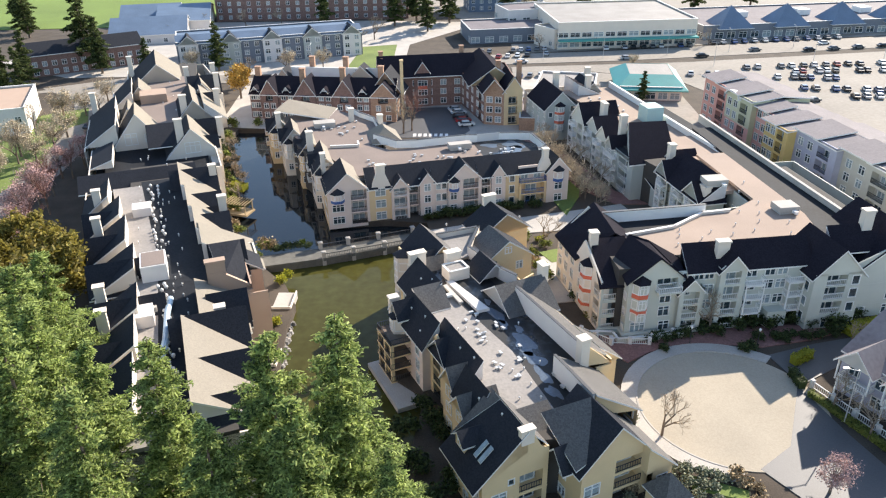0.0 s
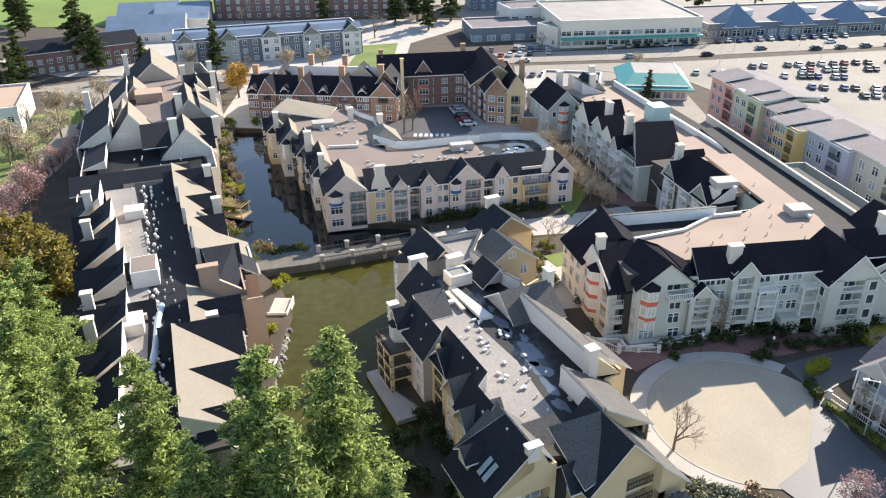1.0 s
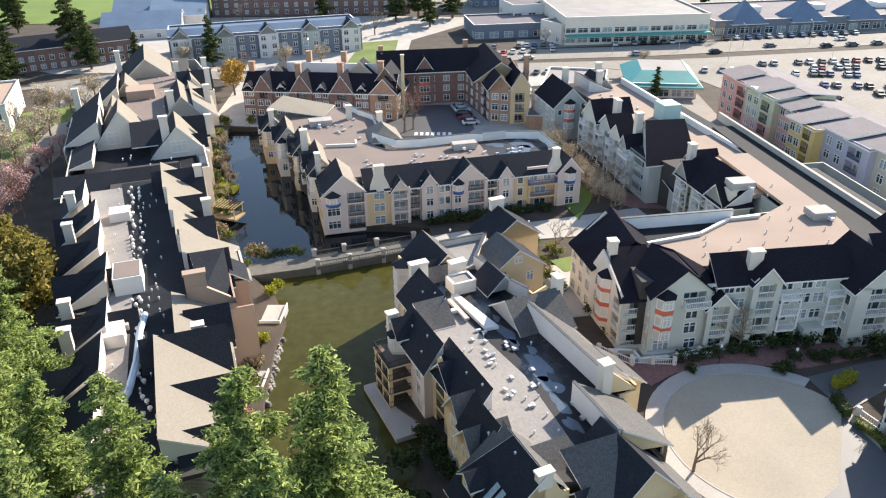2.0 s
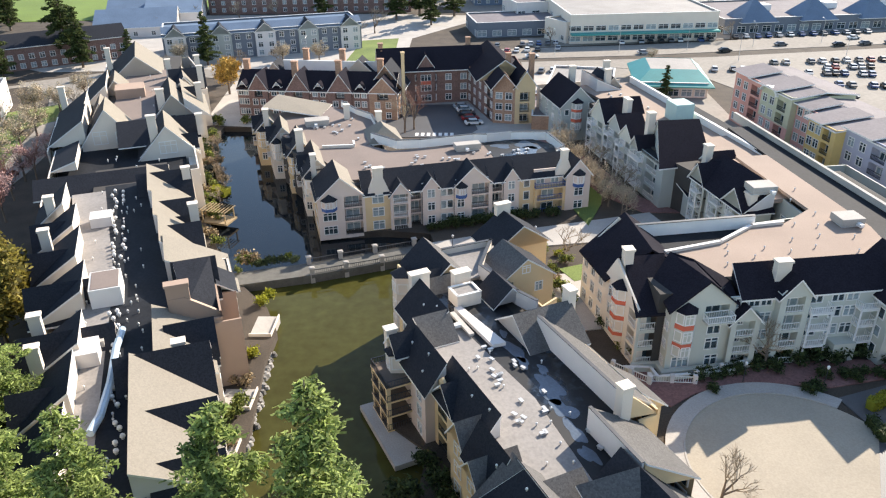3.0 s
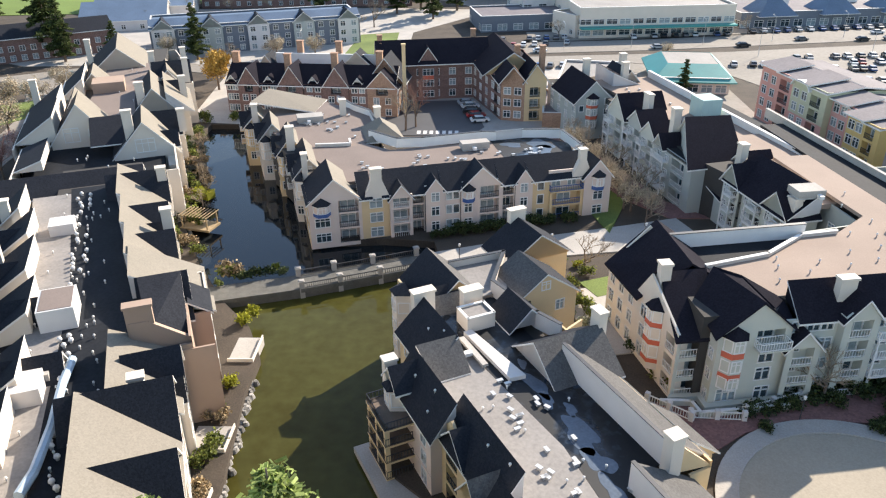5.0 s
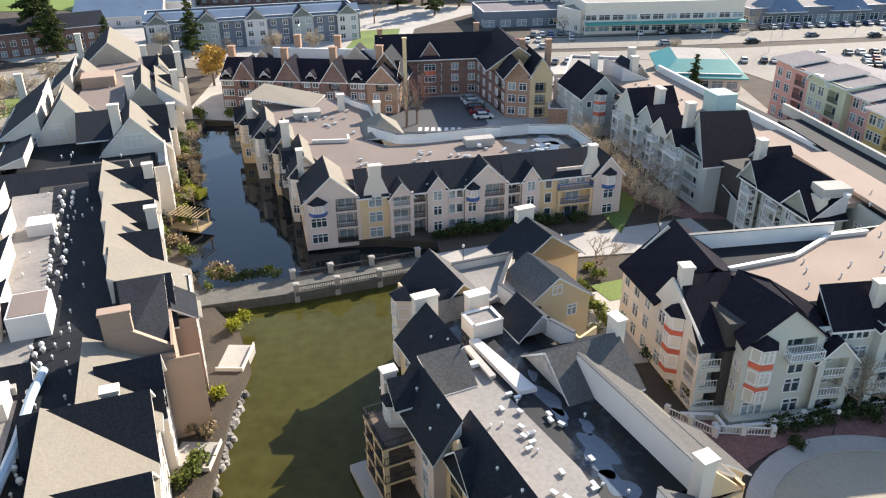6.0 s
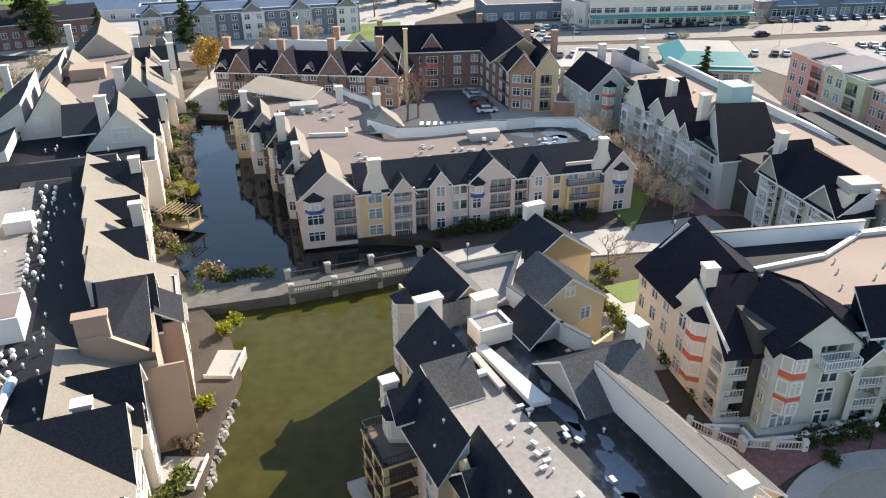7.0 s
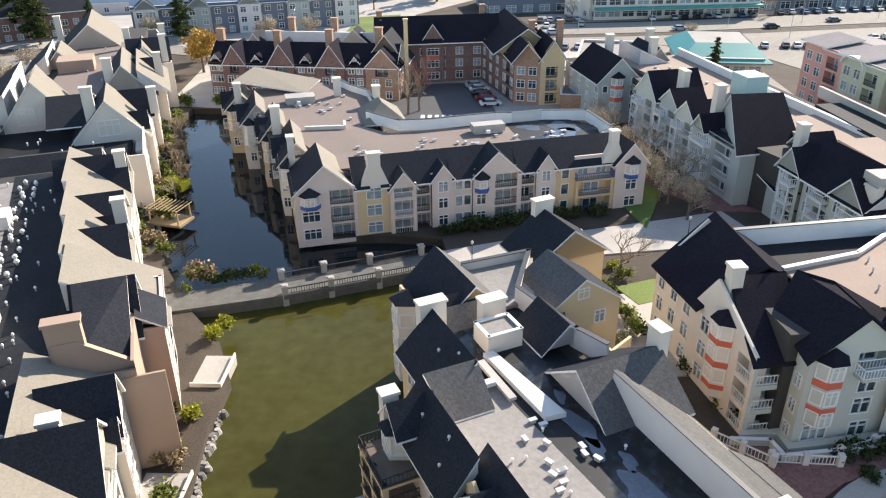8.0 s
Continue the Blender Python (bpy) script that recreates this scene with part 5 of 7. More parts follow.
    part("flat_roof", Geo().prism([(-6.4, 10.4), (2.9, 12.2), (9.4, 16.3), (9.4, 18), (-7.4, 16.6)], 11.2, 11.9), ROOFDARK, th)
    parapet(th, [(-7.6, 16.5), (10.2, 17.0)], 11.6, 13.8, TRIM, 0.35)
    parapet(th, [(-5.6, 10.3), (3.0, 12.1), (9.6, 16.3), (14.6, 16.7)], 11.6, 12.7, CREAM, 0.3, TRIM)
    # white parapet toned down to concrete grey, its shadow side put into colour
    parapet(th, [(32, 8), (32, 66)], 11.6, 13.2, CONCRETE, 0.4, CONCRETE)
    return th


RB = sage_block()

# ---------------------------------------------------------------- green-grey block behind it


def green_block():
    th = thing("apartment_building", "grey-green block with tall dark gables and white balcony stacks", "building", framed((27, 182.5), (0.235, -0.972)))
    core(th, [(-12, 2), (36, 2), (58, 6), (58, 14), (-12, 16)], 0.8, 10.0)
    Z = [2.8, 5.4, 8.0]
    W = TRIM
    # north head, gable facing the alley
    wall(th, (-2.0, -4.6), (-2.0, 4.0), 0.8, 9.6, SAGE, grid([6.8], [4.4, 7.0, 9.3], 0.9, 1.2, "one") + grid([1.2], [8.0], 0.9, 1.2, "one"), peak=(4.0, 13.6))
    bay(th, (-2.0, -4.6), (0, 1), 3.6, 3.4, 10.2, SAGE, 2.6, 1.0, bands=((8.2, 8.9), (5.8, 6.5)), band_mat=REDPAINT, roof=SHINGLEDARK, rows=(9.5, 7.3, 4.8), wh=1.2)
    wall(th, (-18, -4.6), (-2.0, -4.6), 0.8, 9.6, SAGE, grid(spaced(16, 4), Z))
    gable(th, -0.6, -16, -2.0, 4.3, 9.5, 13.8, SHINGLEDARK, None, axis="a")
    for k, (a0, a1, b, zt) in enumerate(((-2, 4, 2.0, 0), (4, 12, 0.0, 13.6), (12, 19, 0.6, 12.4), (19, 25, 0.2, 12.2), (25, 38.6, 0.0, 0))):
        L = a1 - a0
        rec = [(L * 0.5, L * 0.82, z - 1.3, z + 0.9, W) for z in Z]
        wall(th, (a0, b), (a1, b), 0.8, 9.8, GREYGREEN if k % 2 else SAGE, grid([L * 0.16, L * 0.36], Z, 1.0, 1.4), rec, peak=(L / 2, zt) if zt else None)
        for z in (3.8, 6.4, 8.9)[: 3 if k else 0]:
            balcony(th, (a0, b), (1, 0), L * 0.08, L * 0.42, z - 1.2, 1.2, W, posts=2.4)
    part("gable_end", Geo().add([(39.0, -0.9, 9.2), (30.1, 2.6, 15.3), (24.8, 4.6, 10.4), (24.8, 4.6, 9.2), (39.0, -0.6, 9.2), (30.1, 2.9, 15.3), (24.8, 4.9, 10.4), (24.8, 4.9, 9.2)], [(0, 1, 2, 3), (7, 6, 5, 4), (0, 4, 5, 1), (1, 5, 6, 2)]), SAGE, th)
    part("flat_roof", Geo().prism([(25.0, 0.0), (38.6, 0.0), (38.6, 10.4), (25.0, 10.4)], 9.3, 9.78), ROOFDARK, th)
    wall(th, (38.6, 0.0), (38.6, 10.5), 0.8, 9.8, SAGE, [], [])
    part("lean_to", Geo().box(38.6, 43.4, 3.0, 8.0, 0.8, 5.6), SAGE, th)
    part("lean_to_roof", Geo().slab([(43.8, 2.6, 5.5), (38.6, 2.6, 6.6), (38.6, 8.0, 6.6), (43.8, 8.0, 5.5)], 0.2), [SHINGLEDARK, TRIM], th)
    D = SHINGLEDARK
    part("roof_slope", Geo().slab([(39.3, -1.2, 9.4), (38.8, 9.6, 9.4), (31.0, 10.4, 15.5), (30.1, 2.3, 15.5)], 0.25), [D, TRIM], th)
    part("roof_slope", Geo().slab([(24.6, 4.2, 10.6), (24.6, 10.4, 10.6), (31.0, 10.4, 15.48), (30.1, 2.3, 15.48)], 0.25), [D, TRIM], th)
    part("gable_end", Geo().add([(24.8, 10.2, 10.4), (38.6, 9.5, 9.5), (31.0, 10.2, 15.3)], [(0, 1, 2), (2, 1, 0)]), SAGE, th)
    gable(th, 8.0, 0.0, 9.0, 4.2, 9.7, 13.8, D)
    gable(th, 15.5, 0.6, 6.0, 3.6, 9.7, 12.6, D)
    gable(th, 22.0, 0.2, 6.0, 3.1, 9.7, 12.4, D)
    gable(th, 27.6, -0.6, 3.0, 1.8, 9.9, 12.0, D, GREYGREEN)
    chimney(th, 26.0, 3.0, 10, 15.6, 1.4, 1.4, CREAM)
    chimney(th, 12.0, 4.6, 10, 14.4, 2.4, 1.0, CREAM)
    part("flat_roof", Geo().prism([(-14, 3), (-14, 17), (30, 17.5), (30, 6), (2, 5)], 10.1, 10.7), ROOFTAN, th)
    part("plant_room", Geo().box(14.0, 18.6, 12.4, 16.4, 10.7, 14.4), mat("pale_teal_panels", (0.36, 0.50, 0.48), 0.7, 0.06), th, "pale teal plant room")
    parapet(th, [(-14, 17.4), (60, 17.6)], 10.2, 12.0, TRIM, 0.4, TRIM)
    slope(th, -18, -8, 14, 6, 10, 13.6, D, axis="a")
    gable(th, 11.0, -20, -10, 3.4, 9.6, 13.4, SHINGLE, CREAM, axis="a")
    wall(th, (-20, 17.4), (-20, -4.6), 0.8, 10.0, CREAM)
    for a, b in ((-14, 2), (-9, 9), (-17, 12)):
        chimney(th, a, b, 9, 15.4, 1.2, 1.4, CREAM)
    # southern wing towards the sage block
    for k, (a0, a1, b) in enumerate(((43.4, 48.0, 3.0), (48.0, 54.0, 3.6), (54.0, 60.0, 3.2))):
        L = a1 - a0
        wall(th, (a0, b), (a1, b), 0.8, 9.6, GREYGREEN, grid([L * 0.2], Z, 1.0, 1.4), [(L * 0.45, L * 0.85, z - 1.3, z + 0.9, W) for z in Z], peak=(L / 2, 12.2) if k != 1 else None)
        for z in (2.6, 5.2, 7.8):
            balcony(th, (a0, b), (1, 0), L * 0.42, L * 0.9, z, 1.2, W, posts=2.4)
    wall(th, (43.4, 10), (43.4, 3.0), 0.8, 9.6, SAGE)
    wall(th, (60, 3.2), (60, 8), 0.8, 9.6, GREYGREEN)
    slope(th, 43.6, 60, 2.9, 8.0, 9.5, 13.4, D, back=10)
    gable(th, 45.6, 2.8, 8.0, 2.5, 9.5, 12.6, D, GREYGREEN)
    gable(th, 57.0, 2.9, 8.0, 3.1, 9.5, 12.6, D, GREYGREEN)
    gable(th, 40.8, 7.0, 12.0, 1.6, 11.0, 12.6, D, GREYGREEN)
    chimney(th, 42.6, 6.0, 9.6, 14.4, 1.4, 1.2, CREAM)
    chimney(th, 58.8, 4.6, 9.2, 12.0, 1.8, 1.2, CREAM)
    part("flat_roof", Geo().prism([(30.02, 10), (44, 8.0), (60, 8.0), (60, 17.4), (30.02, 17.4)], 10.6, 11.3), ROOFTAN, th)
    part("flat_roof", Geo().prism([(0, 17.9), (0, 24), (52, 24), (52, 18.0)], 9.2, 9.9), ROOFDARK, th)
    return th


TC = green_block()

# ---------------------------------------------------------------- brick blocks


def brick_front():
    th = thing("apartment_building", "red brick and brown gabled apartment block", "building", framed((-58.5, 204), (0.995, -0.1)))
    core(th, rect(2, 40, 2, 20), 0.8, 8.2)
    Z = [2.4, 5.0, 7.4]
    for k, (a0, a1, zt, m) in enumerate(((0, 3.2, 0, BRICK), (3.2, 8.2, 12.2, BRICK), (8.2, 13.2, 0, BRICK), (13.2, 19.0, 12.6, BRICK), (19.0, 24, 0, BRICK), (24, 30.0, 12.6, BRICK), (30, 34.5, 0, BRICK), (34.5, 41.5, 12.0, BRICKLIGHT))):
        L = a1 - a0
        rec = [(L * 0.3, L * 0.7, 6.3, 8.2, DARKTRIM)] if zt else []
        wall(th, (a0, -0.4 if zt else 0), (a1, -0.4 if zt else 0), 0.8, 8.4, m, grid([L * 0.3, L * 0.7], Z[:2] if zt else Z, 1.2, 1.4), rec, peak=(L / 2, zt) if zt else None)
        if zt:
            gable(th, (a0 + a1) / 2, -0.4, 7, L / 2 + 0.1, 8.3, zt + 0.15, SHINGLEDARK)
        else:
            gable(th, (a0 + a1) / 2, -0.2, 2.0, 0.8, 9.4, 10.4, SHINGLEDARK, TRIM)
    slope(th, 0, 41, -0.1, 5.6, 8.3, 12.0, SHINGLEDARK, end=BRICK, back=9)
    wall(th, (41.5, -0.4), (41.5, 20), 0.8, 8.4, BRICKLIGHT, grid(spaced(20, 5), Z))
    wall(th, (0, 20), (0, 0), 0.8, 8.4, BRICK, grid(spaced(20, 5), Z))
    wall(th, (41.5, 20), (0, 20), 0.8, 8.4, BRICK)
    part("flat_roof", Geo().prism(rect(1, 41, 5.6, 18), 8.8, 9.4), ROOFLIGHT, th)
    parapet(th, [(8, 15), (36, 15)], 9.4, 12.2, WHITEWALL, 0.4, TRIM)
    parapet(th, [(24, 8.0), (32, 8.0)], 9.4, 11.0, WHITEWALL, 0.4, TRIM)
    gable(th, 29.0, 13.0, 17.6, 4.0, 9.8, 13.4, SHINGLE, CREAM)
    gable(th, 6, 12, 17.6, 2.0, 9.8, 12.4, SHINGLE, CREAM)
    gable(th, 38.0, 3.5, 12, 4.6, 8.4, 14.2, SHINGLE, BRICKLIGHT)
    for a, b, z in ((1, 6, 14.2), (14.5, 4, 14.4), (14, 16, 15.0), (26, 4, 14.8), (24, 16, 15), (36.6, 5.0, 15.2), (34, 17, 14.6)):
        chimney(th, a, b, 8.6, z, 1.5, 1.2, BRICKLIGHT)
    return th


def brick_back():
    th = thing("apartment_building", "red brick U-shaped block with a steep dark roof", "building", framed((-22, 213), (0.98, 0.16)))
    Z = [2.8, 5.5, 8.2, 10.6]
    core(th, [(2, 2), (34, 2), (36, -16), (30, -16), (24, 2), (2, 8)], 0.8, 10.4)
    wall(th, (0, 0), (23, 0), 0.8, 10.8, BRICK, grid(spaced(23, 6), Z[:3], 1.5, 1.5))
    gable(th, 4.5, -1.0, 27, 5.6, 10.6, 15.4, SHINGLEDARK, BRICK, axis="a")
    wall(th, (9.0, -0.5), (14.0, -0.5), 0.8, 10.8, BRICK, grid([2.5], Z[:3], 2.6, 1.5, "three"), peak=(2.5, 14.2))
    part("coral_panel", Geo().box(10.2, 12.8, -0.62, -0.5, 6.4, 7.4), REDPAINT, th)
    gable(th, 11.5, -0.5, 4, 2.6, 10.7, 14.4, SHINGLEDARK)
    # east wing coming forward
    wall(th, (23, 0), (26, -20), 0.8, 10.8, BRICK, grid(spaced(20, 5), Z[:3], 1.4, 1.5), [(15.0, 18.4, z - 1.3, z + 0.9, DARKTRIM) for z in Z[:3]])
    wall(th, (26, -20), (31, -22), 0.8, 10.8, BRICKLIGHT, grid([1.4, 3.8], Z[:3], 1.5, 1.5), peak=(2.6, 14.2))
    wall(th, (31, -22), (36, -22), 0.8, 10.8, YELLOW, [], [(1.2, 3.6, z - 1.3, z + 0.9, DARKTRIM) for z in Z[:3]], peak=(2.5, 14.4))
    wall(th, (36, -22), (38, 10), 0.8, 10.8, BRICK, grid(spaced(32, 8), Z[:3]))
    wall(th, (38, 10), (0, 10), 0.8, 10.8, BRICK)
    wall(th, (0, 10), (0, 0), 0.8, 10.8, BRICK)
    gable(th, 30.0, -14, 10, 7.0, 10.6, 15.4, SHINGLEDARK, YELLOW)
    gable(th, 28.2, -22, -10, 3.0, 10.6, 14.0, SHINGLEDARK)
    gable(th, 33.6, -22.2, -10, 2.8, 10.6, 14.4, SHINGLEDARK)
    for a, b, z in ((0, 5, 16.4), (24, 7, 16.8), (36, -17, 17.2), (31, -13, 16.6)):
        chimney(th, a, b, 10, z, 1.2, 1.2, BRICKLIGHT)
    chimney(th, 4.6, -11.2, 0.8, 17.4, 0.8, 0.8, YELLOW)
    return th


brick_front()
brick_back()
sheet("road_court", [(-20, 186), (-20, 212), (0, 214), (3, 192), (0, 186)], 1.33, ASPHALT, "dark parking court with painted bays", "road")
g = Geo()
for k in range(7):
    g.box(-12 + k * 1.4, -11.2 + k * 1.4, 187.0, 189.2, 1.34, 1.345)
solid("road_markings", g, TRIM, "white painted parking bays", "markings", "structure")

# ---------------------------------------------------------------- coloured flats and the far district


FLATCOL = [(mat("salmon_render", (0.66, 0.33, 0.26), 0.9, 0.06), 13.5), (mat("sage_render", (0.57, 0.55, 0.37), 0.9, 0.06), 12.0), (mat("rose_render", (0.68, 0.36, 0.30), 0.9, 0.06), 10.0),
           (mat("golden_render", (0.70, 0.50, 0.19), 0.9, 0.06), 9.0), (mat("lilac_render", (0.44, 0.43, 0.50), 0.9, 0.06), 14.0), (mat("stone_render", (0.52, 0.48, 0.40), 0.9, 0.06), 16.0)]


def coloured_flats():
    th = thing("apartment_building", "terrace of flats in salmon, green, gold and lilac render", "building", framed((66, 200), (0.18, -0.984)))
    a = 0.0
    for k, (m, L) in enumerate(FLATCOL):
        b = (0.0, -0.8, 0.6, -3.0, -1.0, 0.4)[k]
        zt = (13.6, 13.8, 12.6, 12.8, 13.4, 13.6)[k]
        core(th, rect(a + 0.5, a + L - 0.5, b + 2, 13), 0.8, zt - 0.4)
        Zs = [2.8, 5.6, 8.4, 11.2]
        lower = FLATCOL[2][0] if k in (1, 2) else m
        wall(th, (a, b), (a + L, b), 0.8, 6.9, lower, grid([L * 0.14, L * 0.38], Zs[:2], 1.6, 1.6), [(L * 0.56, L * 0.84, z - 1.3, z + 1.0, DARKTRIM) for z in Zs[:2]], band=[4.2])
        wall(th, (a, b), (a + L, b), 6.9, zt, m, grid([L * 0.14, L * 0.38], Zs[2:], 1.6, 1.6), [(L * 0.56, L * 0.84, z - 1.3, z + 1.0, DARKTRIM) for z in Zs[2:]])
        wall(th, (a + L, b), (a + L, 14), 0.8, zt, m, grid([4, 8], Zs, 1.4, 1.5))
        wall(th, (a, 14), (a, b), 0.8, zt, m)
        wall(th, (a + L, 14), (a, 14), 0.8, zt, m)
        part("roof_plane", Geo().slab([(a - 0.6, b - 1.0, zt + 0.3), (a + L * 0.6, b - 1.0, zt + 0.3), (a + L * 0.6, 7, zt + 1.4), (a - 0.6, 7, zt + 1.4)], 0.25), [ROOFGREYFAR, TRIM], th)
        part("roof_plane", Geo().slab([(a + L * 0.45, b - 0.4, zt - 0.2), (a + L + 0.2, b - 0.4, zt - 0.2), (a + L + 0.2, 7.2, zt + 0.9), (a + L * 0.45, 7.2, zt + 0.9)], 0.25), [ROOFGREYFAR, TRIM], th)
        part("roof_plane", Geo().slab([(a - 0.4, 6.8, zt + 0.9), (a + L + 0.4, 6.8, zt + 0.9), (a + L + 0.4, 14.6, zt + 0.1), (a - 0.4, 14.6, zt + 0.1)], 0.25), [ROOFGREYFAR, TRIM], th)
        a += L
    g, n = Geo(), 9
    vs = [(17 + r * math.cos(math.pi * k / 8), y, 12.6 + 0.5 * r * math.sin(math.pi * k / 8)) for r in (3.4, 3.1) for y in (-1.6, 6.0) for k in range(n)]
    fs = []
    for k in range(n - 1):
        fs += [(k, k + 1, n + k + 1, n + k), (3 * n + k, 3 * n + k + 1, 2 * n + k + 1, 2 * n + k), (2 * n + k, 2 * n + k + 1, k + 1, k), (n + k, n + k + 1, 3 * n + k + 1, 3 * n + k)]
    g.add(vs, fs)
    part("barrel_roof", g, [TRIM, TRIM], th)
    return th


coloured_flats()


def plain_block(name, label, o, u, L, D, zt, m, roof, wins=(2.8, 5.6), n=8, style="flat", wsize=(1.4, 1.5), zr=None):
    """A far building: four walls with real windows, and a flat, gabled or hipped roof."""
    th = thing(name, label, "building", framed(o, u))
    core(th, rect(1, L - 1, 1, D - 1), 0.8, zt - 0.3)
    w, h = wsize
    ok = [z for z in wins if z + h / 2 < zt]
    wall(th, (0, 0), (L, 0), 0.8, zt, m, grid(spaced(L, n, 2), ok, w, h))
    wall(th, (L, 0), (L, D), 0.8, zt, m, grid(spaced(D, max(2, n // 3), 2), ok, w, h))
    wall(th, (L, D), (0, D), 0.8, zt, m)
    wall(th, (0, D), (0, 0), 0.8, zt, m, grid(spaced(D, max(2, n // 3), 2), ok, w, h))
    if style == "flat":
        part("flat_roof", Geo().prism(rect(0.2, L - 0.2, 0.2, D - 0.2), zt - 0.5, zt - 0.2), roof, th)
        parapet(th, [(0.1, 0.1), (L - 0.1, 0.1), (L - 0.1, D - 0.1), (0.1, D - 0.1), (0.1, 0.1)], zt, zt + 0.3, m, 0.3, TRIM)
    elif style == "gable":
        gable(th, D / 2, 0, L, D / 2, zt, zr or zt + 3, roof, m, axis="a")
    else:
        hip(th, 0, L, 0, D, zt, zr or zt + 3, roof, ridge=max(0, L - D))
    return th


SLATEWALL = mat("slate_blue_siding", (0.16, 0.18, 0.21), 0.85, 0.06)
row = plain_block("townhouse_row", "long row of grey-green townhouses with dark lower storeys", (-99, 262), (0.945, 0.325), 66, 22, 10, SLATEWALL, BLUEROOF, (2.6, 5.2, 8.0), 18)
for k in range(5):
    a = 4 + k * 14.5
    gable(row, a, -0.8, 6, 3.4, 9.6, 12.4, SHINGLE, SAGE)
    wall(row, (a - 3.4, -0.8), (a + 3.4, -0.8), 0.8, 9.6, SAGE if k % 2 else WHITEWALL, grid([1.6, 5.2], [2.6, 5.2, 8.0], 1.5, 1.5))
slope(row, 0, 66, -0.2, 4.5, 9.8, 12.0, BLUEROOF)
plain_block("apartment_building", "large red brick block with white windows", (-112, 352), (0.99, 0.06), 88, 26, 20, BRICK, ROOFBROWN, (3, 6, 9, 12, 15, 18), 20)
plain_block("apartment_building", "pale blue-grey block behind dark trees", (4, 372), (0.98, 0.15), 36, 18, 15, BLUEROOF, ROOFGREYFAR, (3, 6, 9, 12), 9)
plain_block("shop_building", "low dark commercial building with roof plant", (4, 300), (0.98, 0.18), 44, 22, 6.4, SLATEWALL, ROOFGREYFAR, (2.8,), 8, wsize=(3.2, 2.0))
plain_block("shop_building", "two-storey flat-roofed shop building", (20, 322), (0.96, 0.28), 22, 18, 10, WHITEWALL, ROOFGREYFAR, (2.8, 6), 4, wsize=(3.0, 2.0))
m1 = plain_block("shopping_centre", "pale two-storey commercial block with long dark window bands", (37, 289), (0.99, 0.12), 54, 46, 11, CREAM, ROOFLIGHT, (3.0, 6.6), 12, wsize=(3.6, 1.6))
part("canopy", Geo().box(0, 54, -3.0, 0.0, 4.6, 5.2), TEALROOF, m1)
plain_block("shopping_centre", "lower wing of the pale commercial block", (29, 300), (0.55, -0.83), 12, 30, 8.4, CREAM, ROOFLIGHT, (3.0,), 2)
m2 = plain_block("shopping_centre", "long low shopping centre with blue-grey pyramid roofs", (96, 305), (0.985, 0.17), 150, 40, 6.5, SLATEWALL, ROOFGREYFAR, (2.8,), 30, wsize=(3.2, 2.2))
for k in range(6):
    hip(m2, 6 + k * 24, 20 + k * 24, -2, 12, 5.6, 13.5, BLUEROOF)
for k in range(4):
    part("roof_unit", Geo().box(22 + k * 28, 27 + k * 28, 16, 22, 6.4, 8.6), TRIM, m2)
tealb = plain_block("shop_building", "low shop with teal metal mansard roof", (48, 221), (0.99, -0.1), 18, 24, 5.0, CREAM, ROOFLIGHT, (2.6,), 5, wsize=(2.6, 1.8))
for q in ([(-1.5, -1.5, 4.6), (19.5, -1.5, 4.6), (16, 6, 7.6), (3, 6, 7.6)], [(-1.5, 25, 4.6), (-1.5, -1.5, 4.6), (3, 6, 7.6), (3, 20, 7.6)], [(19.5, -1.5, 4.6), (19.5, 25, 4.6), (16, 20, 7.6), (16, 6, 7.6)], [(19.5, 25, 4.6), (-1.5, 25, 4.6), (3, 20, 7.6), (16, 20, 7.6)]):
    part("roof_plane", Geo().slab(q, 0.3), [TEALROOF, TEALROOF], tealb)
part("flat_roof", Geo().prism(rect(3, 16, 6, 20), 7.0, 7.5), ROOFLIGHT, tealb)
plain_block("shop_building", "white flat-roofed shop by the road", (21, 211), (0.95, -0.2), 17, 24, 6.4, WHITEWALL, ROOFLIGHT, (2.8,), 4, wsize=(2.0, 1.4))
plain_block("shop_building", "low tan shed beside the brick block", (16, 192), (0.97, -0.1), 16, 20, 4.4, BRICKLIGHT, ROOFGREYFAR, (), 2)
plain_block("house", "dark-roofed brick house row under a conifer", (-146, 250), (0.83, 0.55), 38, 16, 8.5, BRICK, SHINGLE, (2.6, 5.4), 12, "gable", zr=11.5)
for k, (x, y, w, d, z, zr) in enumerate(((-140, 300, 30, 26, 5, 10), (-128, 320, 22, 40, 7, 11), (-152, 340, 26, 24, 5, 9))):
    plain_block("hall", "pale hall with a light blue metal roof", (x, y), (0.97, 0.25), w, d, z, WHITEWALL, BLUEROOF, (2.6,), 5, "gable", zr=zr)
plain_block("apartment_building", "white flat-roofed block with a brown roof beside the street", (-139, 180), (0.93, 0.36), 26, 26, 8.4, WHITEWALL, BROWN, (2.8, 5.6), 5)
lav = plain_block("house", "lilac house with white porches at the edge of the circle", (51.2, 81.5), (0.5, -0.866), 26, 14, 7.6, mat("lilac_siding", (0.42, 0.40, 0.46), 0.85, 0.06), ROOFGREYFAR, (2.6, 5.4), 7, "gable", zr=11.4)
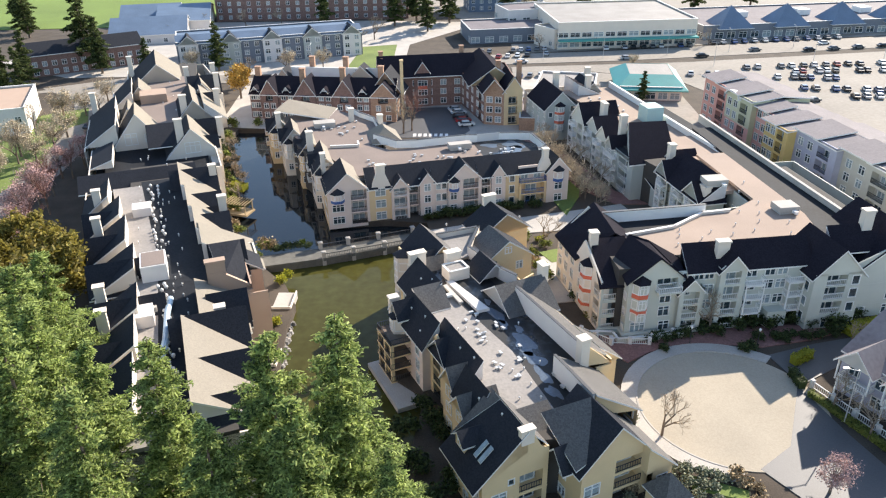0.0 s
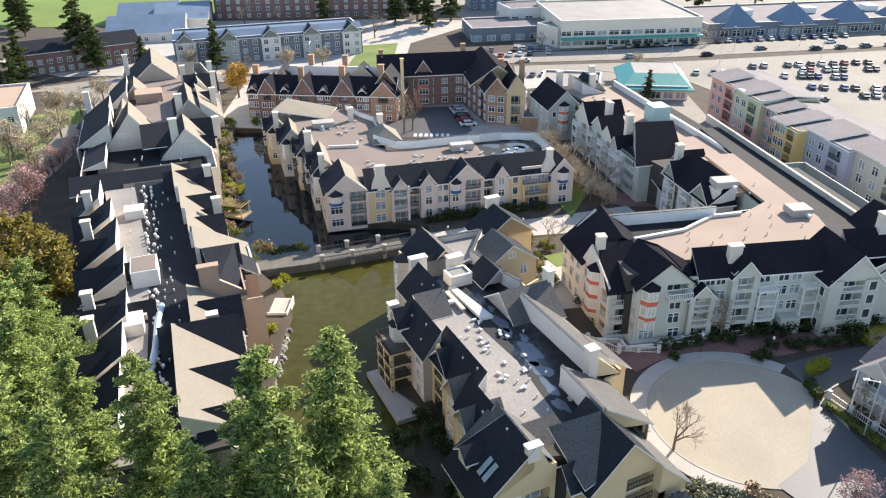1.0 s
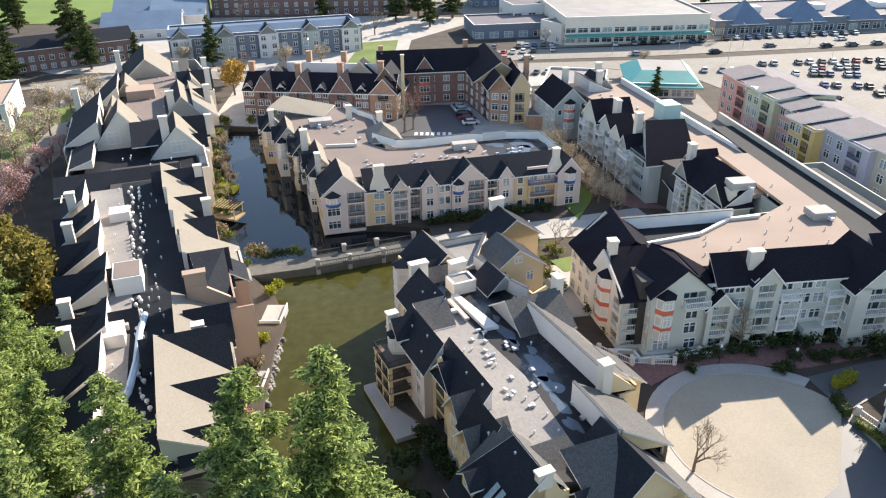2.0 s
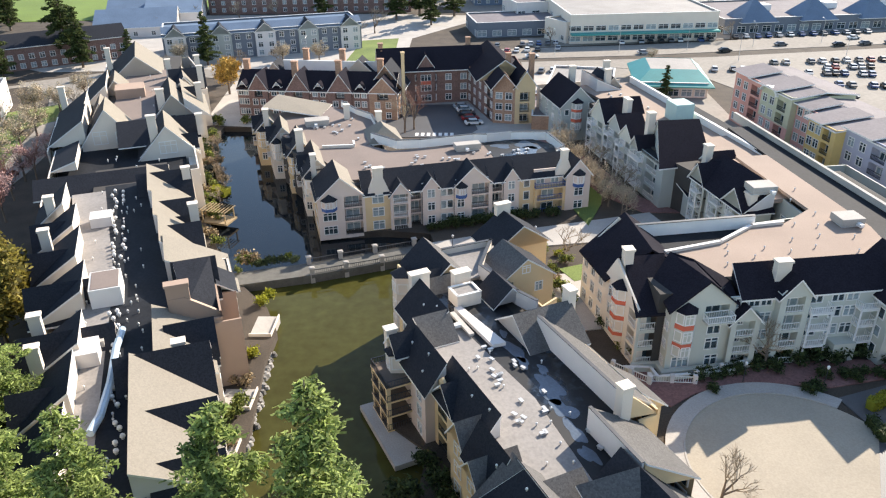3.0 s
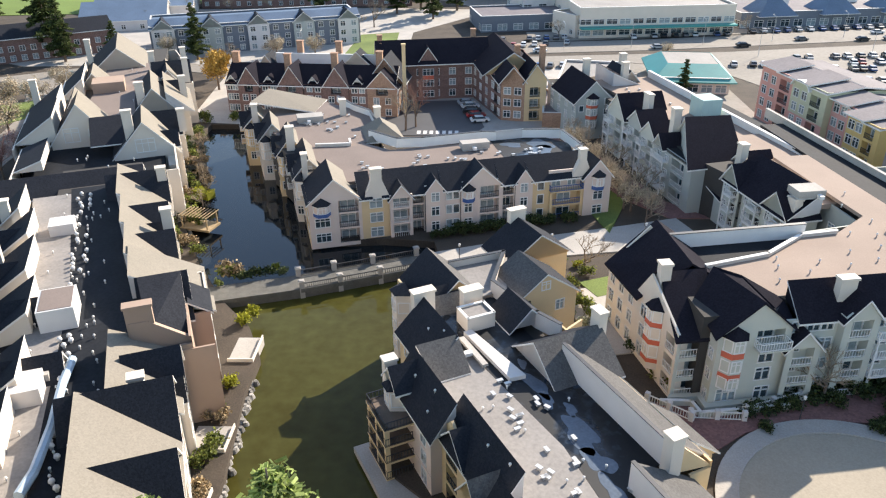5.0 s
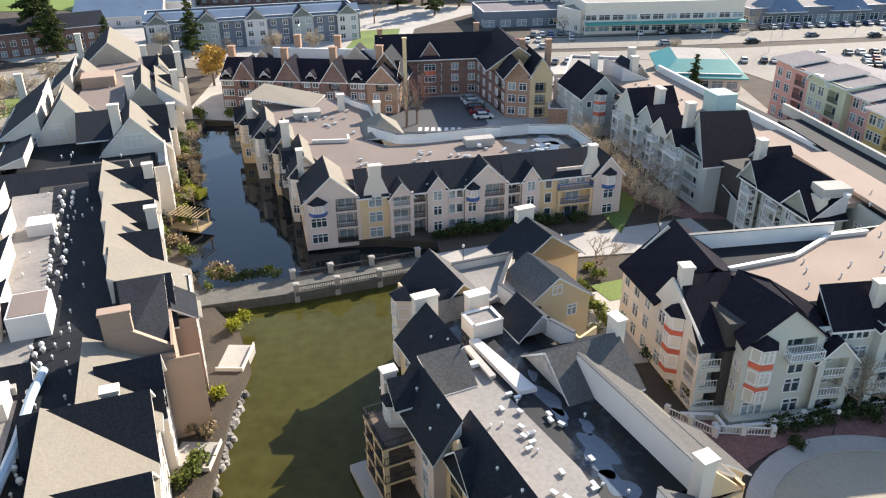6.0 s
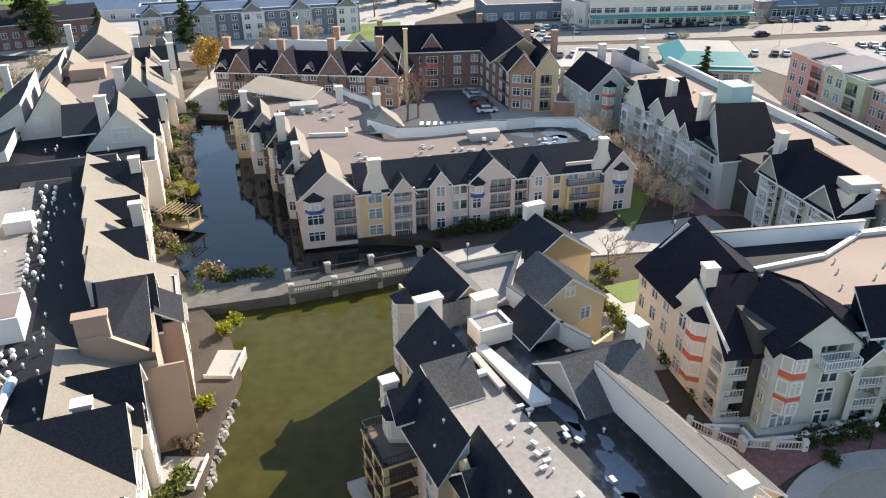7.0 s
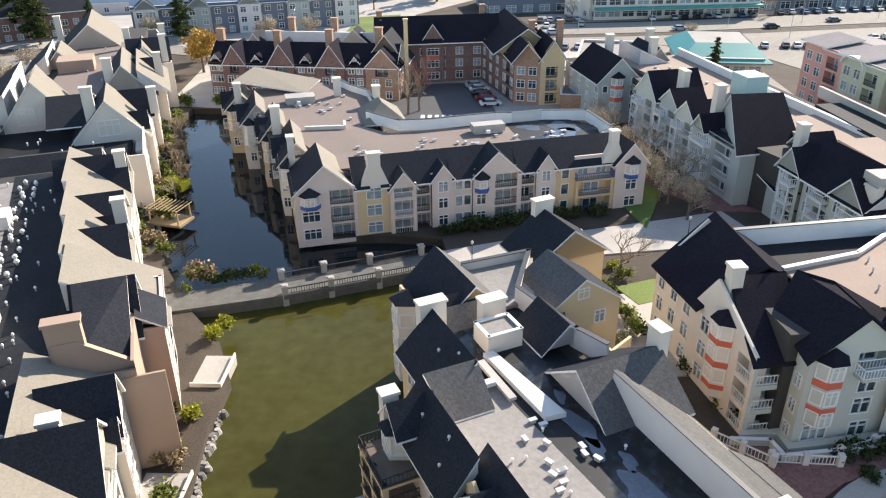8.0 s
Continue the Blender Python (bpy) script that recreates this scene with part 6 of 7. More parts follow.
for k in range(4):
    balcony(lav, (0, 0), (1, 0), 1 + k * 6.4, 5 + k * 6.4, 4.2, 2.0, TRIM, posts=3.2)
    gable(lav, 3 + k * 6.4, -2.2, 5, 2.4, 7.4, 9.8, ROOFGREYFAR, TRIM)
    for x in (0.8, 5.2):
        part("porch_post", Geo().box(x + k * 6.4 - 0.09, x + k * 6.4 + 0.09, -2.1, -1.92, 4.2, 7.4), TRIM, lav)

# ---------------------------------------------------------------- causeway with piers and rails
# deck colour darkened: the shade lying on the causeway is painted in
RAILSTONE = mat("shade_dark_stone", (0.12, 0.115, 0.10), 0.95, 0.3, 0.8, 8, 0.2)
CW = [(-44, 112.4), (-34.5, 115.4), (-24.0, 118.6), (-18.9, 120.6), (-13.4, 122.8), (-7.2, 125.4), (-3, 126.6)]


def strip(pts, w0, w1):
    """The outline of a strip beside a polyline, from w0 to w1 to its left."""
    a, b = [], []
    for k, p in enumerate(pts):
        q0, q1 = Vector(pts[max(0, k - 1)]), Vector(pts[min(len(pts) - 1, k + 1)])
        d = (q1 - q0).normalized()
        n = Vector((-d.y, d.x))
        a.append(tuple(Vector(p) + n * w0))
        b.append(tuple(Vector(p) + n * w1))
    return a, b


a, b = strip(CW, -0.2, 4.2)
g = Geo()
for k in range(len(CW) - 1):
    g.prism([a[k], a[k + 1], b[k + 1], b[k]], -1.0 if k > 0 else 0.5, 1.30)
    g.prism([strip(CW, -0.35, 0.1)[0][k], strip(CW, -0.35, 0.1)[0][k + 1], strip(CW, -0.35, 0.1)[1][k + 1], strip(CW, -0.35, 0.1)[1][k]], 0.9, 1.5)
solid("bridge_deck", g, RAILSTONE, "low curved concrete causeway between pond and canal", "bridge", "structure")


def pier(x, y, rot):
    th = thing("bridge_pier", "square pale concrete pier with a cap on the causeway", "pillar", pose(x, y, 0, 0, 0, rot), "piers of the causeway")
    part("shaft", Geo().box(-0.34, 0.34, -0.34, 0.34, -0.5, 2.5), CONCRETE, th)
    part("cap", Geo().box(-0.44, 0.44, -0.44, 0.44, 2.504, 2.66).box(-0.3, 0.3, -0.3, 0.3, 2.66, 2.76), CONCRETE, th)
    return th


p0 = pier(0, 0, 0)
spots = []
for side in (0.0, 4.0):
    line = strip(CW, side, side)[0]
    spots.append([line[2], line[3], line[4], line[5]])
first = True
for rowp in spots:
    for x, y in rowp:
        if first:
            p0.matrix_world = pose(x, y, 0, 0, 0, 20)
            first = False
        else:
            copy_thing(p0, pose(x, y, 0, 0, 0, 20))
for rowp in spots:
    for p, q in zip(rowp, rowp[1:]):
        d = Vector(q) - Vector(p)
        L = d.length
        th = thing("bridge_railing", "dark iron railing panel between the piers", "railing", pose(p[0], p[1], 0, 0, 0, math.degrees(math.atan2(d.y, d.x))), "railings of the causeway")
        part("top_rail", Geo().box(0.4, L - 0.4, -0.07, 0.07, 2.12, 2.22), DARKTRIM, th)
        part("bottom_rail", Geo().box(0.4, L - 0.4, -0.07, 0.07, 1.4, 1.5), DARKTRIM, th)
        n = int(L / 0.35)
        for k in range(1, n):
            x = 0.45 + (L - 0.9) * k / n
            part("baluster", Geo().box(x - 0.03, x + 0.03, -0.03, 0.03, 1.5, 2.12), DARKTRIM, th)

# ---------------------------------------------------------------- trees and planting


def leaf_cloud(rng, centres, size, n, flat=0.5, tier=1.0, slim=1.0):
    """Small tilted leaf quads scattered round centres (x, y, z, radius); tier flattens the scatter, slim the leaves."""
    c = np.array(centres)
    k = rng.integers(0, len(c), n)
    p = c[k, :3] + rng.normal(size=(n, 3)) * c[k, 3:4] * 0.5 * (1, 1, tier)
    u = rng.normal(size=(n, 3)) * (1, 1, flat)
    u /= np.linalg.norm(u, axis=1)[:, None]
    w = np.cross(u, rng.normal(size=(n, 3)) * (tier, tier, 1))
    w /= np.linalg.norm(w, axis=1)[:, None]
    s = size * rng.uniform(0.6, 1.3, (n, 1))
    w = w * slim
    v = np.stack([p - u * s - w * s * 0.5, p + u * s - w * s * 0.35, p + u * s * 0.9 + w * s * 0.5, p - u * s * 0.8 + w * s * 0.45], 1).reshape(-1, 3)
    f = np.arange(4 * n).reshape(-1, 4)
    return v, f


def cloud_mesh(name, v, f, m):
    me = bpy.data.meshes.new(name)
    me.from_pydata(v.tolist(), [], f.tolist())
    me.materials.append(m)
    me.update()
    return me


def conifer(seed, h, r, n, m, label, cat="tree", bare=0.12, size=0.25):
    """A trunk, drooping boughs in whorls, and needle sprays along them."""
    rng = np.random.default_rng(seed)
    th = thing("conifer_tree", label, cat, group="conifers")
    tr = Geo()
    for k in range(4):
        tr.taper(0, 0, h * k / 4, h * (k + 1) / 4, 0.45 * (1 - k / 4) + 0.05, 0.45 * (1 - (k + 1) / 4) + 0.04, 7)
    cen = []
    z = h * bare
    while z < h * 0.985:
        q = 1 - z / h
        L0 = r * (q ** 0.62) * (0.75 + 0.5 * rng.random())
        for j in range(int(4 + 3 * q)):
            ang = rng.uniform(0, 2 * math.pi)
            L = L0 * rng.choice((0.55, 0.8, 1.0, 1.25))
            droop = rng.uniform(0.10, 0.34)
            if L > 1.0:
                tr.beam((0, 0, z + 0.3), (math.cos(ang) * L, math.sin(ang) * L, z + 0.3 - droop * L * 0.7), 0.07, 0.02, 3)
            steps = max(2, int(L / 0.5))
            for s in range(1, steps + 1):
                t = s / steps
                # a fan of side sprays, widest two thirds of the way out
                wide = 0.30 * L * math.sin(math.pi * min(1.0, 0.15 + 0.75 * t))
                for side in (-1, 0, 1):
                    o = side * wide * rng.uniform(0.5, 1.0)
                    x = math.cos(ang) * L * t - math.sin(ang) * o
                    y = math.sin(ang) * L * t + math.cos(ang) * o
                    cen.append((x, y, z + 0.35 - droop * L * t * t - 0.12 * abs(o) + rng.normal(0, 0.08), 0.34 + 0.22 * t))
        z += 0.75 + 0.6 * q
    part("trunk", tr, BARK, th)
    v, f = leaf_cloud(rng, cen, size, n, 0.45, 0.5, 0.6)
    part("crown", cloud_mesh("crown", v, f, m), m, th, kind="stuff")
    return th


def bare_tree(seed, h, spread, m, label, levels=5, r0=0.22, cat="tree"):
    """A leafless tree: a trunk that forks into ever thinner twigs."""
    rng = random.Random(seed)
    th = thing("bare_tree", label, cat, group="bare trees")
    trunk, twigs = Geo(), Geo()

    def grow(p, d, L, r, lv):
        q = p + d * L
        (trunk if lv >= levels - 1 else twigs).beam(p, q, r, r * 0.66, 5 if lv >= levels - 1 else 3)
        if lv == 0:
            return
        for k in range(3 if lv > 1 else 4):
            nd = (d + Vector((rng.gauss(0, spread), rng.gauss(0, spread), rng.gauss(0.12, spread * 0.5)))).normalized()
            grow(p + d * L * (0.55 + 0.45 * (k + 1) / 4), nd, L * rng.uniform(0.62, 0.86), max(r * 0.6, 0.014), lv - 1)

    grow(Vector((0, 0, -0.2)), Vector((rng.gauss(0, 0.05), rng.gauss(0, 0.05), 1)).normalized(), h * 0.34, r0, levels)
    part("trunk", trunk, BARK, th)
    part("twig_crown", twigs, m, th, kind="stuff")
    return th


def bush(seed, r, h, m, label, n=420, size=0.16, cat="shrub", name="shrub", lumps=9):
    rng = np.random.default_rng(seed)
    th = thing(name, label, cat, group="shrubs")
    st = Geo()
    cen = []
    for k in range(lumps):
        a, q = rng.uniform(0, 2 * math.pi), math.sqrt(rng.random()) * 0.75
        c = (math.cos(a) * r * q, math.sin(a) * r * q, h * (0.35 + 0.45 * rng.random() * (1 - 0.4 * q)))
        cen.append((*c, 0.34 * min(r, h) + 0.12 * rng.random() * r))
        st.beam((0, 0, 0), c, 0.05, 0.02, 3)
    part("stems", st, BARK, th)
    v, f = leaf_cloud(rng, cen, size, n, 0.7)
    v[:, 2] = np.maximum(v[:, 2], 0.03)
    part("foliage", cloud_mesh("foliage", v, f, m), m, th, kind="stuff")
    return th


def leafy_tree(seed, h, r, m, label, n=2600, size=0.26):
    rng = np.random.default_rng(seed)
    th = thing("broadleaf_tree", label, "tree", group="leafy trees")
    g = Geo()
    g.taper(0, 0, -0.2, h * 0.4, 0.28, 0.18, 7)
    cen = []
    for k in range(42):
        d = rng.normal(size=3)
        d /= np.linalg.norm(d)
        q = 0.45 + 0.5 * rng.random()
        c = (d[0] * r * q, d[1] * r * q, h * 0.62 + d[2] * h * 0.33 * q)
        cen.append((*c, 0.16 * r + 0.3))
        g.beam((0, 0, h * 0.35), c, 0.08, 0.02, 3)
    part("trunk", g, BARK, th)
    v, f = leaf_cloud(rng, cen, size, n, 0.8)
    part("crown", cloud_mesh("crown", v, f, m), m, th, kind="stuff")
    return th


def spread(proto, spots, seed=1, s0=0.85, s1=1.15):
    """Places the first of a kind and its copies: (x, y[, size])."""
    rng = random.Random(seed)
    for k, s in enumerate(spots):
        x, y = s[:2]
        sc = s[2] if len(s) > 2 else rng.uniform(s0, s1)
        z = s[3] if len(s) > 3 else 1.2
        m = pose(x, y, z, 0, 0, rng.uniform(0, 360)) @ Matrix.Diagonal((sc, sc, sc * rng.uniform(0.94, 1.06), 1))
        if k == 0:
            proto.matrix_world = m
        else:
            c = copy_thing(proto, m)
            c.matrix_world = m


A1 = conifer(1, 30, 6.0, 34000, CONIFER, "tall sunlit green conifer with drooping boughs", size=0.24)
A2 = conifer(2, 28, 6.4, 34000, CONIFER, "tall sunlit green conifer with a broad crown", size=0.24)
A3 = conifer(3, 26, 5.8, 30000, CONIFER, "dense green conifer beside the terrace", size=0.24)
spread(A1, [(-9.6, 51.8, 1.0), (-26.6, 53.0, 0.88), (-46, 66.5, 0.95), (-39, 52, 0.95), (-52, 58, 1.0), (-30.5, 46, 0.9)], 3)
spread(A2, [(-15.4, 51.0, 1.06), (-35, 57.5, 0.86), (-55, 71, 0.95), (-45, 47, 1.0), (-20, 46.0, 0.86)], 4)
spread(A3, [(-48, 74.5, 0.9), (-42, 61.0, 0.92), (-60, 64, 1.0), (-12.5, 45.5, 1.0), (-62, 80, 1.0), (-5.0, 47, 0.8)], 5)
B1 = conifer(11, 22, 4.6, 6000, DARKCONIFER, "dark spired conifer in the far street", size=0.5)
spread(B1, [(-131, 262, 1.25), (-124, 256, 0.9), (-141, 240, 0.8), (-146, 233, 0.85), (-136, 226, 0.7), (-84, 259, 0.75), (-106, 252, 0.6), (-29, 338, 1.0), (-20, 350, 1.2), (-14, 326, 0.9), (-5, 345, 1.1), (-190, 330, 1.0), (-198, 345, 1.2), (-182, 318, 1.0),
            (20, 345, 0.9), (30, 360, 1.0), (-60, 340, 0.9), (-25, 375, 1.1), (-10, 390, 1.2), (54.4, 219, 0.42), (110, 370, 1.2), (140, 380, 1.1), (60, 380, 1.1)], 6)
LT = leafy_tree(21, 15, 5.2, LEAFOLIVE, "olive-gold tree beside the terrace wall", 7000, 0.3)
spread(LT, [(-60, 96, 1.15), (-66, 106, 0.95), (-69, 94, 1.1), (-74, 112, 0.9), (-72, 84, 1.1)], 7)
WT = leafy_tree(22, 8, 3.2, mat("golden_willow_twigs", (0.42, 0.26, 0.05), 0.9, 0.25, 0.6, 4, 0.0, island=0.5), "golden leafless willow at the canal head", 2600, 0.2)
spread(WT, [(-67, 224, 1.3), (-70, 236, 1.0)], 8)
T1 = bare_tree(31, 9, 0.42, TWIGPINK, "russet leafless tree in the street", 5)
spread(T1, [(-84, 138, 1.1), (-81, 126, 1.1), (-90, 172, 1.0), (-88.5, 158, 1.0), (-88, 148, 1.1), (-86, 181, 0.9), (-12.5, 192, 1.3), (-78, 118, 1.0), (-84, 192, 0.9)], 9)
T2 = bare_tree(32, 8, 0.5, TWIG, "pale leafless tree with fine twigs", 5)
spread(T2, [(29, 150, 1.1), (25, 160, 1.2), (22, 168, 1.2), (20, 177, 1.1), (16.3, 124.5, 0.95), (38.4, 95.2, 1.05), (26, 147, 1.1), (24, 153, 1.1), (22.5, 160, 1.1), (28.3, 140, 0.9), (25.8, 71.6, 0.95), (-106, 167, 1.2), (-113, 189, 1.3), (-115, 204, 1.2), (-104, 208, 1.0), (-14.6, 189.5, 1.4), (-94, 232, 1.0), (-90, 242, 1.1),
             (-40, 300, 1.2), (-35, 310, 1.4), (-60, 258, 1.0), (-72, 255, 1.0), (52, 82, 0.8), (49, 77, 0.8), (51, 71.5, 0.8), (57, 90, 0.8), (50, 292, 1.0), (68, 295, 1.0), (96, 296, 1.0), (30, 288, 1.0), (-110, 330, 1.2), (-95, 338, 1.2), (-80, 342, 1.2), (-120, 312, 1.0), (-48, 152, 0.6), (-51, 158, 0.62), (-53, 166, 0.6), (-56, 176, 0.6), (-47, 147, 0.55)], 10)
HT = leafy_tree(23, 8.5, 3.6, TWIGHAZE, "leafless street tree with a haze of pale twigs", 2600, 0.13)
spread(HT, [(-102, 168, 1.0), (-113.6, 206, 1.1), (-107, 206, 1.0), (-107, 220.8, 1.0), (-105, 156, 1.1), (-102.5, 178, 1.1), (-103.5, 187, 1.1), (-93.8, 260.7, 0.9), (-108, 172, 1.2), (-110, 162, 1.2), (-60, 262, 0.9), (-48, 262, 0.9), (24, 156, 0.8), (27, 146, 0.7), (26, 152, 0.8), (22, 164, 0.8), (30, 144, 0.65), (20, 173, 0.8), (30, 350, 1.2), (60, 262, 0.6)], 17)
PT = leafy_tree(24, 8.0, 3.4, TWIGROSE, "russet leafless street tree with fine twigs", 2600, 0.13)
spread(PT, [(-87.3, 134.6, 1.1), (-92.8, 149.8, 1.0), (-89.5, 166, 1.0), (-83, 124, 1.1), (42.4, 62.4, 0.72), (-88, 142, 1.2), (-91, 158, 1.0)], 18)
S1 = bush(41, 1.2, 1.5, LEAF, "rounded green garden shrub by the path")
spread(S1, [(-29.8, 95.3), (-28, 92.5), (-30.2, 98), (-46, 140), (-47.6, 143, 1.3), (-49.5, 148, 1.3), (-50.4, 154, 1.2), (-42.2, 129.5), (-36, 119.5), (-35.4, 122, 1.2), (14.7, 114, 1.3), (15.8, 111.4, 1.2), (16.4, 123.5), (14.0, 120), (12.6, 127), (-58, 172, 1.2), (-60, 185, 1.3), (-62, 196, 1.6), (-55, 197, 1.4), (30.5, 98, 0.9), (22, 98.6, 1.1), (20.6, 99.6), (-26.6, 86), (-27.2, 84.2)], 11, 0.7, 1.3)
S2 = bush(42, 1.4, 1.5, LEAFDARK, "dark evergreen shrub against the wall", 520)
spread(S2, [(29.4, 92.6, 0.9), (31, 93.2, 0.9), (32.6, 93.4, 0.9), (34.2, 93.6, 0.9), (37.1, 95.4), (39.2, 94.6), (42.4, 96.2, 1.3), (45.3, 97.1, 1.4), (47.4, 96.6, 1.3), (49, 97.4, 1.5), (51.9, 97.8, 1.4), (53.8, 97.1, 1.3), (58.6, 96.6, 1.5), (62.2, 99.6, 1.1), (30.4, 90.2, 0.7), (41.9, 90.2, 0.8), (43.4, 91, 0.8), (48.7, 92.9, 0.8), (52.1, 93.4, 0.8), (54.4, 93.8, 0.8), (56.7, 94.5, 0.8), (36, 97), (38.6, 97.4), (41, 97.6), (43.6, 98), (46, 98.2), (48.6, 98.4), (51.5, 98.6), (54, 98.2), (34.6, 94.6, 0.8), (45, 93.2, 0.8), (47.6, 93.4, 0.8), (50, 93.8, 0.8), (56.6, 96.4, 1.7), (60, 99, 1.2), (-4, 136.0), (-2, 136.8), (0, 137.4), (2, 138), (4.2, 138.6), (6.4, 139.2), (8.6, 139.8), (-6, 135.6, 0.8), (10.6, 140.6), (13, 141.4), (16, 141.6), (-33, 121.5, 0.9), (-31.4, 122.2, 0.9), (-29.6, 122.8, 0.8), (-27.6, 123.0, 0.7),
             (-1.5, 71.5, 1.1), (-2.5, 74, 1.2), (0.4, 69, 1.1), (1.4, 66.6, 1.1), (3.4, 60, 1.2), (5.4, 57.4, 1.2), (8.8, 54.6, 1.2), (12, 53, 1.2), (-4, 77, 1.1), (0, 63, 1.3), (15, 52, 1.1), (-6.0, 72, 1.4), (-4.4, 66, 1.5), (-2.6, 60, 1.5), (1, 56, 1.5), (4, 52, 1.5), (45.6, 99.2, 1.2), (39.4, 99.2), (20, 104.5, 1.1), (21.4, 107, 1.2), (19.8, 110, 1.0)], 12, 0.8, 1.25)
S3 = bush(43, 1.0, 1.2, LEAFYELLOW, "bright yellow-green flowering shrub")
spread(S3, [(-29.6, 110, 1.2), (-29.2, 111.6), (-28.8, 124.4, 0.9), (-27.6, 96.8, 1.1), (15.4, 126.2), (-20.5, 136.0, 0.4)], 13)
S4 = bush(44, 1.3, 1.2, LEAFTAN, "dry tan shrub with bare twigs", 520)
spread(S4, [(-28.6, 93.6), (-28, 90.6), (-35, 123.0, 1.6), (-44, 133), (-48, 141.6), (21, 63.6, 1.1), (19.4, 62.4, 1.2), (23.2, 63.2, 1.0), (33, 64.2, 1.1), (34.4, 63.2), (32, 97.2), (29, 98.4), (-52, 163), (-54, 169), (-50, 158), (-62, 182), (34, 60), (-26.4, 80), (-27.4, 78.4), (13.4, 116.6), (24.6, 99.6, 1.2), (26.4, 100.6, 1.1)], 14, 0.8, 1.3)
S5 = bush(45, 0.95, 1.1, mat("grey_green_clipped_leaves", (0.20, 0.21, 0.13), 0.85, 0.3, 0.6, 4, 0.0, island=0.5), "pale grey-green rounded shrub", 520, 0.12)
spread(S5, [(24.6, 66.6), (25.8, 65.8), (27.2, 65.2), (28.6, 64.9), (30, 64.6), (25.2, 64.4), (26.6, 63.6), (28.2, 63.2), (29.6, 63.0), (31, 63.8), (23.4, 65.0), (24.4, 63.0), (22.2, 61.6), (25.6, 61.8), (27.4, 61.4), (29.6, 61.2), (20.0, 60.8), (22.6, 74.6, 0.9), (22.2, 76.0, 0.9), (12.6, 112.4), (13.8, 109.8)], 15, 0.75, 1.15)


def hedge(name, p, q, w, h, m, label, seed):
    rng = np.random.default_rng(seed)
    p, q = np.array(p, float), np.array(q, float)
    L = np.linalg.norm(q - p)
    d = (q - p) / L
    n = np.array((-d[1], d[0]))
    k = int(L * (w + 2 * h) * 42)
    s, t, z = rng.random(k) * L, (rng.random(k) - 0.5) * w, rng.random(k) * h
    face = rng.integers(0, 3, k)
    t[face == 0], t[face == 1], z[face == 2] = -w / 2, w / 2, h
    c = np.column_stack([p[0] + d[0] * s + n[0] * t, p[1] + d[1] * s + n[1] * t, 1.25 + z, np.full(k, 0.12)])
    v, f = leaf_cloud(rng, c, 0.11, k, 1.0)
    th = thing(name, label, "hedge")
    part("foliage", cloud_mesh("foliage", v, f, m), m, th, kind="stuff")
    g = Geo()
    a = [tuple(p + n * (w / 2 - .12)), tuple(p - n * (w / 2 - .12)), tuple(q - n * (w / 2 - .12)), tuple(q + n * (w / 2 - .12))]
    g.prism(a, 1.2, 1.2 + h - 0.1)
    part("inner_growth", g, m, th)


rq = random.Random(88)
for proto in (S1, S4, S4, S2):
    for k in range(13):
        t = (k + rq.random()) / 13
        sc = rq.uniform(0.7, 1.5)
        m = pose(-43.5 - 17.0 * t + rq.uniform(-3.2, 0.4) - 1.2, 127 + 62 * t + rq.uniform(-1, 1), 1.2, 0, 0, rq.uniform(0, 360)) @ Matrix.Diagonal((sc, sc, sc, 1))
        copy_thing(proto, m).matrix_world = m
hedge("hedge", (58.6, 95.6), (66, 98.0), 1.0, 1.2, LEAFYELLOW, "clipped yellow-green hedge round a lawn", 1)
hedge("hedge", (58.6, 95.6), (60.6, 91.2), 1.0, 1.2, LEAFYELLOW, "clipped yellow-green hedge round a lawn", 2)
hedge("hedge", (47.6, 86.8), (50.8, 88.6), 1.2, 1.5, LEAFYELLOW, "clipped golden hedge by the street", 3)
hedge("hedge", (46.6, 84.6), (46.8, 81.2), 1.1, 1.3, LEAFDARK, "clipped dark green hedge", 4)
hedge("hedge", (47.2, 80.0), (53.4, 67.0), 0.9, 0.9, LEAF, "long low clipped hedge along the street", 5)
hedge("hedge", (-46.6, 150.6), (-50.4, 152.4), 2.2, 1.4, LEAFYELLOW, "clipped bright green hedge by the canal", 6)
hedge("hedge", (20.4, 89.4), (22.6, 86.4), 0.8, 1.0, LEAFYELLOW, "clipped green hedge by the ramp", 7)

# stones along the bank
g = Geo()
rs = random.Random(5)
for k in range(150):
    t = rs.random()
    x, y = (-26.0 + (t - 0.5) * 2.4 + rs.gauss(0, 0.3), 80 + 19 * t) if k < 110 else (-47 - 9 * t + rs.gauss(0, 0.4), 138 + 24 * t)
    if k < 110:
        x = -24.9 + 0.1 * (80 - y) * 0.7 + rs.gauss(0, 0.25)
    r = rs.uniform(0.16, 0.46)
    g.taper(x + 0.2, y, -0.3, 0.15 + r * 0.9, r * 1.2, r * 0.55, 7)
solid("bank_stones", g, STONE, "pale boulders heaped along the pond bank", "stones", "stuff")

# garden walls, terraces and fences
for x0, x1, y0, y1 in ((-29.4, -25.4, 85.6, 89.6), (-28.4, -25.0, 76.0, 80.4), (-29.6, -26.5, 101.2, 106.4)):
    th = thing("terrace", "small concrete waterside terrace with low white walls", "terrace")
    part("paving", Geo().box(x0, x1, y0, y1, 0.2, 1.26), CONCRETE, th)
    part("parapet", Geo().box(x1 - 0.14, x1, y0, y1, 1.264, 1.7).box(x0, x1 - 0.15, y0, y0 + 0.14, 1.264, 1.7), CREAM, th)
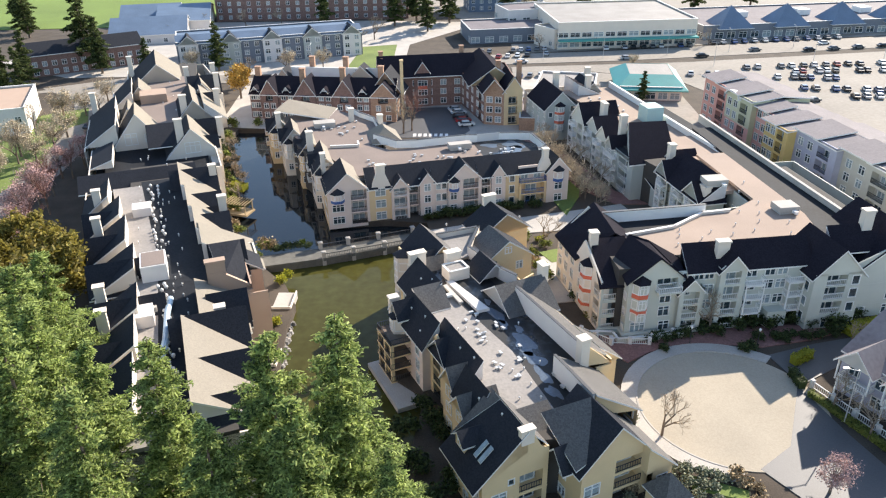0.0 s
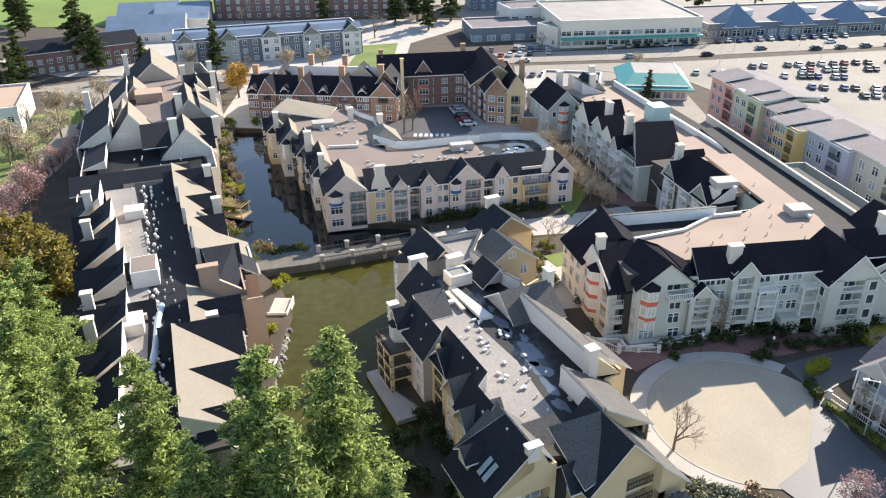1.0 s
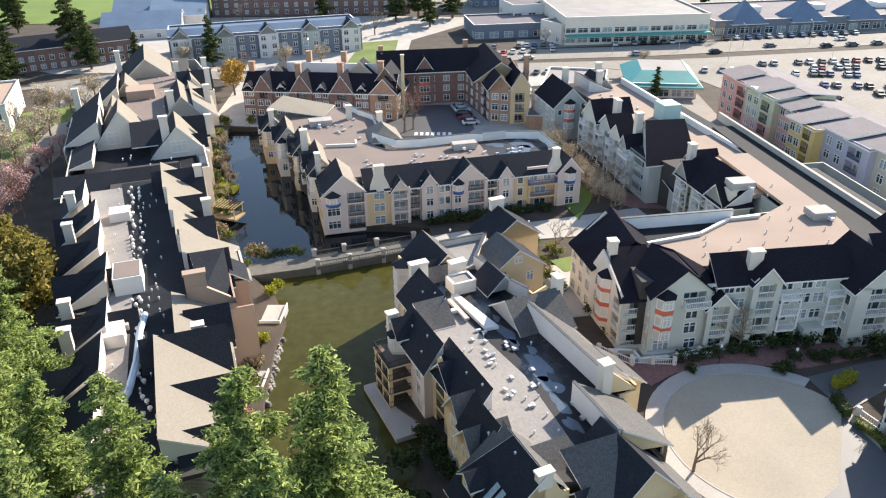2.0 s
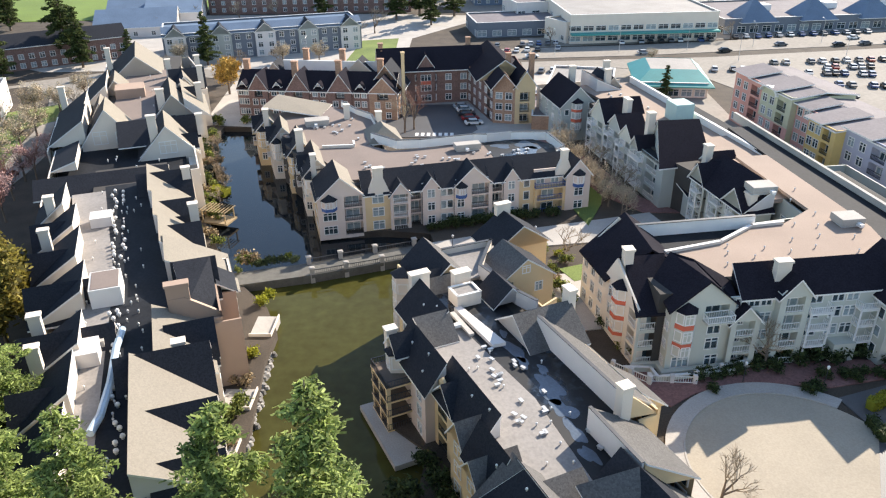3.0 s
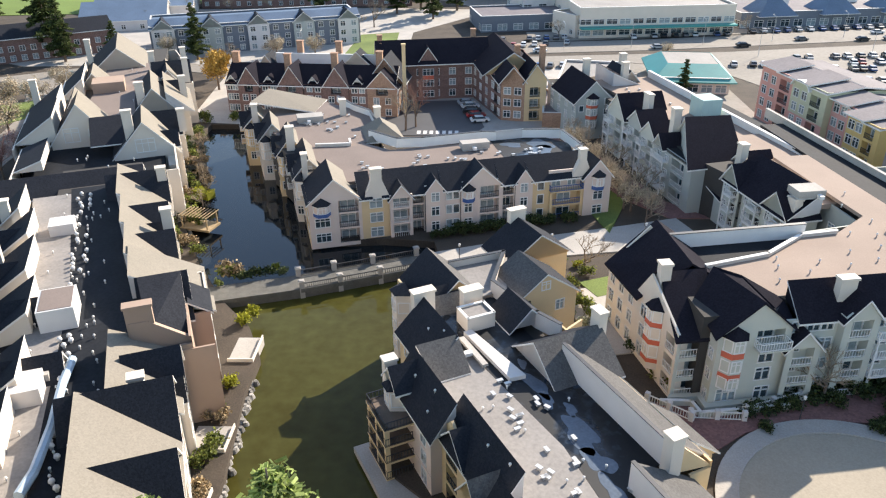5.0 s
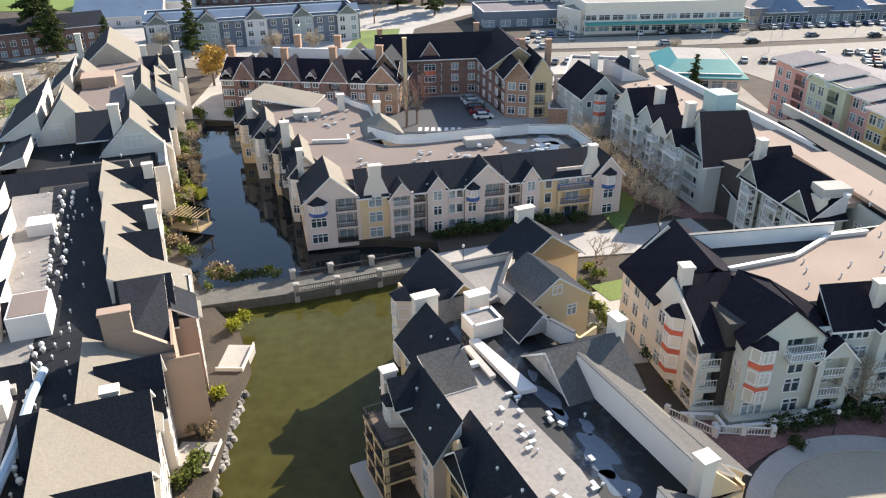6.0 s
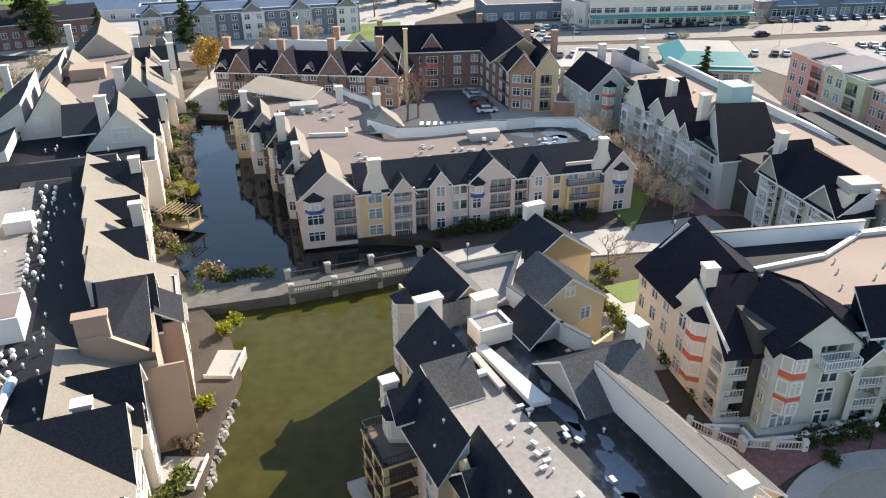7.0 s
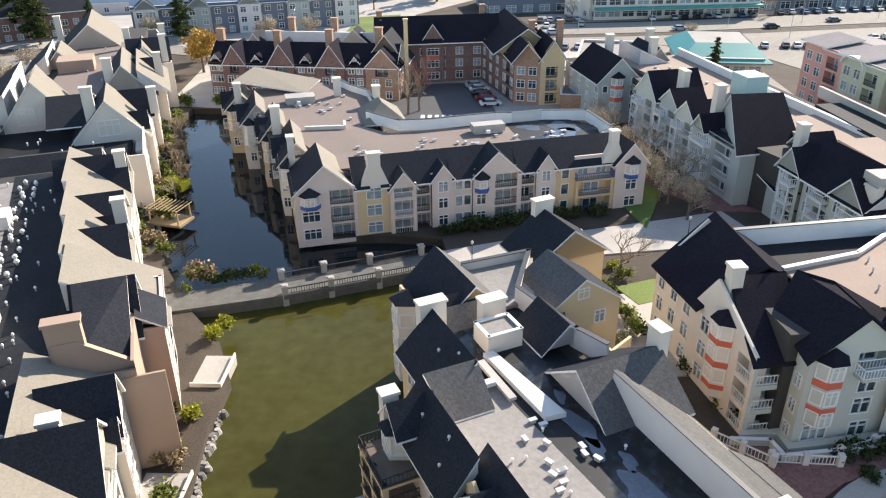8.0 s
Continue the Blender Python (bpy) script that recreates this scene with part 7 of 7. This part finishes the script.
th = thing("pergola", "weathered timber pergola deck over the canal edge", "pergola", pose(-44.8, 139.4, 1.2, 0, 0, -15))
part("deck", Geo().box(-3, 2.4, -1.8, 1.8, -0.2, 0.15), LEAFTAN, th)
for x, y in ((-2.6, -1.5), (-2.6, 1.5), (2.0, -1.5), (2.0, 1.5)):
    part("post", Geo().box(x - 0.09, x + 0.09, y - 0.09, y + 0.09, 0.15, 2.3), LEAFTAN, th)
for k in range(9):
    part("slat", Geo().box(-2.9 + k * 0.64, -2.78 + k * 0.64, -1.9, 1.9, 2.3, 2.42), LEAFTAN, th)


def fence(p, q, label):
    d = Vector(q) - Vector(p)
    L = d.length
    th = thing("garden_fence", label, "fence", pose(p[0], p[1], 1.2, 0, 0, math.degrees(math.atan2(d.y, d.x))), "garden fences")
    n = max(1, round(L / 3.2))
    for k in range(n + 1):
        x = L * k / n
        part("pillar", Geo().box(x - 0.25, x + 0.25, -0.25, 0.25, 0, 1.35), WHITEWALL, th)
    part("rail", Geo().box(0.25, L - 0.25, -0.05, 0.05, 1.0, 1.12), TRIM, th)
    part("rail", Geo().box(0.25, L - 0.25, -0.05, 0.05, 0.15, 0.25), TRIM, th)
    for k in range(1, int(L / 0.3)):
        x = 0.3 * k
        part("picket", Geo().box(x - 0.025, x + 0.025, -0.025, 0.025, 0.25, 1.0), TRIM, th)


fence((19.0, 94.6), (23.0, 91.4), "white picket fence between pale pillars")
fence((23.0, 91.9), (28.6, 91.6), "white picket fence between pale pillars")
fence((29, 92.6), (36, 95.4), "white picket fence between pale pillars")
fence((48.2, 81.6), (54.0, 69.4), "low pale wall and fence by the street")

# ---------------------------------------------------------------- roof vents and plant


def vent_proto(name, label, r, h, cap):
    th = thing(name, label, "vent", group="roof vents")
    part("pipe", Geo().taper(0, 0, 0, h, r * 0.6, r * 0.6, 8), METAL, th)
    g = Geo().taper(0, 0, h, h + cap * 0.6, r, r * 0.85, 10)
    g.taper(0, 0, h + cap * 0.6, h + cap, r * 0.85, r * 0.25, 10)
    part("cap", g, TRIM, th)
    return th


def box_vent(label):
    th = thing("roof_vent", label, "vent", group="box vents")
    part("curb", Geo().box(-0.2, 0.2, -0.15, 0.15, 0, 0.3), METAL, th)
    part("hood", Geo().box(-0.30, 0.30, -0.17, 0.17, 0.305, 0.42), METAL, th)
    return th


def on(th, a, b, z, rot=0):
    return th.matrix_world @ pose(a, b, z, 0, 0, rot)


V1 = vent_proto("roof_vent", "white mushroom vent on a flat roof", 0.27, 0.3, 0.34)
V2 = vent_proto("roof_vent", "slim capped vent pipe on a flat roof", 0.13, 0.35, 0.2)
V3 = box_vent("low white box vent on a flat roof")
used = {}


def place(v, m):
    if v.name in used:
        copy_thing(v, m)
    else:
        v.matrix_world = m
        used[v.name] = True


rv = random.Random(12)
for k in range(46):
    a = -46 + k * 1.5 + rv.gauss(0, 0.5)
    place(V1 if rv.random() < 0.7 else V2, on(LB, a, -5.4 + 0.02 * (a + 46) + rv.gauss(0, 0.3), 11.5))
    if rv.random() < 0.7:
        place(V1 if rv.random() < 0.35 else V2, on(LB, a + 0.9, -3.8 + rv.gauss(0, 0.5), 11.5))
    if rv.random() < 0.6:
        place(V2, on(LB, a + 0.5, -2.2 + rv.gauss(0, 0.6), 11.5))
    if k % 4 == 0:
        place(V2, on(LB, a, -7.6 + rv.gauss(0, 0.5), 11.52))
for k in range(26):
    place(V3, on(NB, rv.uniform(-7, 17), rv.uniform(3.4, 9.0), 10.78, rv.choice((0, 90, 20))))
for k in range(16):
    place(V2, on(NB, rv.uniform(-9, 17), rv.uniform(1.6, 11), 10.78))
for k in range(44):
    a = rv.uniform(8, 42)
    b = 6 + 2.0 * (k % 3) + rv.gauss(0, 0.5) + (41 - a) * 0.04
    place(V3, on(CB, a, b, 9.64, rv.choice((0, 10, 90))))
for k in range(16):
    place(V3, on(CB, rv.uniform(2, 12), rv.uniform(22, 42), 9.62, rv.choice((0, 40, 90))))
for a, b in ((1, 6), (2.5, 9), (5.5, 7.4), (8, 9.6), (11, 8.2), (13, 11.4), (15, 9), (17.4, 12), (19, 15), (21, 19), (20, 24), (23, 28), (9, 5.4), (14, 5.6), (20, 7), (22, 11), (3.4, 11), (16, 16), (18, 30)):
    place(V2, on(RB, a, b, 12.3))
for k in range(22):
    place(V2, on(LB, rv.uniform(-128, -56), rv.uniform(-7, 3), 11.45))
for k in range(10):
    place(V3, on(TC, rv.uniform(-8, 28), rv.uniform(7, 12), 10.7, 0))
# small vents on the slopes
for th, lst in ((NB, ((-13, 3.2, 12.4), (-11, 4.0, 13.2), (-6.5, -1.0, 12.3), (-3, -0.6, 13.0), (-2.4, -1.6, 11.2), (5, 0.4, 12.8), (8, 0.7, 13.3), (14, -1.8, 12.4), (18, -1.2, 13.1))),):
    for a, b, z in lst:
        place(V2, on(th, a, b, z - 0.15))


def long_unit(th, a0, a1, b0, b1, z0, z1, label):
    t = thing("roof_unit", label, "air handler", th.matrix_world)
    part("casing", Geo().box(a0, a1, b0, b1, z0 + 0.3, z1), CONCRETE, t)
    part("base_frame", Geo().box(a0 + 0.2, a1 - 0.2, b0 + 0.15, b1 - 0.15, z0, z0 + 0.3), METAL, t)
    n = max(2, int((a1 - a0) / 1.6))
    for k in range(n):
        x = a0 + (a1 - a0) * (k + 0.5) / n + rv.gauss(0, 0.2)
        part("access_panel", Geo().box(x - 0.35, x + 0.35, b1, b1 + 0.06, z0 + 0.45, z1 - 0.15), METAL, t)
        if k % 2:
            part("side_duct", Geo().box(x - 0.3, x + 0.3, b0 - 0.9, b0, z0 + 0.35, z0 + 0.8), TRIM, t)


long_unit(NB, -11.6, -6.4, 5.9, 6.5, 10.78, 11.4, "long white air handling duct on the flat roof")
part("roof_house", Geo().box(-15.2, -12.6, 7.4, 10.6, 10.78, 12.5), CREAM, NB)
part("roof_house_top", Geo().box(-15.0, -12.8, 7.6, 10.4, 12.504, 12.6), ROOFLIGHT, NB)
parapet(NB, [(-15.1, 7.5), (-12.7, 7.5), (-12.7, 10.5), (-15.1, 10.5), (-15.1, 7.5)], 12.5, 12.75, CREAM, 0.2, TRIM)
long_unit(LB, -2.0, 1.2, -7.2, -5.4, 11.52, 12.6, "white rooftop unit on the terrace")
long_unit(CB, 28.0, 33.0, 12.5, 14.6, 9.62, 11.0, "white rooftop unit on the brown roof")
long_unit(CB, 1.5, 6.5, 36.0, 39.0, 9.6, 10.9, "white rooftop unit beside the slope")
long_unit(RB, 22.0, 25.5, 14.0, 17.0, 12.3, 13.6, "white rooftop unit on tan gravel")
long_unit(RB, 15.5, 19.5, 27.0, 30.0, 12.3, 13.6, "white rooftop unit on tan gravel")



def puddle(th, a, b, z, ra, rb, seed):
    """A wet patch with an uneven outline on a flat roof."""
    rng = random.Random(seed)
    ph = [rng.uniform(0, 6.3) for _ in range(3)]
    pts = []
    for k in range(28):
        t = 2 * math.pi * k / 28
        r = 1 + 0.22 * math.sin(2 * t + ph[0]) + 0.16 * math.sin(3 * t + ph[1]) + 0.10 * math.sin(5 * t + ph[2])
        pts.append((a + ra * r * math.cos(t), b + rb * r * math.sin(t)))
    part("puddle", Geo().prism(pts, z - 0.02, z + 0.012), PUDDLE, th, "wet blue-grey patch of coating")


for a, b, ra, rb in ((-2.4, 9.2, 2.2, 0.8), (0.2, 9.0, 1.0, 0.6), (2.2, 10.2, 0.9, 0.5), (5.2, 9.2, 2.6, 1.1), (8.6, 8.6, 1.6, 1.0), (11.8, 7.8, 1.6, 0.7), (15.0, 7.2, 1.4, 0.6), (-5.6, 9.8, 0.8, 0.4)):
    puddle(NB, a, b, 10.78, ra, rb, int(a * 10) + 90)
for a, b, ra, rb in ((41.0, 8.5, 2.6, 3.2), (42.5, 12.8, 2.2, 2.2), (37.4, 13.6, 1.6, 1.4)):
    puddle(CB, a, b, 9.66, ra, rb, int(a * 10) + 7)

# ---------------------------------------------------------------- cars


def shell(prof, half):
    """A profile in x and z, drawn out across y; half gives the half width at each point."""
    n = len(prof)
    g = Geo()
    g.add([(x, -h, z) for (x, z), h in zip(prof, half)] + [(x, h, z) for (x, z), h in zip(prof, half)], [tuple(range(n)), tuple(range(2 * n - 1, n - 1, -1))] + [(k, k + n, (k + 1) % n + n, (k + 1) % n) for k in range(n)])
    return g


CB_ = shell([(-2.15, 0.32), (2.15, 0.32), (2.28, 0.55), (2.2, 0.76), (1.3, 0.93), (-1.9, 0.99), (-2.28, 0.88), (-2.28, 0.5)], [0.86] * 2 + [0.8, 0.82, 0.9, 0.9, 0.82, 0.82])
CG_ = shell([(-1.85, 0.97), (1.28, 0.92), (0.66, 1.39), (-1.12, 1.42)], [0.88, 0.88, 0.70, 0.70])
CR_ = shell([(0.72, 1.385), (0.6, 1.45), (-1.1, 1.48), (-1.25, 1.41)], [0.71, 0.66, 0.66, 0.71])
CW_ = Geo()
_ring = [(0.33 * math.cos(2 * math.pi * k / 10), 0.33 * math.sin(2 * math.pi * k / 10)) for k in range(10)]
CW_.add([(x, -0.11, z) for x, z in _ring] + [(x, 0.11, z) for x, z in _ring], [(k, (k + 1) % 10, (k + 1) % 10 + 10, k + 10) for k in range(10)] + [tuple(range(9, -1, -1)), tuple(range(10, 20))])
GLM, WHM = mesh("glazing", CG_.v, CG_.f, CARGLASS), mesh("wheel", CW_.v, CW_.f, TYRE)
CARS = []
for pm, nm in zip(CARPAINT, ("white", "silver", "black", "grey", "blue", "red")):
    c = thing("car", "parked %s car on the asphalt" % nm, "car", pose(0, 0, -50), "parked cars")
    part("body", mesh("body", CB_.v, CB_.f, pm), pm, c)
    part("glazing", GLM, None, c)
    part("roof_panel", mesh("roof_panel", CR_.v, CR_.f, pm), pm, c)
    for x in (-1.35, 1.35):
        for y in (-0.82, 0.82):
            part("wheel", WHM, None, c).location = (x, y, 0.33)
    CARS.append([c, False])
rc = random.Random(77)


def park(x, y, rot, which=None):
    k = rc.choice((0, 0, 1, 1, 2, 2, 3, 3, 4, 5)) if which is None else which
    c, done = CARS[k]
    m = pose(x, y, 1.305, 0, 0, rot)
    if done:
        copy_thing(c, m)
    else:
        c.matrix_world = m
        CARS[k][1] = True


for row_, (x0, y0, x1, y1, n, rot) in enumerate(((96, 246, 124, 243, 12, 80), (112, 252, 150, 254, 15, 80), (92, 236, 104, 218, 7, 15), (104, 232, 134, 228, 11, 80), (118, 222, 150, 220, 10, 80), (98, 258, 150, 264, 14, 82), (150, 244, 190, 250, 14, 80), (150, 230, 190, 234, 12, 80), (160, 262, 210, 272, 16, 80),
                                               (74, 250, 88, 249, 6, 75), (48, 288, 88, 294, 12, 85), (98, 298, 150, 307, 13, 85), (14, 276, 32, 280, 6, 80), (8, 284, 32, 289, 9, 85), (2, 196, -1, 210, 5, 12), (88, 276, 105, 279, 3, 10), (120, 283, 160, 291, 5, 10), (20, 248, 34, 250, 5, 82), (128, 212, 156, 208, 10, 80), (166, 222, 200, 226, 10, 80), (54, 254, 70, 257, 6, 80))):
    for k in range(n):
        if rc.random() < 0.84:
            t = k / max(1, n - 1)
            park(x0 + (x1 - x0) * t + rc.gauss(0, 0.12), y0 + (y1 - y0) * t + rc.gauss(0, 0.2), rot + rc.gauss(0, 2))
for x, y, rot, w in ((-97.5, 184, 85, 5), (-95.5, 152, 88, 2), (-98.6, 140, 92, 0), (-95.4, 128, 90, 4), (-95.3, 160, 85, 3), (-101, 195, 80, 2), (-95.6, 134, 90, 1), (60, 273, 8, 1), (22, 268, 6, 0), (110, 285, 10, 3), (140, 296, 10, 0)):
    park(x, y, rot, w)

# ---------------------------------------------------------------- street furniture


def street_lamp():
    th = thing("street_lamp", "slim grey street lamp with a short arm", "street lamp", group="street lamps")
    part("pole", Geo().taper(0, 0, 0, 8.0, 0.09, 0.06, 8), METAL, th)
    part("arm", Geo().beam((0, 0, 7.9), (1.5, 0, 8.3), 0.05, n=6), METAL, th)
    part("head", Geo().box(1.3, 2.0, -0.15, 0.15, 8.24, 8.4), METAL, th)
    return th


SL = street_lamp()
for k, (x, y, r) in enumerate(((30, 272, 100), (52, 275, 100), (76, 279, 100), (100, 284, 100), (126, 290, 100), (88, 262, 0), (120, 258, 0), (150, 270, 0), (49.4, 74.5, 180), (-100, 210, 0), (-92, 236, 0), (-52, 262, 90))):
    if k == 0:
        SL.matrix_world = pose(x, y, 1.3, 0, 0, r)
    else:
        copy_thing(SL, pose(x, y, 1.3, 0, 0, r))


def path_light():
    th = thing("path_light", "short white globe path light", "lamp", group="path lights")
    part("post", Geo().taper(0, 0, 0, 2.6, 0.06, 0.05, 8), DARKTRIM, th)
    part("lantern", Geo().taper(0, 0, 2.6, 2.95, 0.12, 0.2, 8).taper(0, 0, 2.95, 3.1, 0.2, 0.05, 8), TRIM, th)
    return th


PL = path_light()
for k, (x, y) in enumerate(((34.6, 91.9), (44.2, 91.2), (12, 130.5), (-2, 127), (27, 134.5))):
    if k == 0:
        PL.matrix_world = pose(x, y, 1.35)
    else:
        copy_thing(PL, pose(x, y, 1.35))
